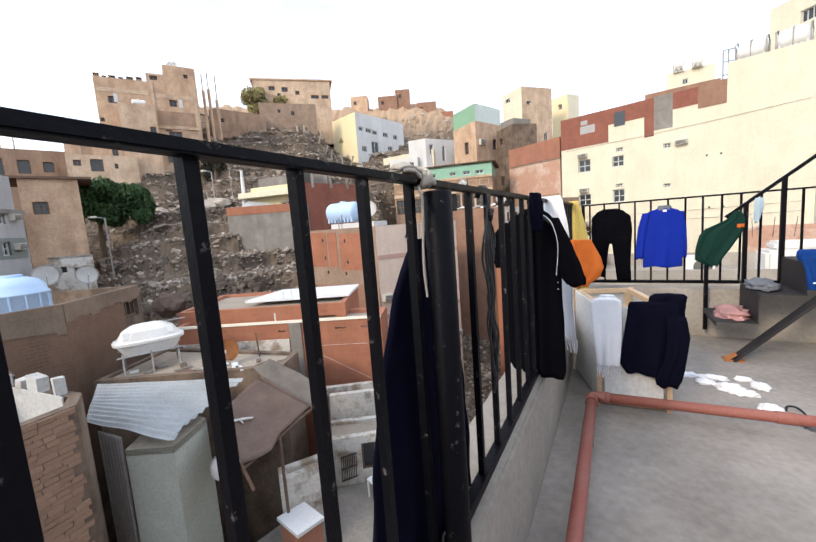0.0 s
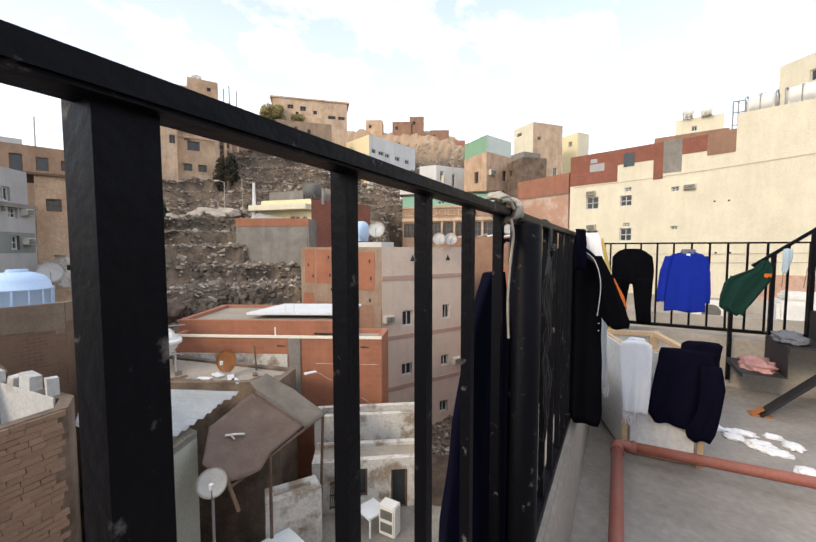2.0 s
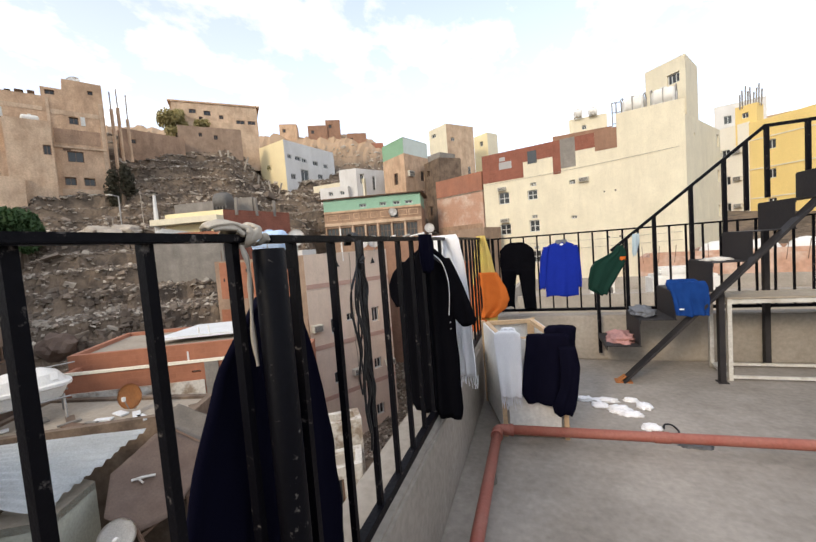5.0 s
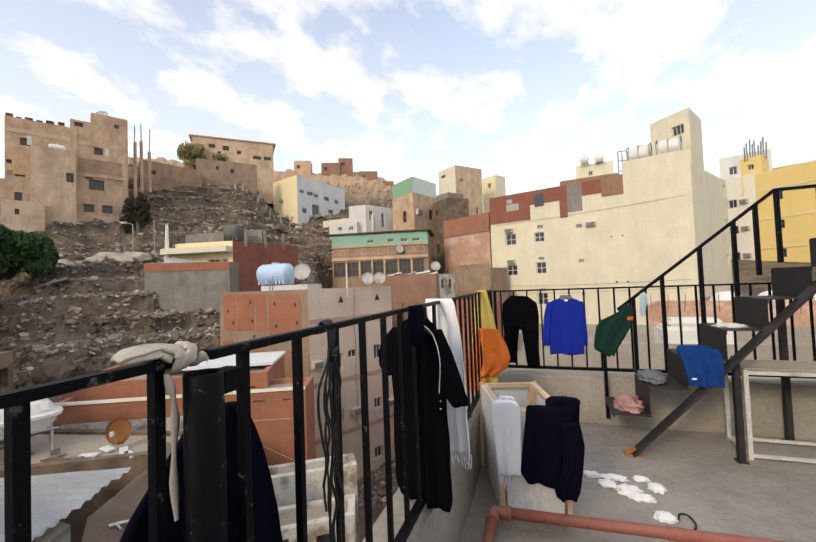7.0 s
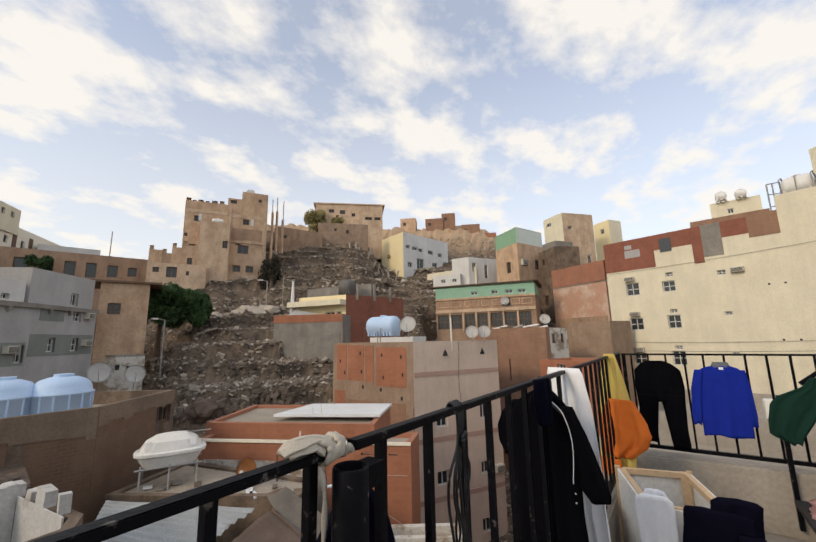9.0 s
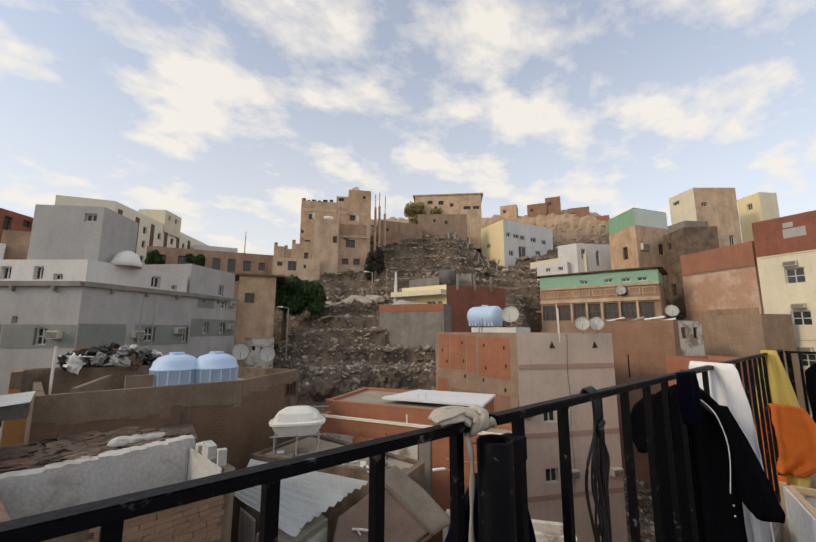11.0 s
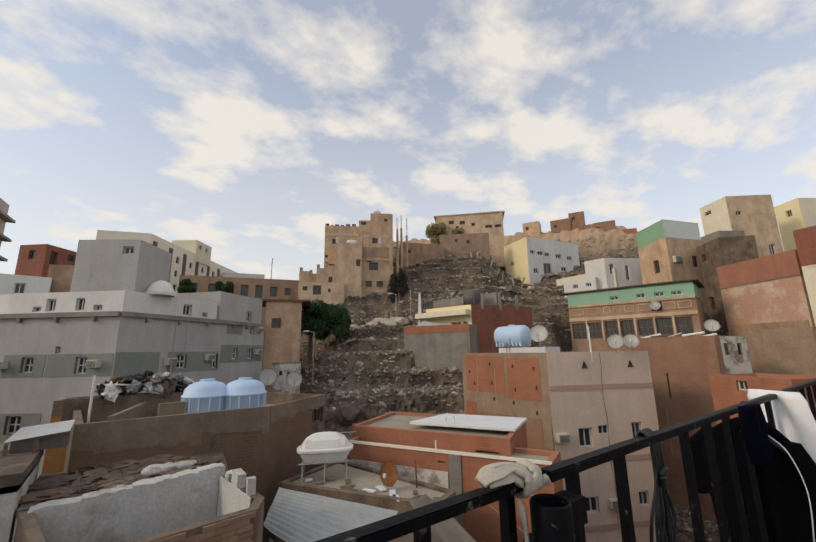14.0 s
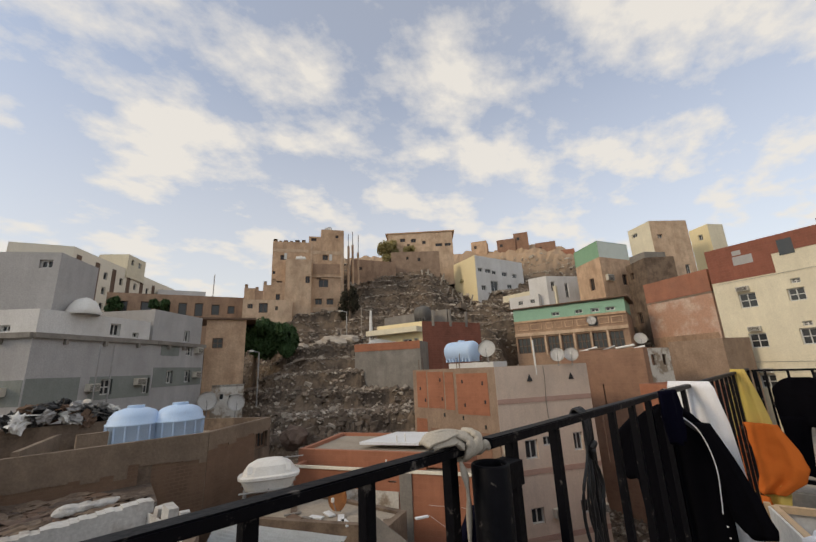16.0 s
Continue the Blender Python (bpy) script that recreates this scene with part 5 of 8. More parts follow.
# ---- the mud house with blue tanks ----
GREY_MUD = surface("grey brown mud coat", (0.24, 0.178, 0.13), (0.16, 0.115, 0.082), 1.2, 0.95, 0.5, 14, stain=0.8, wash=0.14)
BRICK_MUD = masonry("eroded mud brick", (0.215, 0.13, 0.083), (0.12, 0.072, 0.048), (0.17, 0.106, 0.07), 0.26, 0.105, 0.012, bump=0.35)
ORANGE = surface("orange plaster", (0.50, 0.25, 0.09), (0.40, 0.2, 0.08), 1.0, 0.9, 0.2, 16, stain=0.6, wash=0.1)
MP = [(-14.8, 0.8), (-14.65, 6.25), (-17.1, 9.56), (-22.4, 6.0), (-20.2, 0.4)]
mh = house("mud_house", "brown mud rendered house with a sagging parapet", MP, -11.2, -0.35, MUD, {0: [(3.6, -1.9, 3.85, -1.65)], 1: [(3.0, -1.5, 3.9, -0.75)]}, bars=(2, 0), frame_mat=WOOD_DARK)
band = random.Random(8)
for i, L in ((0, 5.45), (1, 4.1)):
    u = 0.0
    while u < L - 0.1:
        w = min(band.uniform(0.2, 0.5), L - u)
        low = (-1.12 - 0.05 * u if u < 3 else -1.05 - 0.06 * (u - 3)) if i == 0 else -0.92 + 0.02 * u
        panel(mh, MP[i], MP[i + 1], u, low + band.uniform(-0.09, 0.09), u + w, -0.345, GREY_MUD, 0.035, name="render_coat")
        u += w
panel(mh, MP[0], MP[1], 0.0, -6.0, 3.55, -0.8, BRICK_MUD, 0.012, name="bare_brickwork")
panel(mh, MP[0], MP[1], 3.9, -6.0, 5.44, -0.8, BRICK_MUD, 0.012, name="bare_brickwork")
panel(mh, MP[0], MP[1], 3.555, -6.0, 3.895, -1.95, BRICK_MUD, 0.012, name="bare_brickwork")
panel(mh, MP[1], MP[2], 0.01, -6.0, 2.9, -0.8, BRICK_MUD, 0.012, name="bare_brickwork")
for a, b, z in (((-14.9, 1.6), (-18.4, 2.6), -0.22), ((-16.2, 2.9), (-16.3, 3.7), -0.1)):
    tagged(part("roof_wall", bar(bmesh.new(), (*a, z - 0.35), (*b, z - 0.35), 0.16, 0.7), GREY_MUD), "low grey brown cross wall on the mud roof", "wall", "cross walls")
ow = house("orange_wall_house", "orange plastered wall under a brown roof edge", behind((-21.9, -0.35), (-21.9, 1.7), 0.8), -11.2, -0.22, ORANGE)
panel(ow, (-21.9, -0.35), (-21.9, 1.7), 0.0, -0.82, 2.05, -0.215, GREY_MUD, 0.05, name="roof_edge")
house("roof_wall", "low inner parapet on the mud house roof", [(-18.9, 0.2), (-18.6, 4.0), (-19.4, 4.1), (-19.7, 0.2)], -0.9, 0.05, MUD, para=0.1)
for k, (x, y) in enumerate(((-16.75, 4.45), (-16.4, 5.75))):
    ob = thing("water_tank", (x, y, -0.95), "pale blue ribbed water tank on the mud roof", "water tank", "blue tanks")
    bm = bmesh.new()
    prof = [(0.72, -0.62), (0.79, -0.55), (0.80, -0.02), (0.84, 0.0), (0.84, 0.05), (0.79, 0.07), (0.74, 0.28), (0.60, 0.44), (0.36, 0.53), (0.02, 0.56)]
    rr = [[bm.verts.new((x + r * math.cos(i * math.tau / 28), y + r * math.sin(i * math.tau / 28), z)) for i in range(28)] for r, z in prof]
    for q, w in zip(rr, rr[1:]):
        for i in range(28):
            bm.faces.new((q[i], q[(i + 1) % 28], w[(i + 1) % 28], w[i]))
    bm.faces.new(rr[0][::-1])
    part("shell", bm, TANK_BLUE, ob, smooth=True)
    part("lid", tube(bmesh.new(), [(x, y, 0.52), (x, y, 0.62)], 0.26, 18), TANK_BLUE, ob)
    for i in range(14):
        c, s = math.cos(i * math.tau / 14), math.sin(i * math.tau / 14)
        part("rib", bar(bmesh.new(), (x + 0.79 * c, y + 0.79 * s, -0.55), (x + 0.80 * c, y + 0.80 * s, 0.0), 0.07, 0.05), TANK_BLUE, ob)
    for dx in (-0.5, 0.5):
        part("bearer", bar(bmesh.new(), (x + dx, y - 0.7, -0.74), (x + dx, y + 0.7, -0.74), 0.1, 0.24), WOOD_DARK, ob)
jk = random.Random(5)
for k in range(46):
    x, y = -19.05 + jk.uniform(-0.45, 0.45), 1.25 + 2.9 * jk.random()
    high = 0.75 * math.sin(math.pi * (y - 1.0) / 3.4) ** 0.5
    heap_bm = bmesh.new()
    if k % 3:
        bmesh.ops.create_icosphere(heap_bm, subdivisions=3, radius=1.0)
        sx, sy, sz = jk.uniform(0.15, 0.4), jk.uniform(0.15, 0.4), jk.uniform(0.1, 0.3)
        for v in heap_bm.verts:
            d = 1 + 0.7 * noise.fractal(v.co * 2.4 + Vector((k * 3.3, 0, 0)), 0.7, 2, 3)
            v.co = Vector((v.co.x * sx * d, v.co.y * sy * d, v.co.z * sz * d))
    else:
        bar(heap_bm, (-0.5, 0, 0), (0.5, 0, 0), 0.22, 0.03)
    m = Matrix.Translation((x, y, 0.05 + high * jk.uniform(0.1, 0.85))) @ Euler((jk.uniform(-0.6, 0.6), jk.uniform(-0.6, 0.6), jk.uniform(0, 3))).to_matrix().to_4x4()
    bmesh.ops.transform(heap_bm, matrix=m, verts=heap_bm.verts)
    tagged(part("scrap_piece", heap_bm, jk.choice([CABLE, AC_GRILLE, DISH_GREY, CABLE, WOOD_DARK, CABLE, STEEL])), "dark and pale scrap piled on the mud roof", "scrap", "scrap on the roof")
rods("roof_post", "thin white post on the mud roof", [(-17.6, 1.0, -0.9, 0.9)], 0.04, TANK_WHITE, "post")
MUD_DARK = surface("dark earth and debris", (0.085, 0.06, 0.045), (0.17, 0.13, 0.10), 2.2, 0.98, 0.8, 9, stain=0.9, spread=(0.5, 0.62))
# front lean-to with white plaster
FP = [(-11.8, 0.25), (-11.85, 3.95), (-12.3, 4.4), (-14.6, 4.7), (-14.79, 0.25)]
lean = house("lean_to", "flaking white plaster lean-to under the mud house", FP, -11.2, -1.56, PLASTER_PALE, {0: [(0.72, -2.15, 0.85, -1.98), (2.3, -2.0, 2.45, -1.83)]}, para=0, roof=MUD_DARK, bars=(0, 0), frame_mat=WOOD_DARK)
jag = random.Random(6)
for k in range(24):
    u = 0.08 + 0.15 * k
    h = 0.03 + 0.22 * k / 24 + jag.uniform(-0.025, 0.03)
    bm = box(bmesh.new(), (-11.785, 0.45 + u, -1.62), (-11.375, 0.45 + u + 0.15, -1.545 + h))
    for v in bm.verts:
        v.co.z += 0.03 * noise.noise(v.co * 9) if v.co.z > -1.6 else 0
    part("broken_edge", bm, PLASTER_PALE, lean)
for k in range(46):
    x, y = -12.2 - 2.4 * jag.random(), 0.5 + 3.6 * jag.random()
    heap_bm = bmesh.new()
    bmesh.ops.create_icosphere(heap_bm, subdivisions=3, radius=1.0)
    l = jag.uniform(0.12, 0.5)
    for v in heap_bm.verts:
        d = 1 + 0.6 * noise.fractal(v.co * 2.2 + Vector((x * 5, y * 3, 0)), 0.7, 2, 4)
        v.co = Vector((v.co.x * l * 0.7 * d, v.co.y * l * d, max(-0.4, v.co.z) * (0.06 + 0.13 * l) * d))
    bmesh.ops.translate(heap_bm, vec=(x, y, -1.55), verts=heap_bm.verts)
    tagged(part("debris_mound", heap_bm, jag.choice([MUD_DARK, MUD_DARK, WOOD_DARK, MUD, TARP])), "brown earth and debris heaped on a roof", "debris", "earth on the roof")
for k in range(3):
    heap_bm = bmesh.new()
    bmesh.ops.create_icosphere(heap_bm, subdivisions=3, radius=0.2)
    for v in heap_bm.verts:
        v.co = Vector((v.co.x * 0.8, v.co.y * 1.5, v.co.z * 0.6)) * (1 + 0.5 * noise.noise(v.co * 6 + Vector((k, 0, 0))))
    bmesh.ops.translate(heap_bm, vec=(-12.7, 2.7 + 0.3 * k, -1.42), verts=heap_bm.verts)
    tagged(part("plaster_lump", heap_bm, PLASTER_PALE), "lump of white plaster lying on the debris", "masonry", "plaster lumps")
wl_house = house("low_house", "pale plastered low house with a mud roof edge", [(-11.8, -1.35), (-11.8, 0.2), (-14.75, 0.2), (-14.75, -1.5)], -11.2, -1.05, PLASTER_PALE, para=0)
part("roof_edge", prism(bmesh.new(), [(-11.7, -1.4), (-11.7, 0.24), (-14.8, 0.24), (-14.8, -1.55)], -1.05, -0.82), MUD_DARK, wl_house, "thick brown mud roof edge")
sh = thing("roof_shelter", (-14.4, 0.2, -0.82), "small white sheet roof over dark frames and a darkened opening", "shelter")
bm = bmesh.new()
top_v = [bm.verts.new(p) for p in ((-13.9, -0.45, -0.50), (-13.8, 0.78, -0.36), (-14.75, 0.8, -0.2), (-14.9, -0.3, -0.3))]
bm.faces.new(top_v)
bmesh.ops.solidify(bm, geom=bm.faces[:], thickness=0.04)
part("sheet", bm, SHEET_WHITE, sh)
for x, y, z in ((-13.95, -0.4, -0.54), (-13.88, 0.15, -0.47), (-14.8, 0.15, -0.3)):
    part("leg", bar(bmesh.new(), (x, y, -0.82), (x, y, z), 0.07), WOOD_DARK, sh)
# Added dark box in place of the shade under the sheet.
part("back", box(bmesh.new(), (-14.7, -0.36, -0.82), (-14.2, 0.74, -0.45)), AC_GRILLE, sh)
house("low_walls", "grey rendered low walls of a roof yard", [(-11.6, -4.0), (-11.7, -1.45), (-14, -1.6), (-14, -4.5)], -11.2, -0.75, CONCRETE)

# ---- red block house with the white roof sheet ----
Q0, Q1 = (-15.0, 9.55), (-7.75, 13.1)
rh = house("red_block_house", "low red block house with a pale coping", [Q0, Q1, (-8.4, 14.6), (-15.9, 11.0)], -11.2, -2.05, BRICK_RED, {0: [(4.1, -2.45, 4.4, -2.38), (6.3, -2.45, 6.7, -2.38), (7.3, -2.45, 7.6, -2.38)]}, para=0.16, bars=(0, 0))
panel(rh, Q0, Q1, 0.0, -2.1, 8.07, -2.0, CREAM_PALE, 0.06, name="coping")
panel(rh, Q0, Q1, 4.55, -5.5, 5.0, -2.1, CONCRETE, 0.05, name="concrete_column")
panel(rh, Q0, Q1, 0.3, -4.6, 4.5, -2.72, PLASTER, 0.04, name="plaster_panel")
S0, S1, S2 = (-16.5, 10.85), (-14.9, 12.9), (-10.3, 15.0)
house("red_block_house", "upper red block room under a white roof sheet", [(-15.7, 10.2), (-9.5, 13.25), (-11.6, 17.0), (-17.8, 13.8)], -11.2, -1.62, BRICK_RED, {0: [(5.6, -2.7, 6.5, -2.1)]}, para=0.14, bars=(0, 0), frame_mat=RED_PAINT)
bm = prism(bmesh.new(), [(-14.0, 12.1), (-10.0, 14.2), (-11.2, 16.6), (-14.6, 14.8)], -1.57, -1.47)
tagged(part("roof_sheet", bm, SHEET_WHITE), "white sheet roof on the red block room", "roof sheet")
rods("vent_pipe", "thin white vent pipe on the red block wall", [(-11.4, 11.35, -2.05, -1.7), (-12.6, 13.0, -1.6, -1.2), (-12.3, 13.2, -1.6, -1.15)], 0.03, TANK_WHITE, "pipe")
for z0, z1 in ((-3.3, -4.6), (-3.0, -3.0)):
    a, b = Vector((-9.9, 11.95, z0)), Vector((-7.8, 12.95, z1))
    part("wall_wire", tube(bmesh.new(), [a + Vector((0.05, -0.1, 0)), b + Vector((0.05, -0.1, 0))], 0.005, 5), DISH_GREY, rh)
LH = [(-13.9, 6.4), (-9.0, 9.3), (-9.5, 10.5), (-12.0, 10.0), (-15.2, 9.3)]
house("low_roof", "dusty flat roof strewn with boards", LH, -11.2, -2.75, MUD, para=0.08)


def fibre_tank():
    ob = thing("water_tank", (-13.55, 7.95, -2.85), "white faceted fibreglass tank on a steel stand", "water tank")
    d = Vector((0.43, 0.9, 0)).normalized()
    e = Vector((d.y, -d.x, 0))
    bm = bmesh.new()
    prof = [(-0.5, 0.30), (-0.42, 0.52), (-0.12, 0.64), (-0.08, 0.70), (0.0, 0.70), (0.04, 0.62), (0.30, 0.50), (0.44, 0.32), (0.48, 0.15)]
    rings = []
    for z, k in prof:
        ring = []
        for i in range(16):
            a = i * math.tau / 16
            c, s = math.cos(a), math.sin(a)
            l = 1.0 * k / 0.7 * (abs(c) ** 0.6) * (1 if c > 0 else -1)
            w = 0.62 * k / 0.7 * (abs(s) ** 0.6) * (1 if s > 0 else -1)
            ring.append(bm.verts.new(Vector((-13.55, 7.95, -1.78 + z)) + d * l + e * w))
        rings.append(ring)
    for q, w in zip(rings, rings[1:]):
        for i in range(16):
            bm.faces.new((q[i], q[(i + 1) % 16], w[(i + 1) % 16], w[i]))
    bm.faces.new(rings[0][::-1]), bm.faces.new(rings[-1])
    bmesh.ops.recalc_face_normals(bm, faces=bm.faces)
    part("shell", bm, TANK_WHITE, ob)
    for k in range(4):
        c = Vector((-13.55, 7.95, 0)) + d * (-0.6 + 0.4 * k) + e * 0.46
        bm = bar(bmesh.new(), c + Vector((0, 0, -1.66)), c + Vector((0, 0, -1.45)) - e * 0.09, 0.16, 0.03)
        part("rib", bm, DISH_GREY, ob)
    for s in (-0.75, 0, 0.75):
        for w in (-0.45, 0.45):
            c = Vector((-13.55, 7.95, 0)) + d * s + e * w
            part("leg", tube(bmesh.new(), [c + e * w * 0.4 + Vector((0, 0, -2.84)), c + Vector((0, 0, -2.1))], 0.03, 6), STEEL, ob)
    for w in (-0.5, 0.5):
        c = Vector((-13.55, 7.95, -2.2)) + e * w
        part("rail", tube(bmesh.new(), [c - d * 0.9, c + d * 0.9], 0.03, 6), STEEL, ob)
    part("strap", tube(bmesh.new(), [Vector((-13.55, 7.95, -1.34)) - d * 0.2, Vector((-13.55, 7.95, -1.34)) + d * 1.1], 0.02, 6), STEEL, ob)


fibre_tank()
dish((-11.05, 9.1, -2.35), 0.36, (0.3, -0.9, 0.2), DISH_RUST, 0.4, label="rusted orange satellite dish on a dusty roof")
rods("roof_rod", "dark upright rod at the red block wall", [(-10.7, 9.9, -2.9, -2.0)], 0.03, WOOD_DARK, "rod")
bd = random.Random(9)
for k in range(16):
    x, y = -13.6 + 0.31 * k + bd.uniform(-0.2, 0.2), 7.1 + 0.17 * k + bd.uniform(-0.1, 0.9)
    bm = box(bmesh.new(), (-bd.uniform(0.1, 0.4), -bd.uniform(0.05, 0.15), 0), (bd.uniform(0.1, 0.4), bd.uniform(0.05, 0.15), 0.04))
    bmesh.ops.transform(bm, matrix=Matrix.Translation((x, y, -2.8)) @ Matrix.Rotation(bd.uniform(0, 3), 4, "Z"), verts=bm.verts)
    tagged(part("loose_board", bm, bd.choice([SHEET_WHITE, WOOD_DARK, MUD, CONCRETE])), "loose weathered board on a dusty roof", "board", "boards on the roof")

# ---- the yard right below ----
def wave_sheet(c00, c10, c11, c01, waves, amp, mat, name, label, nu=2, thick=0.01, jag=0.0):
    """A corrugated sheet on four corners; its waves lie side by side from the first to the last corner."""
    c = [Vector(p) for p in (c00, c10, c11, c01)]
    nv = waves * 8
    up = (c[1] - c[0]).cross(c[3] - c[0]).normalized()
    up = up if up.z > 0 else -up
    bm, grid = bmesh.new(), []
    rnd = random.Random(3)
    for j in range(nv + 1):
        v = j / nv
        cut = jag * rnd.random() if j % 16 == 0 else (cut if j else 0)
        row = []
        for i in range(nu + 1):
            u = i / nu * (1 - cut)
            p = c[0] * (1 - u) * (1 - v) + c[1] * u * (1 - v) + c[2] * u * v + c[3] * (1 - u) * v
            row.append(bm.verts.new(p + up * amp * math.cos(v * waves * math.tau) + Vector((0, 0, 0.04 * noise.noise(Vector((u * 3, v * 4, 1)))))))
        grid.append(row)
    for q, w in zip(grid, grid[1:]):
        for i in range(nu):
            bm.faces.new((q[i], q[i + 1], w[i + 1], w[i]))
    bmesh.ops.solidify(bm, geom=bm.faces[:], thickness=thick)
    return tagged(part(name, bm, mat, smooth=True), label, "roof sheet")


wave_sheet((-11.9, 5.75, -2.3), (-9.25, 8.2, -2.75), (-8.1, 5.4, -2.85), (-10.45, 4.88, -2.6), 11, 0.034, ZINC, "corrugated_roof", "pale weathered corrugated sheet roof over the yard", 12, jag=0.07)
house("shed", "pale green grey shed under a corrugated roof", [(-9.15, 5.02), (-8.25, 5.52), (-8.75, 6.6), (-10.3, 6.6)], -11.2, -3.05, PALE_GREEN, para=0)
for k in range(7):
    x, y = -10.1 + 0.125 * k, 4.96 + 0.008 * k
    strip = box(bmesh.new(), (x, y, -11.0), (x + 0.12, y + 0.02, -2.78))
    tube(strip, [(x + 0.06, y, -11.0), (x + 0.06, y, -2.8)], 0.03, 8)
    tagged(part("corrugated_panel", strip, STEEL), "dark corrugated metal strip under the sheet roof", "metal strip", "metal strips")


def draped(corners, mat, name, label, seed):
    """A many-cornered sheet drawn tight over poles, with slack between them."""
    c = [Vector(p) for p in corners]
    mid = sum(c, Vector()) / len(c)
    edge = []
    for p, q in zip(c, c[1:] + c[:1]):
        edge += [p.lerp(q, k / 6) for k in range(6)]
    bm, rings = bmesh.new(), []
    for k in range(1, 9):
        s = k / 8
        ring = []
        for p in edge:
            v = mid.lerp(p, s)
            ring.append(bm.verts.new(v + Vector((0, 0, 0.05 * s * s - 0.05 + 0.035 * noise.fractal(v * 2.2 + Vector((seed, 0, 0)), 0.8, 2, 3)))))
        rings.append(ring)
    top_point = bm.verts.new(mid - Vector((0, 0, 0.05)))
    n = len(edge)
    for i in range(n):
        bm.faces.new((top_point, rings[0][i], rings[0][(i + 1) % n]))
        for q, w in zip(rings, rings[1:]):
            bm.faces.new((q[i], w[i], w[(i + 1) % n], q[(i + 1) % n]))
    bmesh.ops.recalc_face_normals(bm, faces=bm.faces)
    bmesh.ops.solidify(bm, geom=bm.faces[:], thickness=0.02)
    return tagged(part(name, bm, mat, smooth=True), label, "tarpaulin")


draped([(-8.83, 8.24, -2.73), (-8.77, 7.7, -2.83), (-8.6, 6.81, -3.03), (-7.94, 6.2, -3.43), (-7.28, 6.37, -3.74), (-7.08, 7.01, -3.76), (-7.25, 7.49, -3.61), (-7.3, 8.6, -3.45), (-8.13, 8.51, -3.05)], TARP, "tarpaulin", "brown tarpaulin drawn over poles in the yard", 2)
draped([(-9.26, 8.5, -2.56), (-9.2, 9.04, -2.45), (-8.22, 9.27, -2.89), (-7.2, 9.38, -3.38), (-7.27, 8.66, -3.53), (-8.91, 8.47, -2.78)], TARP_GREY, "tarpaulin", "dusty grey tarpaulin behind a brown one", 5)
bm = tube(bmesh.new(), [(-8.2, 6.95, -3.19), (-8.1, 7.1, -3.2), (-7.95, 7.3, -3.24)], 0.03, 6)
tube(bm, [(-8.15, 7.05, -3.19), (-8.0, 7.05, -3.27)], 0.022, 6)
tagged(part("torn_rag", bm, PLASTER_PALE), "torn white rag lying on the brown tarpaulin", "rag")
for a, b in (((-8.85, 8.36, -2.74), (-7.26, 8.64, -3.48)), ((-7.27, 6.4, -3.85), (-7.28, 8.62, -3.52)), ((-7.25, 9.3, -3.42), (-7.3, 9.2, -6.45)), ((-7.2, 7.4, -3.68), (-7.2, 7.4, -6.45)), ((-7.27, 6.28, -3.52), (-6.95, 6.35, -4.25))):
    tagged(part("timber_pole", tube(bmesh.new(), [a, b], 0.04, 7), WOOD_DARK), "weathered timber pole under a tarpaulin", "pole", "timber poles")
dish((-7.40, 6.07, -3.60), 0.30, (0.8, -0.6, 0.35), DISH_GREY, 2.6, label="white satellite dish on a mast in the yard")
house("yard_wall", "flaking white plaster wall of a roofless room", [(-8.7, 10.5), (-5.6, 12.65), (-6.1, 13.4), (-9.2, 11.2)], -11.2, -4.25, PLASTER, para=0.5)
house("yard_wall", "stained white yard wall with dark openings", [(-7.7, 9.3), (-5.0, 11.3), (-5.5, 12.3), (-8.4, 10.3)], -11.2, -4.95, PLASTER, {0: [(1.15, -6.1, 1.6, -5.2), (2.3, -6.6, 2.8, -5.3)]}, bars=(0, 0), frame_mat=WOOD_DARK, para=0.1)
house("yard_wall", "plastered low wall along the yard", [(-7.4, 7.4), (-6.7, 8.6), (-7.2, 8.9), (-7.9, 7.8)], -11.2, -4.9, PLASTER, para=0.1)
tagged(part("yard_floor", prism(bmesh.new(), [(-8.2, 6.0), (-4.0, 6.0), (-3.6, 11.6), (-5.0, 11.3), (-7.6, 9.3)], -11.2, -6.45), CONCRETE), "grey cement yard floor below the roof", "floor", kind="structure")
bm = bmesh.new()
for k in range(9):
    bar(bm, (-6.95 + 0.03 * k, 9.2 + 0.045 * k, -6.0), (-6.9 + 0.03 * k, 9.22 + 0.045 * k, -5.2), 0.02)
for z in (-5.95, -5.6, -5.25):
    bar(bm, (-6.95, 9.2, z), (-6.66, 9.6, z), 0.025)
tagged(part("grille", bm, CABLE), "black iron window grille leaning in the yard", "grille")
yt = thing("yard_table", (-5.9, 9.7, -6.45), "small white metal table in the yard", "table")
part("top", prism(bmesh.new(), [(-6.3, 9.5), (-5.7, 9.3), (-5.5, 9.9), (-6.1, 10.1)], -5.95, -5.9), SHEET_WHITE, yt)
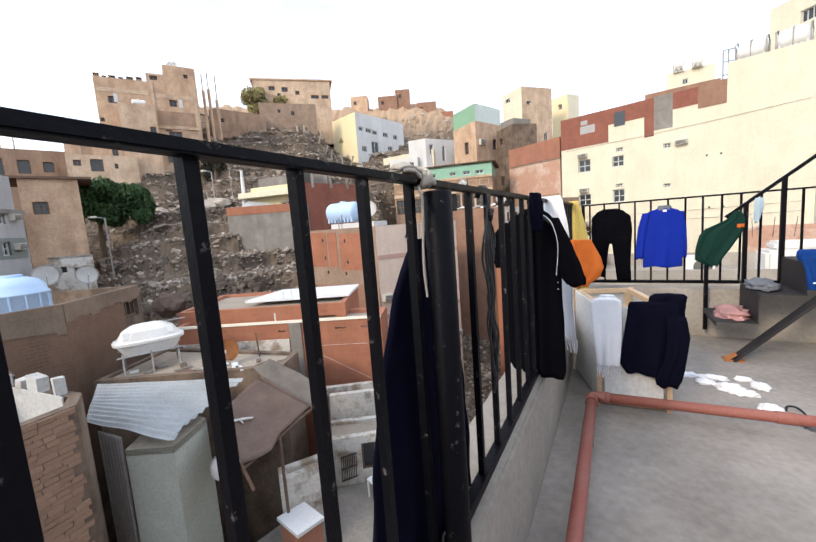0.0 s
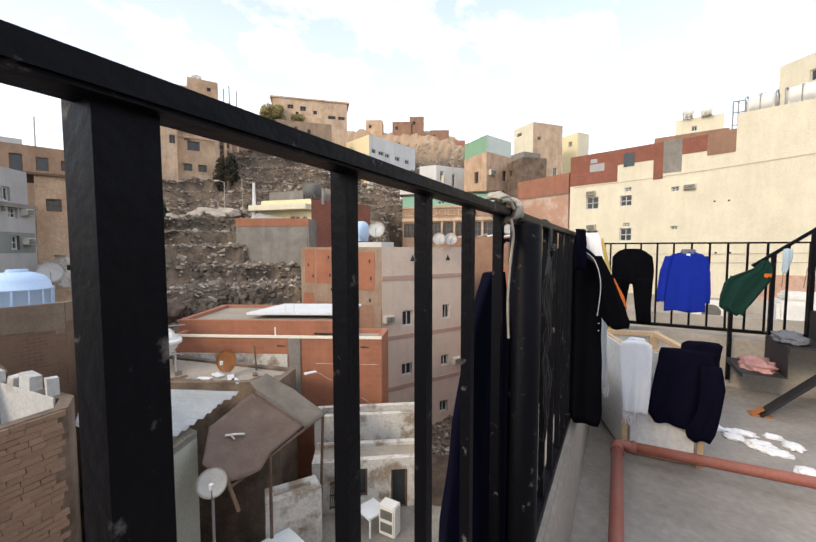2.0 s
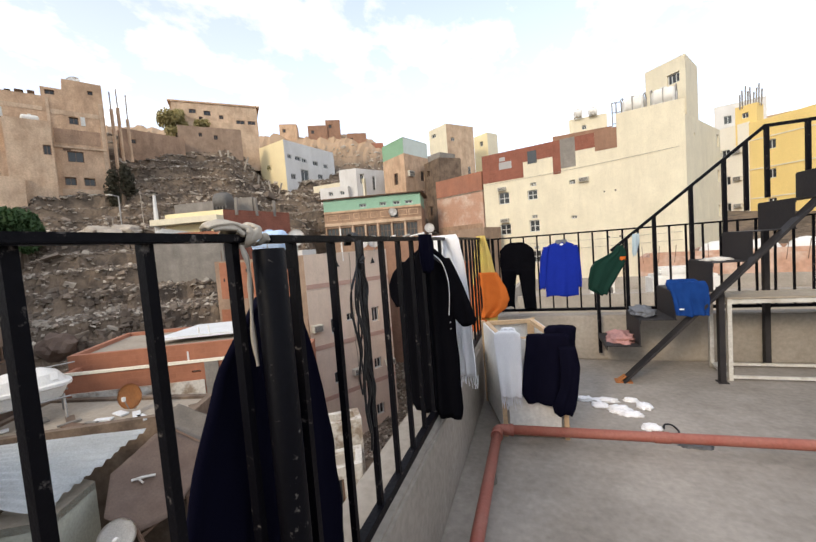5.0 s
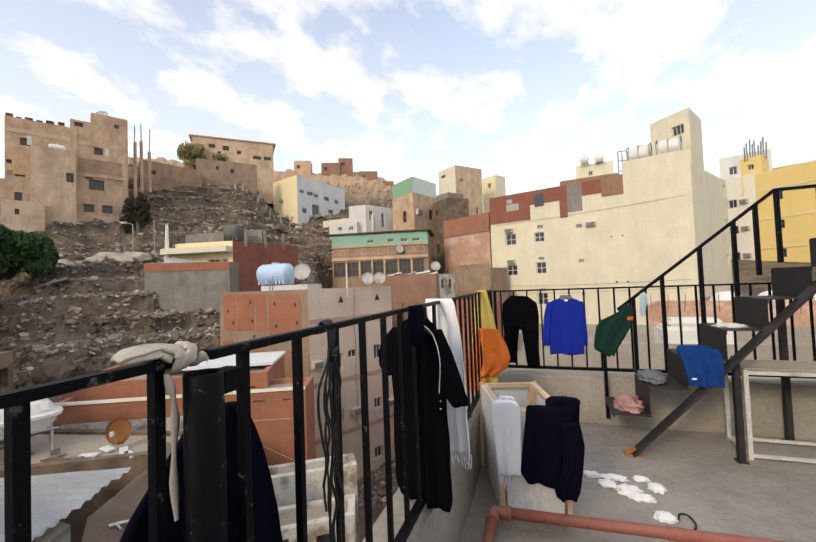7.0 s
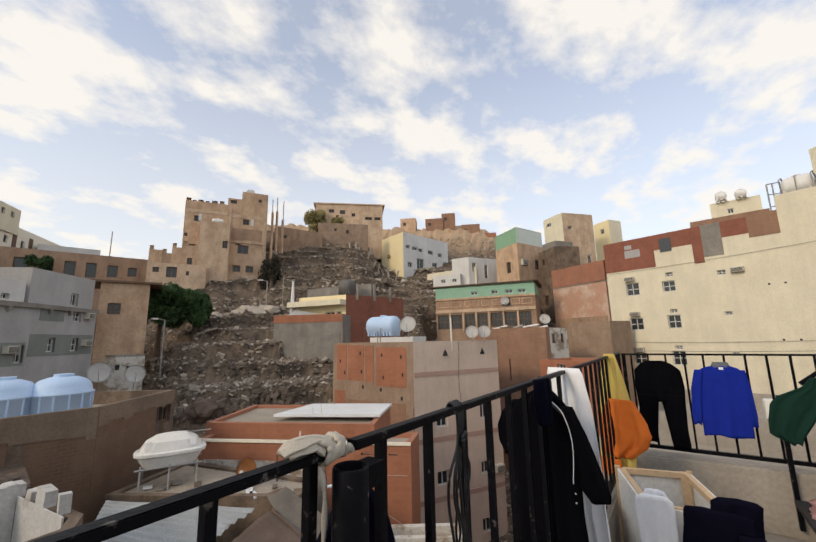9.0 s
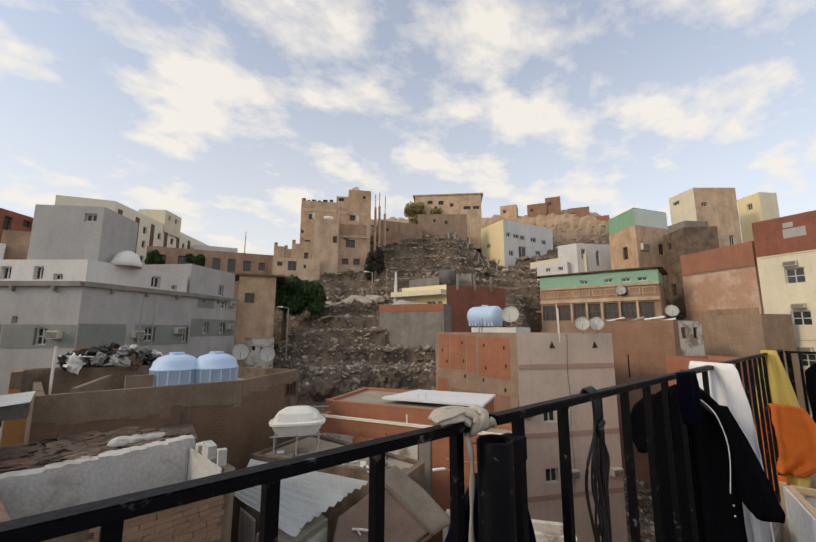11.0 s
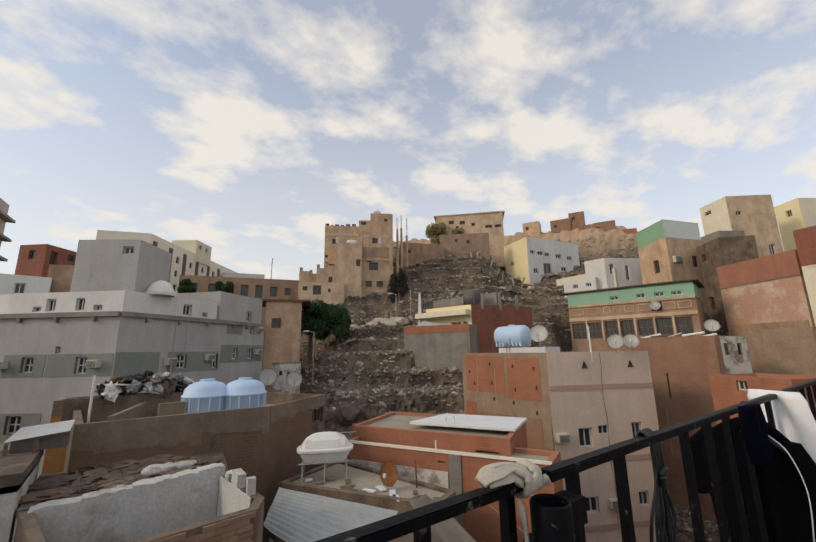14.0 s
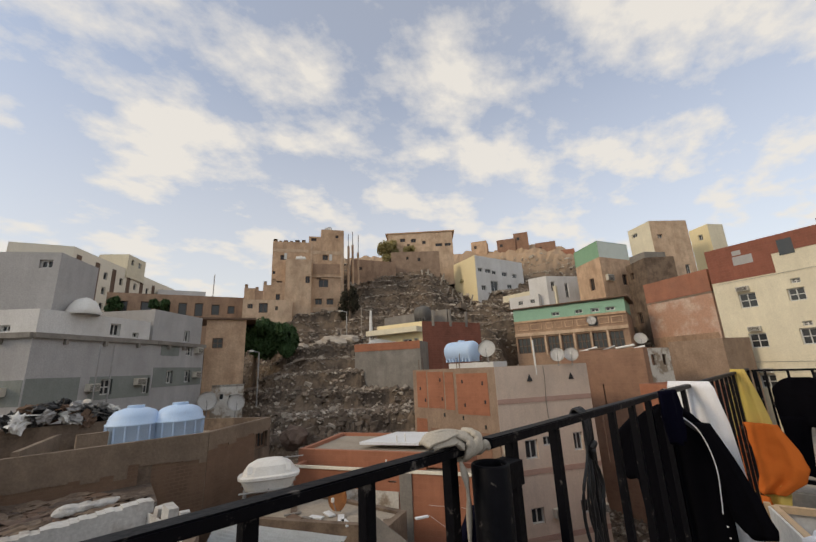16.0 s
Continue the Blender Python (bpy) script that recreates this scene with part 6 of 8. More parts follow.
for x, y in ((-6.25, 9.5), (-5.7, 9.35), (-5.55, 9.85), (-6.1, 10.05)):
    part("leg", bar(bmesh.new(), (x, y, -6.45), (x, y, -5.95), 0.04), SHEET_WHITE, yt)
cd = thing("condenser", (-5.3, 9.9, -6.45), "white outdoor condenser unit in the yard", "air conditioner", "condensers")
part("casing", box(bmesh.new(), (-5.6, 9.6, -6.45), (-5.1, 9.95, -5.6), bevel=0.03), TANK_WHITE, cd)
for z in (-5.85, -6.2):
    part("fan_guard", box(bmesh.new(), (-5.53, 9.585, z - 0.12), (-5.17, 9.6, z + 0.12)), AC_GRILLE, cd)
bc = thing("bench", (-7.0, 7.3, -5.9), "red sided low block with a white top", "bench")
part("base", prism(bmesh.new(), [(-7.3, 7.2), (-6.5, 7.0), (-6.3, 7.6), (-7.1, 7.8)], -6.45, -5.75), RED_PAINT, bc)
part("slab", prism(bmesh.new(), [(-7.35, 7.15), (-6.45, 6.95), (-6.25, 7.65), (-7.1, 7.85)], -5.75, -5.66), SHEET_WHITE, bc)

# ---- the stone house at the near corner ----
SA, SB = (-8.2, 1.0), (-8.62, 4.2)
st = house("stone_house", "roofless brown stone house with white plaster inside", [SA, SB, (-9.2, 4.5), (-11.6, 4.25), (-11.6, 0.3)], -11.2, -1.55, MUD, roof=MUD_DARK, para=2.4)
part("inner_plaster", box(bmesh.new(), (-11.79, 0.45, -3.9), (-11.37, 4.0, -1.53)), PLASTER_PALE, st, "flaking white plaster inside the ruin")
part("inner_plaster", bar(bmesh.new(), (-11.35, 4.02, -2.7), (-9.25, 4.22, -2.7), 0.03, 2.36), PLASTER_PALE, st, "flaking white plaster inside the ruin")
for x, y, w, h in ((-9.55, 4.3, 0.07, 0.36), (-10.4, 4.24, 0.28, 0.30), (-11.0, 4.2, 0.16, 0.16)):
    bm = box(bmesh.new(), (x - w, y - 0.1, -1.56), (x + w, y + 0.1, -1.55 + h))
    for v in bm.verts:
        v.co += Vector((0.04, 0.03, 0.06)) * noise.noise(v.co * 7)
    tagged(part("plaster_stub", bm, PLASTER_PALE), "white plaster stub on the ruined stone wall", "masonry", "plaster stubs")

# ---- railings ----
def railing(name, label, a, b, low, posts, top=TOP, foot=SILL, high=0.016):
    """A welded railing from a to b: top bar, bottom bar and square balusters at the given shares of metres from a."""
    a, b = Vector((*a, 0)), Vector((*b, 0))
    d = (b - a).normalized()
    r = thing(name, (a.x, a.y, foot), label, "railing", "roof railings")
    lift = Vector((0.009 if d.y > 0.5 else 0.0, 0, top - 0.004 - high / 2))
    bm = bar(bmesh.new(), a + lift, b + lift, 0.024, high)
    bmesh.ops.bevel(bm, geom=[e for e in bm.edges if e.calc_length() > 0.5], offset=0.002, segments=2, affect="EDGES")
    part("top_rail", bm, IRON, r)
    part("bottom_rail", bar(bmesh.new(), a + Vector((0, 0, low)), b + Vector((0, 0, low)), 0.03, 0.03), IRON, r)
    for k, (u, w) in enumerate(posts):
        p = a + d * u
        lean = random.uniform(-0.003, 0.003)
        base = foot if w > 0.035 else low - 0.01
        bm = bar(bmesh.new(), p + Vector((0, 0, base)), p + d * lean + Vector((0, 0, top - 0.006 - high / 2)), w, w, up=d)
        part("post" if w > 0.035 else "baluster", bm, IRON, r)
    return r


near = railing("railing", "black painted iron railing beside a thick post", (RX, -1.0), (RX, 2.07), 0.50,
               [(0.02, 0.045)] + [(0.13 + 0.145 * k, 0.015) for k in range(16)] + [(2.45, 0.025), (2.605, 0.015), (2.743, 0.015), (2.885, 0.015), (3.036, 0.016)], high=0.0135)
far = railing("railing", "black iron railing hung with washing along the parapet", (RX, 2.12), (RX, FY), 0.50,
              [(0.085 + 0.168 * k, 0.017) for k in range(22)] + [(3.745, 0.04)])
for r, ys in ((near, (-0.9, 0.3, 1.44, 2.03)), (far, (2.2, 3.3, 4.4, 5.6))):
    for y in ys:
        part("foot", bar(bmesh.new(), (RX, y, SILL - 0.01), (RX, y, 0.5), 0.022), IRON, r)
railing("railing", "black iron railing hung with shirts along the parapet", (RX + 0.03, FY), (5.7, FY), 0.515,
        [(0.08 + 0.137 * k, 0.016) for k in range(40)] + [(0.02, 0.03)], top=1.335)

# thick round post with an open end and a bracket
post = thing("pipe_post", (-0.262, 2.085, SILL), "thick black steel pipe post with an open top", "post")
bm = bmesh.new()
R0, R1, ZT = 0.0285, 0.0245, 1.317
rings = []
for rad, z in ((R0, 0.0), (R0, ZT - 0.003), (R0 - 0.002, ZT), (R1 + 0.001, ZT), (R1, ZT - 0.004), (R1, ZT - 0.35)):
    rings.append([bm.verts.new((-0.262 + rad * math.cos(k * math.tau / 28), 2.085 + rad * math.sin(k * math.tau / 28), z)) for k in range(28)])
for q, w in zip(rings, rings[1:]):
    for k in range(28):
        bm.faces.new((q[k], q[(k + 1) % 28], w[(k + 1) % 28], w[k]))
bm.faces.new(rings[-1])
part("pipe", bm, IRON, post, smooth=True)
bm = bmesh.new()
for lo, hi in (((-0.282, 2.111, 1.277), (-0.278, 2.15, 1.312)), ((-0.250, 2.111, 1.277), (-0.246, 2.15, 1.312)), ((-0.278, 2.111, 1.277), (-0.250, 2.15, 1.281)), ((-0.278, 2.111, 1.308), (-0.250, 2.15, 1.312))):
    box(bm, lo, hi)
part("bracket", bm, IRON, post, "short open square tube bracket")


def strand(points, r, seg=8, squash=1.0):
    """A smooth strand through points."""
    pts = [Vector(p) for p in points]
    out = []
    for i in range(len(pts) - 1):
        p0, p1, p2, p3 = pts[max(i - 1, 0)], pts[i], pts[i + 1], pts[min(i + 2, len(pts) - 1)]
        for k in range(6):
            t = k / 6
            out.append(0.5 * (2 * p1 + (p2 - p0) * t + (2 * p0 - 5 * p1 + 4 * p2 - p3) * t * t + (3 * p1 - p0 - 3 * p2 + p3) * t ** 3))
    out.append(pts[-1])
    return out


knot = thing("cloth_tie", (RX, 2.02, TOP), "cream twisted cloth strip knotted round the rail", "cloth tie")
KX, KZ = -0.291, 1.339


def ribbon(points, w, t, seg=12):
    """A flat strip of folded cloth through points, lying against the rail."""
    pts = strand(points, w)
    bm, rings = bmesh.new(), []
    for i, p in enumerate(pts):
        d = (pts[min(i + 1, len(pts) - 1)] - pts[max(i - 1, 0)]).normalized()
        o = p - Vector((KX, p.y, KZ))
        o = (o - d * o.dot(d)).normalized()
        side = d.cross(o)
        k = 1 + 0.16 * math.sin(i * 0.55 + w * 900)
        rings.append([bm.verts.new(p + side * w * k * math.cos(a * math.tau / seg) + o * t * (math.sin(a * math.tau / seg) + 0.35 * math.cos(3 * a * math.tau / seg))) for a in range(seg)])
    for q, r in zip(rings, rings[1:]):
        for k in range(seg):
            bm.faces.new((q[k], q[(k + 1) % seg], r[(k + 1) % seg], r[k]))
    bm.faces.new(rings[0][::-1]), bm.faces.new(rings[-1])
    bmesh.ops.recalc_face_normals(bm, faces=bm.faces)
    return bm


def wrap(y0, y1, turn0, turns, reach, w, n=16):
    """A cloth strip wound round the rail."""
    pts = []
    for i in range(n + 1):
        t = i / n
        a = turn0 + turns * math.tau * t
        k = reach * (1 + 0.18 * math.sin(7 * t + turn0))
        pts.append((KX + (0.015 + k) * math.cos(a), y0 + (y1 - y0) * t + 0.004 * math.sin(3 * a), KZ + 0.003 + (0.011 + k) * math.sin(a)))
    part("strand", ribbon(pts, w, 0.0035), ROPE_CREAM, knot, smooth=True)


wrap(2.03, 2.07, 0.2, 1.15, 0.002, 0.0105)
wrap(2.078, 2.03, 2.2, 1.2, 0.007, 0.0095)
wrap(2.04, 2.092, 3.4, 1.0, 0.008, 0.009)
wrap(2.06, 2.1, 1.2, 0.8, 0.003, 0.009)
for k, (dx, dz, w) in enumerate(((0.006, 0.010, 0.011), (-0.008, 0.012, 0.010), (0.012, 0.004, 0.0085))):
    pts = [(KX + dx * 0.5, 1.975 + 0.006 * k, KZ + 0.012 + dz * 0.4), (KX + dx, 1.995, KZ + 0.012 + dz), (KX + dx * 0.9, 2.02, KZ + 0.012 + dz * 1.15), (KX + dx * 0.4, 2.045, KZ + 0.012 + dz * 0.9), (KX + dx * 0.2 + 0.008, 2.066, KZ + 0.01 + dz * 0.4)]
    part("fold", ribbon(pts, w, 0.0042), ROPE_CREAM, knot, smooth=True)
bm = bmesh.new()
tail = strand([(RX + 0.021, 2.035, 1.325), (RX + 0.024, 2.042, 1.295), (RX + 0.018, 2.05, 1.25), (RX + 0.014, 2.05, 1.18), (RX + 0.016, 2.052, 1.11)], 0.01)
prev = None
for i, p in enumerate(tail):
    w = 0.004 + 0.004 * math.sin(i * 0.4) ** 2
    cur = [bm.verts.new(p + Vector(o)) for o in ((0.002, -w, 0), (0.0035, 0, 0), (0.002, w, 0), (-0.0015, 0, 0))]
    if prev:
        for k in range(4):
            bm.faces.new((prev[k], prev[(k + 1) % 4], cur[(k + 1) % 4], cur[k]))
    prev = cur
part("tail", bm, ROPE_CREAM, knot, smooth=True)

cable = thing("cable_bundle", (RX, 2.49, TOP), "black cables knotted to the rail and hanging down", "cable")
for k, (dy, zl) in enumerate(((-0.03, 0.86), (-0.016, 0.72), (-0.004, 0.68), (0.012, 0.80), (-0.042, 0.95), (0.02, 0.76), (-0.024, 0.78))):
    r = 0.0028 + 0.0006 * (k % 3)
    pts = [(RX - 0.016, 2.50 + dy * 0.5, 1.32), (RX, 2.50 + dy * 0.5, 1.352), (RX + 0.018, 2.50 + dy * 0.5, 1.33), (RX + 0.02, 2.49 + dy * 0.4, 1.26)]
    z = 1.2
    while z > zl:
        pts.append((RX + 0.018 + random.uniform(-0.006, 0.008), 2.488 + dy * 1.2 + random.uniform(-0.008, 0.008), z))
        z -= 0.06
    part("cable", tube(bmesh.new(), strand(pts, r), r, 7), CABLE, cable, smooth=True)
bm = tube(bmesh.new(), strand([(RX + 0.024, 2.485, 1.27), (RX + 0.028, 2.5, 1.28), (RX + 0.016, 2.512, 1.265), (RX + 0.024, 2.49, 1.252), (RX + 0.03, 2.482, 1.27)], 0.01), 0.007, 8)
part("cable_knot", bm, CABLE, cable, smooth=True)


# ---- washing ----
def sheet(rows, at, u, thick=0.012, amp=0.012, folds=4, nu=22, nv=30, hem=0.006, seed=0, close=True):
    """A hanging cloth with two faces, from rows (z, left, right) along the direction u; folds run down it."""
    rnd = random.Random(seed)
    u = Vector((*u, 0)).normalized()
    n = Vector((u.y, -u.x, 0))
    zs = [r[0] for r in rows][::-1]
    ls, rs = [r[1] for r in rows][::-1], [r[2] for r in rows][::-1]
    ph = [rnd.uniform(0, 6.28) for _ in range(4)]
    bm = bmesh.new()
    grid = []
    z_hi, z_lo = rows[0][0], rows[-1][0]
    for j in range(nv + 1):
        v = j / nv
        z = z_hi + (z_lo - z_hi) * v
        l, r = float(np.interp(z, zs, ls)), float(np.interp(z, zs, rs))
        front, back = [], []
        for i in range(nu + 1):
            s = i / nu
            grow = 0.3 + 0.9 * v
            f = amp * grow * (math.sin(s * folds * 6.28 + ph[0] + 1.1 * math.sin(v * 3 + ph[1])) + 0.5 * math.sin(s * folds * 11 + ph[2] + 2 * v))
            f += 0.5 * amp * noise.noise(Vector((s * 5, v * 7, seed)))
            edge = math.sin(math.pi * min(1, max(0, s))) ** 0.5
            zz = z + (hem * math.sin(s * 9 + ph[3]) if j == nv else 0)
            wob = 0.35 * amp * noise.noise(Vector((v * 6, seed * 3.1, 0 if s < 0.5 else 4)))
            p = Vector((*at, 0)) + u * (l + (r - l) * s + wob) + Vector((0, 0, zz))
            front.append(bm.verts.new(p + n * (f + thick * (0.15 + edge) / 2)))
            back.append(bm.verts.new(p + n * (f - thick * (0.15 + edge) / 2)))
        grid.append((front, back))
    for (f0, b0), (f1, b1) in zip(grid, grid[1:]):
        for i in range(nu):
            bm.faces.new((f0[i], f1[i], f1[i + 1], f0[i + 1]))
            bm.faces.new((b0[i], b0[i + 1], b1[i + 1], b1[i]))
        bm.faces.new((f0[0], b0[0], b1[0], f1[0]))
        bm.faces.new((f0[nu], f1[nu], b1[nu], b0[nu]))
    for f, b in (grid[0], grid[-1]):
        for i in range(nu):
            bm.faces.new((f[i], f[i + 1], b[i + 1], b[i]))
    bmesh.ops.recalc_face_normals(bm, faces=bm.faces)
    return bm


def fringe(parent, mat, rows, at, u, length, count, seed=1):
    rnd = random.Random(seed)
    z, l, r = rows
    u = Vector((*u, 0)).normalized()
    bm = bmesh.new()
    for k in range(count):
        p = Vector((*at, 0)) + u * (l + (r - l) * k / (count - 1)) + Vector((0, 0, z))
        e = p + Vector((rnd.uniform(-0.008, 0.008), rnd.uniform(-0.008, 0.008), -length * rnd.uniform(0.5, 1.0)))
        tube(bm, (p + Vector((0, 0, 0.01)), (p + e) / 2 + u * rnd.uniform(-0.004, 0.004), e), 0.0028, 5)
    part("fringe", bm, mat, parent)


ABAYA_U = (0.93, -0.37)
g = thing("robe", (-0.24, 3.25, 0.48), "long black robe with white piping on a hanger over the rail", "robe", "washing")
part("body", sheet([(1.29, -0.1, -0.03), (1.25, -0.18, 0.04), (1.17, -0.24, 0.075), (1.08, -0.24, 0.075), (0.9, -0.23, 0.075), (0.66, -0.23, 0.085), (0.52, -0.23, 0.09), (0.48, -0.2, 0.08)],
                   (-0.24, 3.25), ABAYA_U, 0.05, 0.012, 3, seed=3), CLOTH_BLACK, g, smooth=True)
part("sleeve", sheet([(1.24, 0.0, 0.05), (1.15, 0.03, 0.10), (1.06, 0.045, 0.14), (0.97, 0.06, 0.175), (0.94, 0.085, 0.17)], (-0.225, 3.22), ABAYA_U, 0.045, 0.008, 1.5, 10, 20, seed=5), CLOTH_BLACK, g, smooth=True)
part("sleeve", sheet([(1.23, -0.22, -0.14), (1.17, -0.29, -0.17), (1.11, -0.32, -0.19), (1.05, -0.31, -0.2), (1.0, -0.27, -0.2)], (-0.26, 3.29), ABAYA_U, 0.045, 0.008, 1.5, 10, 20, seed=6), CLOTH_BLACK, g, smooth=True)
part("piping", tube(bmesh.new(), strand([(-0.245, 3.185, 1.262), (-0.20, 3.165, 1.22), (-0.175, 3.16, 1.12), (-0.185, 3.165, 0.985)], 0.004), 0.0015, 6), CLOTH_WHITE, g, "white corded piping")
bm = tube(bmesh.new(), strand([(-0.33, 3.27, 1.245), (-0.27, 3.2, 1.262), (-0.2, 3.18, 1.215)], 0.005), 0.006, 8)
tube(bm, strand([(-0.27, 3.2, 1.262), (-0.275, 3.22, 1.30), (-0.30, 3.25, 1.345), (-0.32, 3.26, 1.32)], 0.004), 0.003, 6)
part("hanger", bm, CABLE, g, "black plastic hanger")
for k in range(2):
    bm = bmesh.new()
    bmesh.ops.create_uvsphere(bm, u_segments=8, v_segments=6, radius=0.0026)
    bmesh.ops.translate(bm, vec=(-0.178, 3.155, 0.955 - 0.03 * k), verts=bm.verts)
    part("button", bm, CLOTH_WHITE, g)

g = thing("scarf", (-0.28, 3.08, 1.1), "navy cotton scarf folded over the rail", "scarf", "washing")
part("cloth", sheet([(1.352, 0.0, 0.12), (1.28, -0.01, 0.13), (1.19, 0.03, 0.10)], (-0.262, 3.04), (0.15, 0.98), 0.02, 0.008, 2, 10, 14, seed=12), CLOTH_NAVY, g, smooth=True)

g = thing("towel", (-0.25, 3.6, 0.5), "white cotton towel with a fringe over the rail", "towel", "washing")
part("cloth", sheet([(1.355, -0.13, 0.04), (1.33, -0.14, 0.055), (1.2, -0.11, 0.08), (1.02, -0.08, 0.10), (0.56, -0.03, 0.12)], (-0.25, 3.6), ABAYA_U, 0.02, 0.012, 3, seed=21), CLOTH_WHITE, g, smooth=True)
fringe(g, CLOTH_WHITE, (0.56, -0.03, 0.12), (-0.25, 3.6), ABAYA_U, 0.07, 16)

g = thing("printed_cloth", (-0.22, 5.05, 0.35), "yellow and orange printed cloth over the railing corner", "cloth", "washing")
part("cloth", sheet([(1.36, -0.12, -0.04), (1.2, -0.16, 0.0), (1.07, -0.18, 0.03), (0.8, -0.21, 0.07), (0.51, -0.24, 0.03), (0.36, -0.25, -0.06)], (-0.2, 5.05), ABAYA_U, 0.015, 0.015, 2.5, seed=31), CLOTH_YELLOW, g, smooth=True)
part("band", sheet([(1.02, -0.14, 0.05), (0.86, -0.21, 0.13), (0.78, -0.23, 0.15), (0.70, -0.23, 0.12), (0.6, -0.24, 0.0)], (-0.185, 5.01), ABAYA_U, 0.015, 0.014, 2.5, seed=32), CLOTH_ORANGE, g, "orange printed band", smooth=True)
part("hem", sheet([(0.58, -0.25, -0.08), (0.45, -0.26, -0.06), (0.33, -0.25, -0.12)], (-0.185, 5.01), ABAYA_U, 0.015, 0.012, 2, seed=33), CLOTH_ORANGE, g, "orange printed hem", smooth=True)

g = thing("trousers", (0.04, FY - 0.07, 0.53), "black trousers hung from the far railing", "trousers", "washing")
part("waist", sheet([(1.27, -0.06, 0.06), (1.25, -0.11, 0.11), (1.19, -0.17, 0.18), (1.05, -0.175, 0.195), (0.96, -0.17, 0.19), (0.92, -0.165, 0.18)], (0, FY - 0.07), (1, 0), 0.03, 0.01, 2, seed=41), CLOTH_BLACK, g, smooth=True)
part("leg", sheet([(0.98, -0.17, 0.01), (0.88, -0.165, -0.015), (0.7, -0.175, -0.035), (0.57, -0.185, -0.055)], (0, FY - 0.075), (1, 0), 0.03, 0.008, 1, 10, 20, seed=42), CLOTH_BLACK, g, smooth=True)
part("leg", sheet([(0.98, 0.0, 0.19), (0.88, 0.02, 0.185), (0.7, 0.04, 0.18), (0.535, 0.06, 0.185)], (0, FY - 0.075), (1, 0), 0.03, 0.008, 1, 10, 20, seed=43), CLOTH_BLACK, g, smooth=True)

g = thing("shirt", (0.48, FY - 0.07, 0.66), "long-sleeved royal blue shirt hung from the far railing", "shirt", "washing")
part("body", sheet([(1.235, 0.40, 0.52), (1.215, 0.335, 0.575), (1.17, 0.285, 0.605), (1.0, 0.28, 0.615), (0.67, 0.285, 0.605)], (0, FY - 0.07), (1, 0), 0.03, 0.008, 2, seed=51), CLOTH_BLUE, g, smooth=True)
part("sleeve", sheet([(1.20, 0.28, 0.34), (1.05, 0.24, 0.315), (0.85, 0.222, 0.295), (0.755, 0.222, 0.28)], (0, FY - 0.085), (1, 0), 0.03, 0.006, 1.5, 10, 18, seed=52), CLOTH_BLUE, g, smooth=True)
part("sleeve", sheet([(1.20, 0.56, 0.615), (1.05, 0.58, 0.635), (0.85, 0.59, 0.645), (0.76, 0.60, 0.64)], (0, FY - 0.06), (1, 0), 0.03, 0.006, 1.5, 10, 18, seed=53), CLOTH_BLUE, g, smooth=True)
part("collar", sheet([(1.265, 0.41, 0.51), (1.225, 0.395, 0.525)], (0, FY - 0.075), (1, 0), 0.02, 0.004, 1, 10, 4, seed=54), CLOTH_GREY, g, "grey collar")
part("tag", box(bmesh.new(), (0.445, FY - 0.098, 1.205), (0.475, FY - 0.094, 1.225)), CLOTH_WHITE, g, "white woven tag")

g = thing("t_shirt", (0.9, 5.68, 0.7), "dark green shirt slung over the stair handrail", "shirt", "washing")
part("body", sheet([(1.17, 0.955, 1.0), (1.10, 0.90, 1.03), (1.03, 0.76, 1.025), (0.97, 0.71, 1.0), (0.85, 0.685, 0.935), (0.75, 0.68, 0.875), (0.69, 0.78, 0.85)], (0, 5.66), (1, 0), 0.03, 0.01, 2, seed=61), CLOTH_GREEN, g, smooth=True)
part("patch", sheet([(1.06, 0.97, 1.02), (1.03, 0.965, 1.015)], (0, 5.635), (1, 0), 0.01, 0.003, 1, 6, 4, seed=62), CLOTH_ORANGE, g, "orange patch")

g = thing("rag", (1.11, 5.64, 1.06), "pale blue rag hung on the stair handrail", "rag", "washing")
part("cloth", sheet([(1.27, 1.085, 1.14), (1.2, 1.08, 1.145), (1.1, 1.075, 1.125), (1.06, 1.085, 1.11)], (0, 5.645), (1, 0), 0.012, 0.006, 1.5, 10, 12, seed=65), cloth("pale blue cloth", (0.42, 0.52, 0.58)), g, smooth=True)

g = thing("robe", (-0.345, 2.2, 0.47), "dark navy robe hanging outside the railing by the post", "robe", "washing")
part("body", sheet([(1.22, 2.15, 2.24), (1.17, 2.09, 2.28), (1.1, 2.02, 2.31), (0.95, 1.95, 2.35), (0.8, 1.9, 2.37), (0.47, 1.86, 2.38)], (-0.352, 0), (0, 1), 0.03, 0.009, 4, 30, 34, seed=71), CLOTH_NAVY, g, smooth=True)
part("loop", tube(bmesh.new(), strand([(-0.35, 2.19, 1.2), (-0.33, 2.16, 1.27), (-0.31, 2.13, 1.29), (-0.28, 2.1, 1.28)], 0.005), 0.004, 6), CLOTH_NAVY, g)


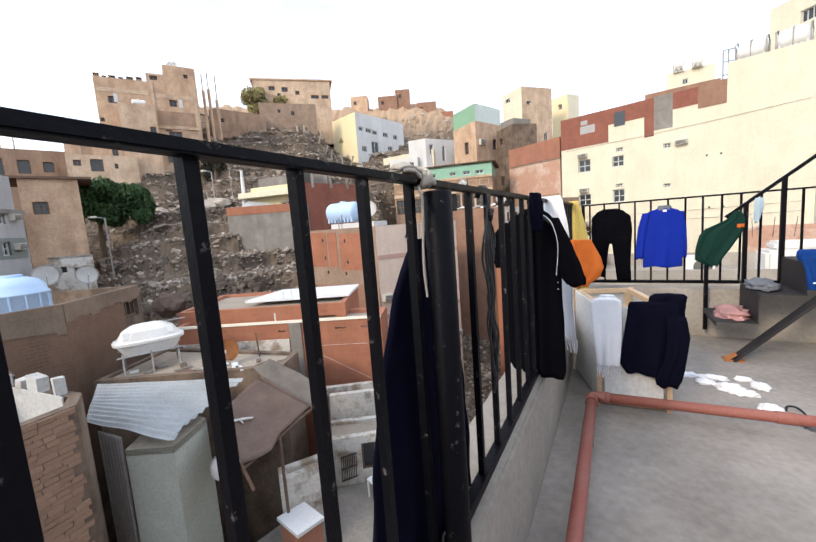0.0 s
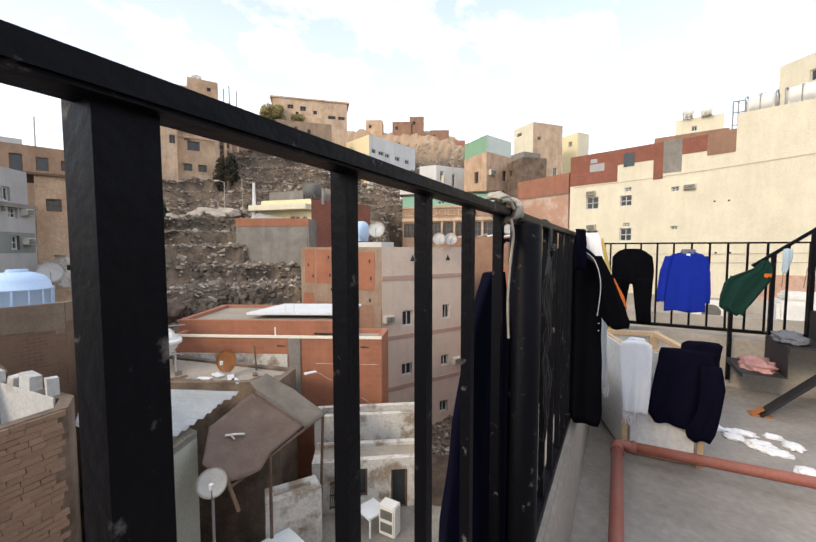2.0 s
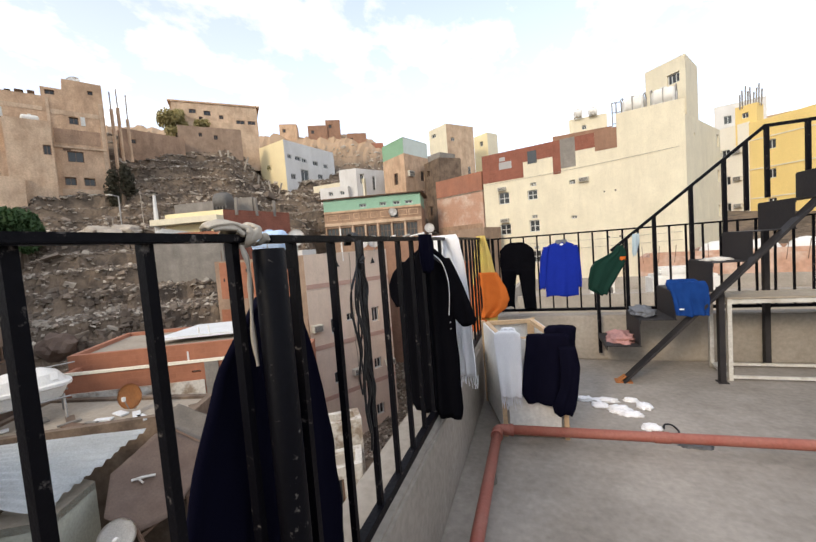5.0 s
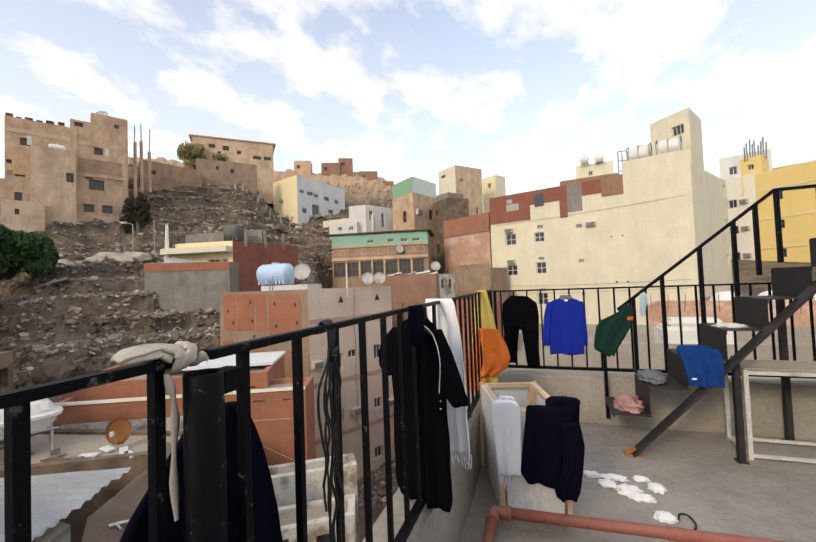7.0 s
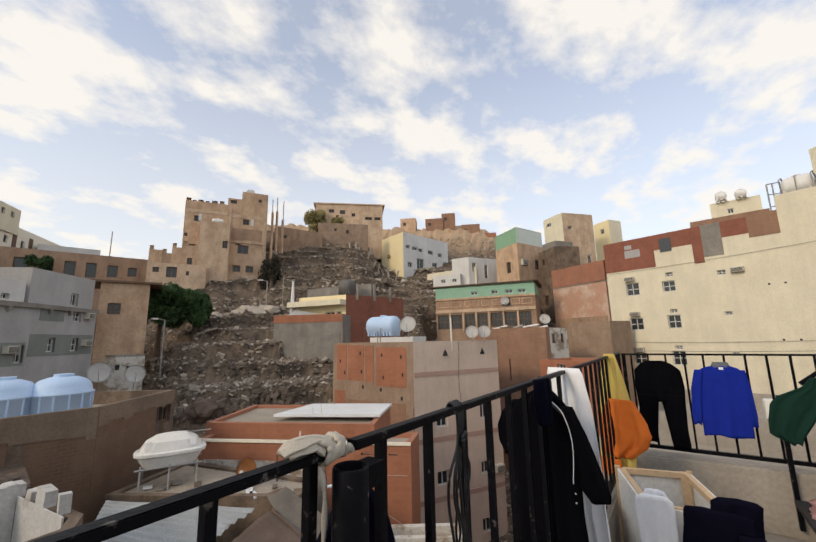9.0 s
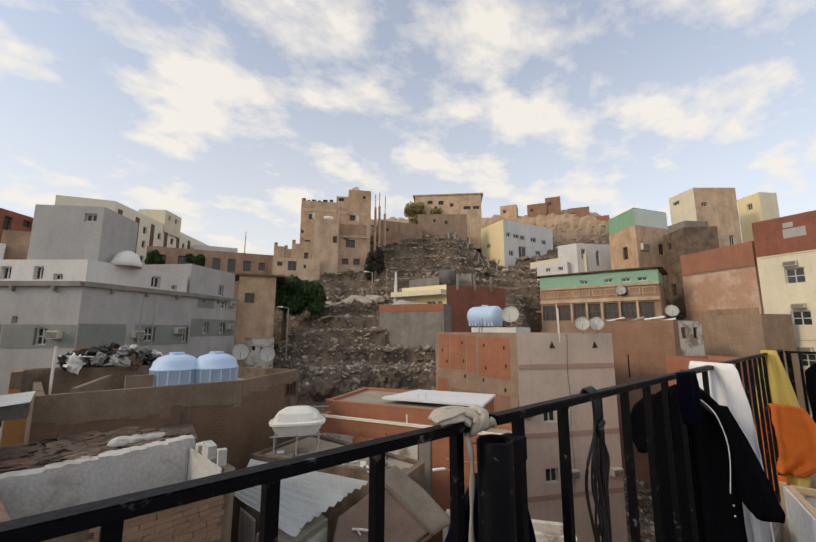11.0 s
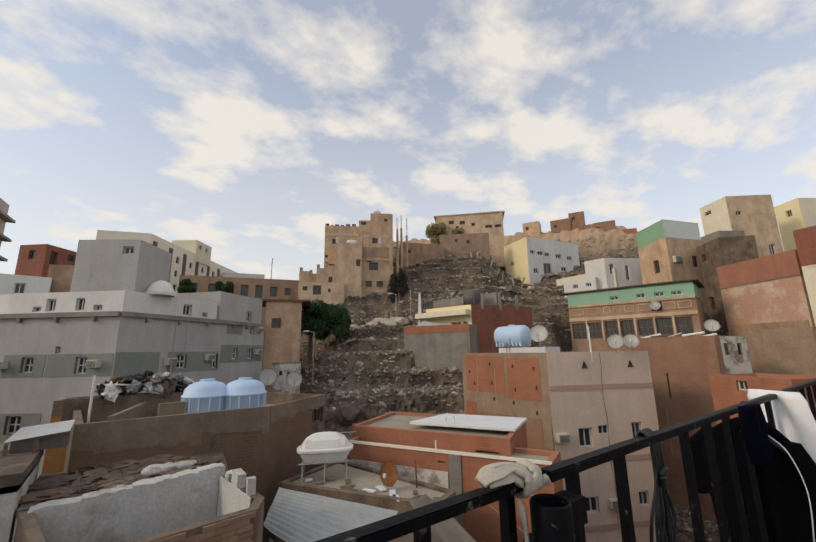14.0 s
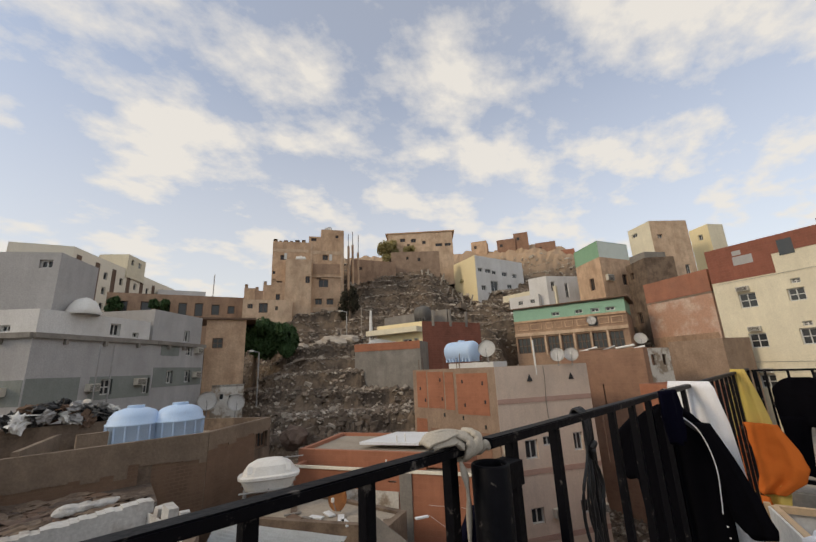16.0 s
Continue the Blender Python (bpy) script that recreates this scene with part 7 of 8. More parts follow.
# ---- the open crate with washing on it ----
def crate():
    c = thing("crate", (-0.05, 4.03, 0), "open white board crate with bare pine corners", "crate")
    FL, FR, BR, BL, H = Vector((-0.05, 4.03, 0)), Vector((0.33, 4.05, 0)), Vector((0.15, 4.69, 0)), Vector((-0.235, 4.59, 0)), 0.66
    for p, q in ((FL, FR), (FR, BR), (BR, BL), (BL, FL)):
        d = (q - p).normalized()
        n = Vector((d.y, -d.x, 0))
        bm = bar(bmesh.new(), p + d * 0.03 + Vector((0, 0, H / 2 + 0.01)), q - d * 0.03 + Vector((0, 0, H / 2 + 0.01)), 0.012, H - 0.03)
        part("panel", bm, BOARD, c)
        for z in (0.02, H - 0.015):
            bm = bar(bmesh.new(), p + d * 0.03 - n * 0.022 + Vector((0, 0, z)), q - d * 0.03 - n * 0.022 + Vector((0, 0, z)), 0.03, 0.032)
            part("batten", bm, PINE, c)
    for p in (FL, FR, BR, BL):
        part("corner_post", bar(bmesh.new(), p, p + Vector((0, 0, H + 0.004)), 0.028, 0.028, up=(1, 0.05, 0)), PINE, c)
    part("knot_block", bar(bmesh.new(), BR - Vector((0.02, 0.03, 0)) + Vector((0, 0, 0.3)), BR - Vector((0.02, 0.03, 0)) + Vector((0, 0, H)), 0.05, 0.05), PINE, c)


crate()
BOX_U = (1.0, 0.045)
FACE = (-0.06, 3.995)
g = thing("scarf", (0.0, 4.0, 0.21), "white fringed scarf draped over the crate", "scarf", "washing")
part("cloth", sheet([(0.715, 0.0, 0.11), (0.70, -0.025, 0.135), (0.66, -0.03, 0.14), (0.45, -0.015, 0.137), (0.28, -0.005, 0.125)], FACE, BOX_U, 0.035, 0.007, 1.7, 30, 30, seed=81), CLOTH_WHITE, g, smooth=True)
part("fold", sheet([(0.725, 0.015, 0.10), (0.69, 0.0, 0.12), (0.56, -0.03, 0.11)], (FACE[0], FACE[1] + 0.055), BOX_U, 0.03, 0.01, 2.5, 20, 14, seed=85), CLOTH_WHITE, g, smooth=True)
fringe(g, CLOTH_WHITE, (0.28, -0.005, 0.125), FACE, BOX_U, 0.085, 22, 5)
g = thing("shirt", (0.3, 4.0, 0.17), "navy long-sleeved shirt draped over the crate", "shirt", "washing")
part("body", sheet([(0.695, 0.18, 0.40), (0.68, 0.175, 0.43), (0.5, 0.15, 0.44), (0.30, 0.125, 0.43), (0.245, 0.16, 0.41)], FACE, BOX_U, 0.035, 0.009, 2.2, 30, 30, seed=82), CLOTH_NAVY, g, smooth=True)
part("sleeve", sheet([(0.62, 0.36, 0.46), (0.5, 0.37, 0.482), (0.36, 0.36, 0.465), (0.24, 0.31, 0.445), (0.19, 0.32, 0.42)], (FACE[0], FACE[1] - 0.03), BOX_U, 0.03, 0.008, 1.5, 14, 20, seed=83), CLOTH_NAVY, g, smooth=True)
part("fold", sheet([(0.735, 0.31, 0.46), (0.72, 0.285, 0.475), (0.66, 0.28, 0.47), (0.58, 0.31, 0.465)], (FACE[0], FACE[1] + 0.05), BOX_U, 0.06, 0.012, 2, 14, 10, seed=84), CLOTH_NAVY, g, smooth=True)

# ---- the red pipe on the floor ----
p = thing("drain_pipe", (-0.075, 3.9, 0), "faded red drain pipe bent at a corner on the floor", "pipe")
PZ = 0.10
PX = -0.088


def pipe_y(x):
    return 3.918 + 0.055 * x


part("pipe", tube(bmesh.new(), [(PX, y, PZ) for y in (-2.6, -1, 0.5, 2.0, 3.0, 3.87)], 0.029, 18), RED_PIPE, p, smooth=True)
part("pipe", tube(bmesh.new(), [(x, pipe_y(x), PZ) for x in (-0.04, 0.8, 2.0, 3.4, 5.79)], 0.029, 18), RED_PIPE, p, smooth=True)
part("elbow", tube(bmesh.new(), [(PX, 3.82, PZ), (PX, 3.885, PZ), (PX + 0.007, 3.903, PZ), (PX + 0.025, 3.911, PZ), (0.0, 3.915, PZ)], 0.034, 18), RED_PIPE, p, smooth=True)
for a, b in (((PX, 3.815, PZ), (PX, 3.835, PZ)), ((-0.012, 3.914, PZ), (0.008, 3.915, PZ))):
    part("collar", tube(bmesh.new(), [a, b], 0.0375, 18), RED_PIPE, p, smooth=False)
part("coupling", tube(bmesh.new(), [(0.79, pipe_y(0.79), PZ), (0.87, pipe_y(0.87), PZ)], 0.0325, 18), RED_PIPE, p)
for x, y in ((PX, 0.4), (PX, 3.5), (2.9, pipe_y(2.9)), (5.0, pipe_y(5.0))):
    part("support_block", box(bmesh.new(), (x - 0.025, y - 0.02, 0), (x + 0.025, y + 0.02, PZ - 0.022), bevel=0.006), CONCRETE, p)


# ---- steel stair to the upper roof ----
def stair():
    s = thing("steel_stair", (0.85, 5.4, 0), "dark painted steel stair with open steps and a handrail", "stair")
    NY, FYS = 5.15, 5.68
    run = [(0.75 + 0.264 * k, 0.30 + 0.23 * k) for k in range(7)]
    for y in (NY,):
        bm = bar(bmesh.new(), (0.86, y, 0.0), (2.42, y, 1.68), 0.02, 0.105, up=(0, 1, 0))
        part("stringer", bm, STEP_IRON, s)
    for x, z in run:
        bm = box(bmesh.new(), (x, NY + 0.02, z), (x + 0.27, FYS - 0.01, z + 0.006))
        box(bm, (x + 0.258, NY + 0.02, z + 0.006), (x + 0.264, FYS - 0.01, z + 0.229))
        box(bm, (x, NY + 0.02, z - 0.03), (x + 0.006, FYS - 0.01, z))
        part("step", bm, STEP_IRON, s)
    bm = box(bmesh.new(), (2.58, NY - 0.2, 1.72), (5.7, FYS + 0.02, 1.73))
    box(bm, (2.58, NY - 0.2, 1.62), (5.7, NY - 0.19, 1.72))
    part("landing", bm, STEP_IRON, s)
    part("handrail", bar(bmesh.new(), (0.90, FYS, 1.12), (2.13, FYS, 2.115), 0.026, 0.026, up=(0, 1, 0)), IRON, s)
    part("handrail", bar(bmesh.new(), (2.12, FYS, 2.115), (5.6, FYS, 2.135), 0.026, 0.026, up=(0, 1, 0)), IRON, s)
    for x, lo in ((0.77, 0.1), (1.035, 0.53), (1.275, 0.56), (1.575, 0.80), (1.83, 1.22), (1.99, 1.4), (2.14, 1.5), (2.42, 1.7), (2.8, 1.7), (3.2, 1.7), (3.6, 1.7)):
        top = min(2.115, 1.12 + (x - 0.90) * 0.809) if x > 0.9 else 1.03
        part("baluster", bar(bmesh.new(), (x, FYS, lo), (x, FYS, top), 0.03, 0.03), IRON, s)
    for x, y, z in ((1.60, NY + 0.06, 0.79), (2.13, FYS + 0.03, 1.3)):
        part("column", bar(bmesh.new(), (x, y, 0), (x, y, z), 0.04, 0.05), STEP_IRON, s)
        part("foot_plate", box(bmesh.new(), (x - 0.035, y - 0.04, 0), (x + 0.035, y + 0.04, 0.008)), STEP_IRON, s)
    bm = box(bmesh.new(), (0.80, NY - 0.05, 0), (0.93, NY + 0.05, 0.012), bevel=0.003)
    bar(bm, (0.82, NY - 0.01, 0.012), (0.88, NY - 0.01, 0.06), 0.06, 0.012)
    part("foot_bracket", bm, RUST, s, "rusted orange foot bracket")


stair()
g = thing("jeans", (1.42, 5.1, 0.56), "blue cloth trousers thrown over a stair step", "trousers", "washing")
part("cloth", sheet([(0.86, 1.22, 1.46), (0.82, 1.21, 1.48), (0.74, 1.235, 1.485), (0.58, 1.26, 1.485)], (0, 5.10), (1, 0), 0.03, 0.013, 3, seed=91), CLOTH_DENIM, g, smooth=True)
part("fold", sheet([(0.86, 1.25, 1.45), (0.83, 1.235, 1.49), (0.78, 1.25, 1.46)], (0, 5.2), (1, 0.05), 0.06, 0.015, 3, 20, 10, seed=92), CLOTH_DENIM, g, smooth=True)
part("tag", box(bmesh.new(), (1.275, 5.07, 0.635), (1.305, 5.074, 0.645)), CLOTH_WHITE, g, "white tag")


def heap(name, label, mat, at, size, n, seed, category="cloth", flat=0.25):
    """A crumpled soft heap."""
    bm = bmesh.new()
    bmesh.ops.create_icosphere(bm, subdivisions=4, radius=1.0)
    for v in bm.verts:
        d = 1 + 0.35 * noise.fractal(v.co * n + Vector((seed, 0, 0)), 0.7, 2.0, 4)
        v.co = Vector((v.co.x * size[0] * d, v.co.y * size[1] * d, max(0, v.co.z * d + 0.15) * size[2]))
    bmesh.ops.translate(bm, vec=at, verts=bm.verts)
    return tagged(part(name, bm, mat, smooth=True), label, category)


heap("folded_cloth", "grey cloth lying on a stair step", CLOTH_GREY, (1.09, 5.42, 0.543), (0.10, 0.17, 0.06), 2.2, 3)
heap("folded_cloth", "pink and black printed cloth on the lowest stair step", CLOTH_PINK, (0.90, 5.42, 0.307), (0.11, 0.2, 0.06), 2.5, 5)
heap("paper", "crumpled white paper on a stair step", PAPER, (1.66, 5.40, 0.998), (0.10, 0.1, 0.02), 2.5, 8, "paper")
rnd = random.Random(12)
for x, y, sx, sy in ((0.51, 4.70, 0.07, 0.035), (0.60, 4.60, 0.06, 0.05), (0.66, 4.70, 0.08, 0.035), (0.72, 4.56, 0.08, 0.05), (0.78, 4.47, 0.075, 0.045), (0.90, 4.62, 0.05, 0.06), (0.83, 4.72, 0.05, 0.03), (0.86, 4.28, 0.06, 0.05), (0.70, 4.50, 0.05, 0.03)):
    heap("rag", "dropped white cotton rag on the roof floor", CLOTH_WHITE, (x, y, 0.001), (sx, sy, 0.022), 2.6, rnd.uniform(0, 50), "rag")
heap("rag", "dark cloth dropped beside the red pipe", CLOTH_GREY, (1.03, 4.1, 0.001), (0.09, 0.05, 0.02), 2.4, 4, "rag")
w = part("wire_loop", tube(bmesh.new(), strand([(0.92, 4.26, 0.01), (0.94, 4.31, 0.02), (0.98, 4.31, 0.02), (1.0, 4.25, 0.01), (0.98, 4.2, 0.007)], 0.006), 0.006, 7), CABLE, smooth=True)
tagged(w, "loose black wire loop on the roof floor", "wire")


def table():
    t = thing("work_table", (1.7, 5.2, 0), "off-white steel frame table with a worn board top", "table")
    X0, X1, Y0, Y1, H = 1.68, 2.65, 5.27, 5.62, 0.68
    for x in (X0, X1):
        for y in (Y0, Y1):
            part("leg", bar(bmesh.new(), (x, y, 0), (x, y, H), 0.03, 0.03), FRAME_OFFWHITE, t)
    for a, b in (((X0, Y0), (X1, Y0)), ((X0, Y1), (X1, Y1)), ((X0, Y0), (X0, Y1)), ((X1, Y0), (X1, Y1))):
        part("rail", bar(bmesh.new(), (*a, H - 0.02), (*b, H - 0.02), 0.025, 0.03), FRAME_OFFWHITE, t)
        part("stretcher", bar(bmesh.new(), (*a, 0.03), (*b, 0.03), 0.022, 0.022), FRAME_OFFWHITE, t)
    part("top", box(bmesh.new(), (X0 - 0.01, Y0 - 0.01, H), (X1 + 0.01, Y1 + 0.01, H + 0.012), bevel=0.004), TABLE_TOP, t)


table()


# ---- rubble, rocks and plants on the slope ----
STONE = surface("grey brown rubble", (0.24, 0.19, 0.148), (0.12, 0.094, 0.075), 0.9, 0.97, 0.5, 6, stain=0.9, island=0.4)
STONE_PALE = surface("pale rubble", (0.44, 0.385, 0.32), (0.27, 0.23, 0.185), 0.9, 0.97, 0.4, 6, stain=0.8, island=0.3)
LEAF = surface("dark green leaf", (0.022, 0.058, 0.015), (0.04, 0.09, 0.022), 1.2, 0.75, 0.0, 30, stain=1.0)
LEAF_DRY = surface("dry yellow leaf", (0.36, 0.31, 0.13), (0.24, 0.2, 0.09), 1.0, 0.8, 0.0, 30, stain=1.0)
LEAF_DARK = surface("dark brown leaf", (0.05, 0.045, 0.025), (0.03, 0.028, 0.018), 1.0, 0.8, 0.0, 30, stain=1.0)
BARK = surface("grey bark", (0.14, 0.10, 0.07), (0.08, 0.06, 0.045), 3, 0.95, 0.6, 20)
OCTA = [(1, 0, 0), (0, 1, 0), (-1, 0, 0), (0, -1, 0), (0, 0, 1), (0, 0, -1)]
CUBE = [(-1, -1, -1), (1, -1, -1), (1, 1, -1), (-1, 1, -1), (-1, -1, 1), (1, -1, 1), (1, 1, 1), (-1, 1, 1)]
CUBE_F = [(3, 2, 1, 0), (4, 5, 6, 7), (0, 1, 5, 4), (1, 2, 6, 5), (2, 3, 7, 6), (3, 0, 4, 7)]


def rubble(name, label, mat, count, sizes, seed, flat=0.6, az=(6, 74), rad=(21, 84)):
    rnd = np.random.RandomState(seed)
    verts, faces = [], []
    for k in range(count):
        a = radians(rnd.uniform(*az))
        r = rad[0] + (rad[1] - rad[0]) * rnd.rand() ** 1.35
        x, y = -r * math.sin(a), 1.5 + r * math.cos(a)
        if noise.noise(Vector((x * 0.16, y * 0.16, 4))) < rnd.uniform(-0.7, 0.15):
            continue
        z = rise(x, y)
        s = rnd.uniform(*sizes) * (0.6 + 0.012 * r) * (1 if rnd.rand() > 0.06 else 1.9)
        turn = Euler((rnd.uniform(-0.5, 0.5), rnd.uniform(-0.5, 0.5), rnd.uniform(0, 6.3))).to_matrix()
        scale = Vector((s * rnd.uniform(0.7, 1.5), s * rnd.uniform(0.5, 1.0), s * rnd.uniform(0.3, 0.8) * flat / 0.6))
        base = len(verts)
        for c in CUBE:
            v = Vector([c[i] * scale[i] * rnd.uniform(0.6, 1.1) for i in range(3)])
            verts.append(tuple(turn @ v + Vector((x, y, z + scale.z * 0.3))))
        faces += [tuple(base + i for i in f) for f in CUBE_F]
    me = bpy.data.meshes.new(name)
    me.from_pydata(verts, [], faces)
    me.materials.append(mat)
    tagged(new(name, me), label, "rubble", kind="stuff")


rubble("rubble", "grey brown stone rubble strewn over the slope", STONE, 52000, (0.035, 0.135), 1, rad=(21, 66))
rubble("rubble", "pale broken masonry scattered on the slope", STONE_PALE, 13000, (0.035, 0.15), 2, rad=(21, 76))
rubble("rubble", "pale broken slabs and blocks lying in rows on the slope", STONE_PALE, 2200, (0.09, 0.22), 5, 0.3, az=(30, 62), rad=(24, 66))
rubble("rubble", "large grey boulders and broken slabs on the slope", STONE, 300, (0.15, 0.36), 3, 0.45, rad=(24, 60))


def ruin_ledge(x0, y0, x1, y1, h, seed, mat):
    """A broken dry-stone ledge on the slope."""
    rnd = random.Random(seed)
    ob = thing("stone_ledge", (x0, y0, rise(x0, y0)), "broken dry stone ledge on the slope", "stone wall", "stone ledges")
    L = math.hypot(x1 - x0, y1 - y0)
    n = int(L / 0.4)
    for k in range(n):
        for c in range(max(1, int(h / 0.24 * rnd.uniform(0.4, 1.1)))):
            t = (k + rnd.uniform(-0.2, 0.2)) / n
            x, y = x0 + (x1 - x0) * t, y0 + (y1 - y0) * t
            bm = bmesh.new()
            s = rnd.uniform(0.12, 0.3)
            box(bm, (-s, -0.18, -0.12), (s, 0.18, 0.12))
            for v in bm.verts:
                v.co *= rnd.uniform(0.6, 1.2)
            bmesh.ops.transform(bm, matrix=Matrix.Translation((x, y, rise(x, y) + 0.04 + 0.2 * c)) @ Matrix.Rotation(math.atan2(y1 - y0, x1 - x0) + rnd.uniform(-0.5, 0.5), 4, "Z") @ Matrix.Rotation(rnd.uniform(-0.3, 0.3), 4, "Y"), verts=bm.verts)
            part("stone", bm, mat, ob)


for k, (x0, y0, x1, y1, h) in enumerate(((-25.0, 12.2, -21.5, 16.0, 1.3), (-28.4, 15.2, -24.6, 18.4, 0.9), (-22.5, 17.0, -20.5, 18.6, 1.4), (-33.5, 21.5, -29.5, 26.0, 0.9), (-36.5, 29.0, -31.0, 34.5, 0.8), (-39.5, 33.0, -36.0, 38.0, 0.9), (-30.0, 36.0, -26.5, 38.8, 0.9))):
    ruin_ledge(x0, y0, x1, y1, h, k, STONE)
# A rounded lump, coloured dark, stands in for a shaded hollow in the slope.
cave = bmesh.new()
bmesh.ops.create_icosphere(cave, subdivisions=3, radius=1.0)
for v in cave.verts:
    v.co = Vector((v.co.x * 1.1, v.co.y * 0.7, v.co.z * 0.75)) * (1 + 0.25 * noise.noise(v.co * 2))
bmesh.ops.translate(cave, vec=(-23.3, 14.0, rise(-23.3, 14.0) + 0.4), verts=cave.verts)
tagged(part("dark_hollow", cave, TARP), "dark lump standing in for a hollow at the foot of the slope", "boulder")
for x, y, s in ((-36.8, 21.6, 0.9), (-36.1, 22.9, 0.6), (-34.0, 23.5, 1.5), (-33.4, 25.2, 1.2)):
    bm = bmesh.new()
    bmesh.ops.create_icosphere(bm, subdivisions=3, radius=1.0)
    for v in bm.verts:
        v.co = Vector((v.co.x * s * 1.2, v.co.y * s, v.co.z * s * 0.5)) * (1 + 0.35 * noise.noise(v.co * 1.7 + Vector((x, 0, 0))))
    bmesh.ops.translate(bm, vec=(x, y, rise(x, y) + 0.15 * s), verts=bm.verts)
    tagged(part("boulder", bm, STONE_PALE), "pale rounded boulder beside the green tree", "boulder", "boulders")
# fallen beams under the hilltop house
bmr = random.Random(4)
for k in range(9):
    x, y = -38.4 + 0.55 * k, 42.5 + 0.65 * k
    z = rise(x, y)
    tagged(part("fallen_beam", tube(bmesh.new(), [(x, y, z - 0.2), (x + bmr.uniform(-0.9, 0.9), y + 0.3, z + bmr.uniform(0.8, 2.0))], 0.13, 6), STONE_PALE), "pale broken beam standing in rubble", "beam", "broken beams")


def crown(name, label, centre, size, count, leaf, mat, seed, trunk=True, clumps=9):
    """A tree: tapered trunk with limbs, and a crown of clumps of small leaves with gaps."""
    rnd = random.Random(seed)
    c = Vector(centre)
    g = rise(c.x, c.y)
    c.z = max(g + 0.6 * size[2], min(c.z, g + 2.2 * size[2])) if not trunk else c.z
    ob = thing(name, (c.x, c.y, g), label, "tree" if trunk else "bush")
    heads = []
    for k in range(clumps):
        a, r = rnd.uniform(0, 6.28), rnd.uniform(0.25, 0.85)
        heads.append((c + Vector((math.cos(a) * r * size[0], math.sin(a) * r * size[1], rnd.uniform(-0.65, 0.75) * size[2])), rnd.uniform(0.35, 0.6)))
    bm = tube(bmesh.new(), [(c.x, c.y, g - 0.3), (c.x + 0.1, c.y, g + (c.z - g) * 0.5), (c.x, c.y + 0.1, c.z)], 0.26, 8, True, 0.12)
    for h, s in heads[:6]:
        tube(bm, [(c.x + 0.05, c.y, g + (c.z - g) * 0.55), tuple((Vector((c.x, c.y, c.z)) + h) / 2), tuple(h)], 0.09, 6, True, 0.03)
    part("trunk", bm, BARK, ob)
    verts, faces = [], []
    for k in range(count):
        h, s = heads[k % clumps]
        d = Vector((rnd.gauss(0, 1), rnd.gauss(0, 1), rnd.gauss(0, 0.8))).normalized() * (rnd.random() ** 0.45)
        p = h + Vector((d.x * size[0] * s, d.y * size[1] * s, d.z * size[2] * s * 1.1))
        m = Euler((rnd.uniform(0, 6.3), rnd.uniform(0, 6.3), rnd.uniform(0, 6.3))).to_matrix()
        l = leaf * rnd.uniform(0.6, 1.4)
        b = len(verts)
        for q in ((-l, 0, 0), (0, -l * 0.45, l * 0.1), (l, 0, 0), (0, l * 0.45, l * 0.1)):
            verts.append(tuple(p + m @ Vector(q)))
        faces.append((b, b + 1, b + 2, b + 3))
    me = bpy.data.meshes.new("crown")
    me.from_pydata(verts, [], faces)
    me.materials.append(mat)
    o = new("crown", me)
    o.parent, o.matrix_parent_inverse = ob, Matrix.Translation(ob.location).inverted()
    o["kind"] = "stuff"


crown("tree", "dense dark green tree on the rubble slope", (-35.3, 16.2, 4.6), (1.9, 2.0, 1.7), 14000, 0.17, LEAF, 1, clumps=13)
crown("tree", "dense green tree beside a taller one", (-34.3, 18.6, 4.5), (1.7, 1.9, 1.6), 13000, 0.17, LEAF, 2, clumps=12)
crown("bush", "dry yellow green bush under the hilltop house", (-46.6, 43.4, 21.3), (2.0, 1.6, 1.7), 4200, 0.2, LEAF_DRY, 3, False, 9)
crown("bush", "dry yellow green bush beside the hilltop house", (-44.2, 45.2, 20.4), (1.5, 1.2, 1.2), 2600, 0.2, LEAF_DRY, 4, False, 7)
crown("bush", "dry bush at the edge of the hilltop", (-35.5, 51.5, 21.6), (2.0, 1.5, 1.0), 1800, 0.2, LEAF_DRY, 7, False, 6)
crown("bush", "dark dry bush in the gully beside the hill house", (-39.2, 29.6, 9.6), (1.1, 1.4, 2.4), 3600, 0.16, LEAF_DARK, 9, False, 9)
crown("tree", "green street tree before the long flats", (-52.0, 7.5, 9.7), (0.9, 0.9, 0.8), 1800, 0.14, LEAF, 5, True, 7)
crown("tree", "small green street tree before the long flats", (-50.5, 11.2, 9.6), (1.0, 1.0, 0.8), 1800, 0.14, LEAF, 6, True, 7)


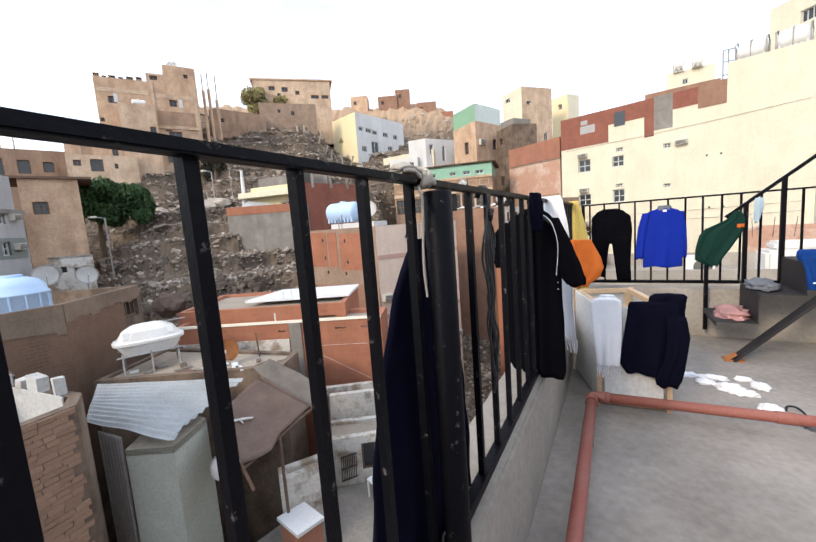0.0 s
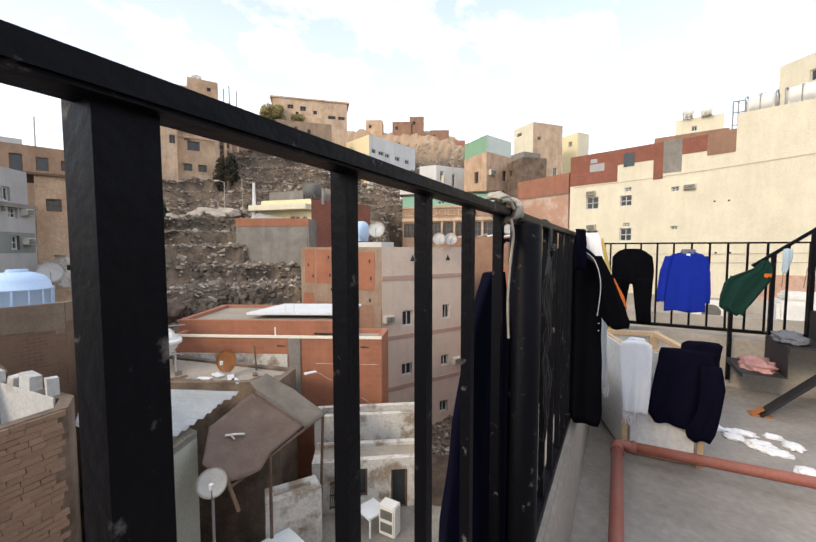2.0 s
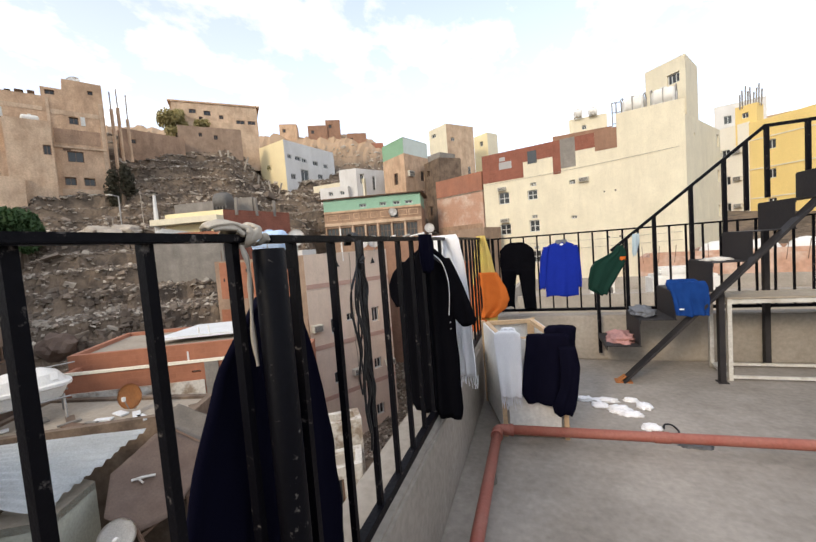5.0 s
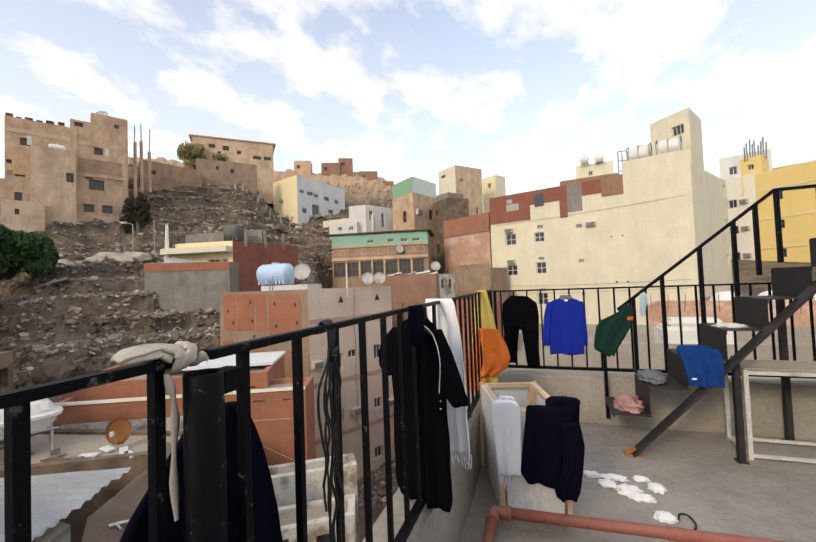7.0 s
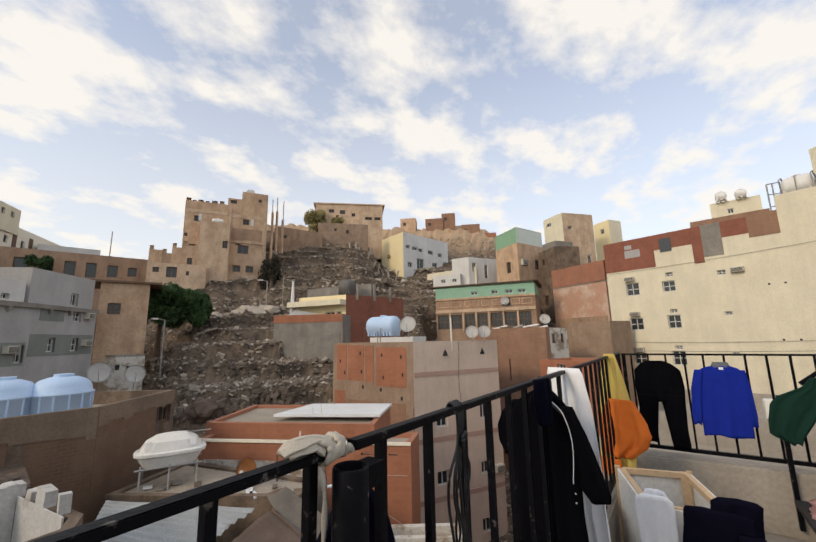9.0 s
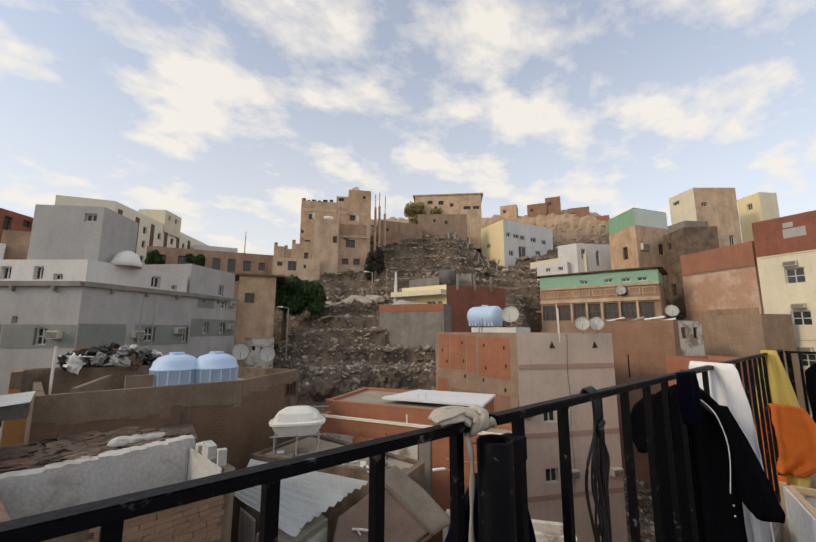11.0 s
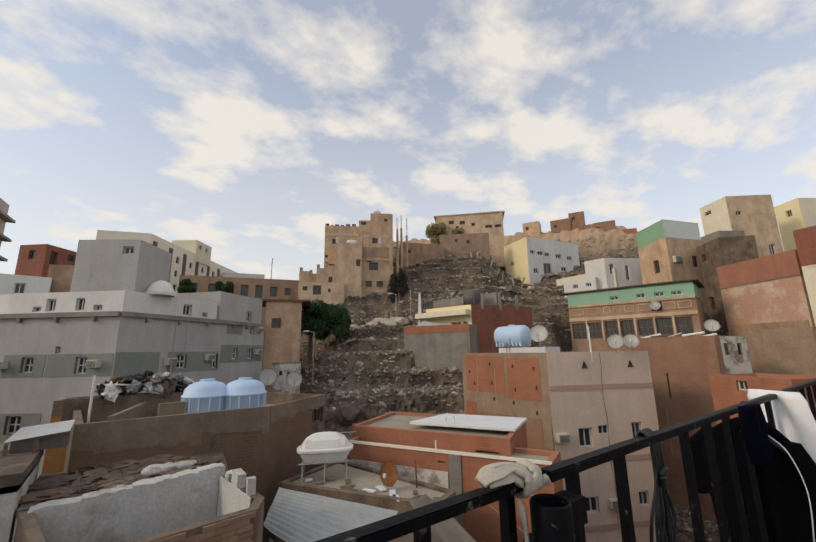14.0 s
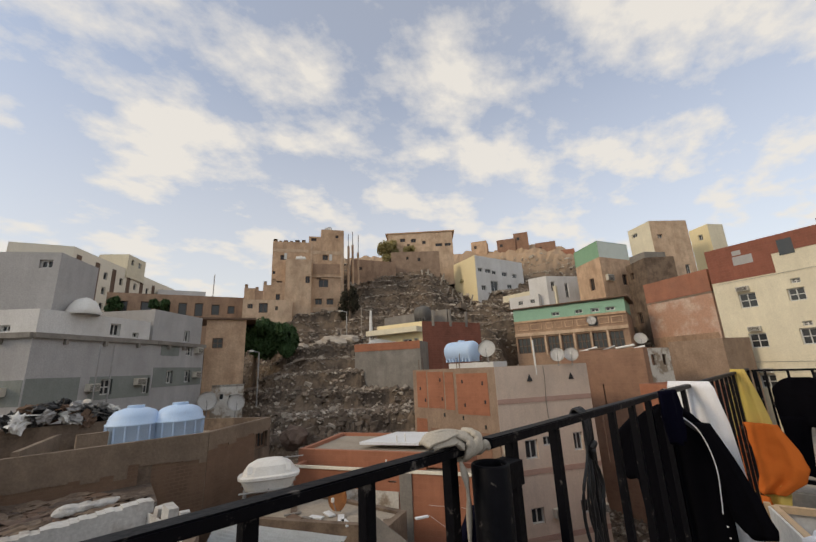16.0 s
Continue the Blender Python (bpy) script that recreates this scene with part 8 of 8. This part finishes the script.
def lamp_post(x, y, top, label):
    ob = thing("street_lamp", (x, y, rise(x, y)), label, "street lamp", "street lamps")
    part("pole", tube(bmesh.new(), [(x, y, rise(x, y) - 0.2), (x, y, top)], 0.06, 8), STEEL, ob)
    part("arm", tube(bmesh.new(), [(x, y, top), (x - 0.3, y - 0.4, top + 0.1)], 0.04, 6), STEEL, ob)
    part("lamp_head", box(bmesh.new(), (x - 0.65, y - 0.75, top + 0.05), (x - 0.2, y - 0.35, top + 0.18), bevel=0.03), TANK_WHITE, ob)


lamp_post(-31.5, 15.0, 3.3, "thin grey street lamp below the tree")
lamp_post(-36.6, 27.3, 8.2, "thin grey street lamp on the slope path")
rods("slope_post", "thin pale post on the slope", [(-34.9, 28.2, 3.5, 8.6), (-35.8, 26.0, 3.0, 6.0)], 0.05, STONE_PALE, "post")

# ---- rough stone courses on the near stone house ----
def courses():
    a, b = Vector((*SA, 0)), Vector((*SB, 0))
    d = (b - a).normalized()
    n = Vector((d.y, -d.x, 0))
    L = (b - a).length
    rnd = random.Random(21)
    shapes = []
    for k in range(6):
        bm = bmesh.new()
        box(bm, (-0.5, -0.5, -0.5), (0.5, 0.5, 0.5))
        for v in bm.verts:
            v.co += Vector([rnd.uniform(-0.05, 0.05) for _ in range(3)])
        me = bpy.data.meshes.new("brick")
        bm.to_mesh(me)
        bm.free()
        me.materials.append(MUDBRICK)
        shapes.append(me)
    turn = Matrix((d, -n, Vector((0, 0, 1)))).transposed().to_4x4()
    inv = Matrix.Translation(st.location).inverted()
    count, z = 0, -1.62
    while z > -4.6 and count < 290:
        u = rnd.uniform(0.9, 1.1)
        while u < L - 0.28:
            w, h = rnd.uniform(0.18, 0.32), rnd.uniform(0.092, 0.103)
            if rnd.random() > 0.025:
                ob = new("brick", rnd.choice(shapes))
                ob.parent, ob.matrix_parent_inverse = st, inv
                p = a + d * (u + w / 2) + n * rnd.uniform(-0.012, 0.012)
                ob.matrix_basis = Matrix.Translation((p.x, p.y, z)) @ turn @ Matrix.Diagonal((w * 0.97, 0.09, h, 1))
                count += 1
            u += w
        z -= 0.105


MUDBRICK = surface("brown mud brick", (0.34, 0.215, 0.145), (0.23, 0.145, 0.10), 6, 0.97, 0.5, 18, stain=0.8, piece=0.14)
courses()
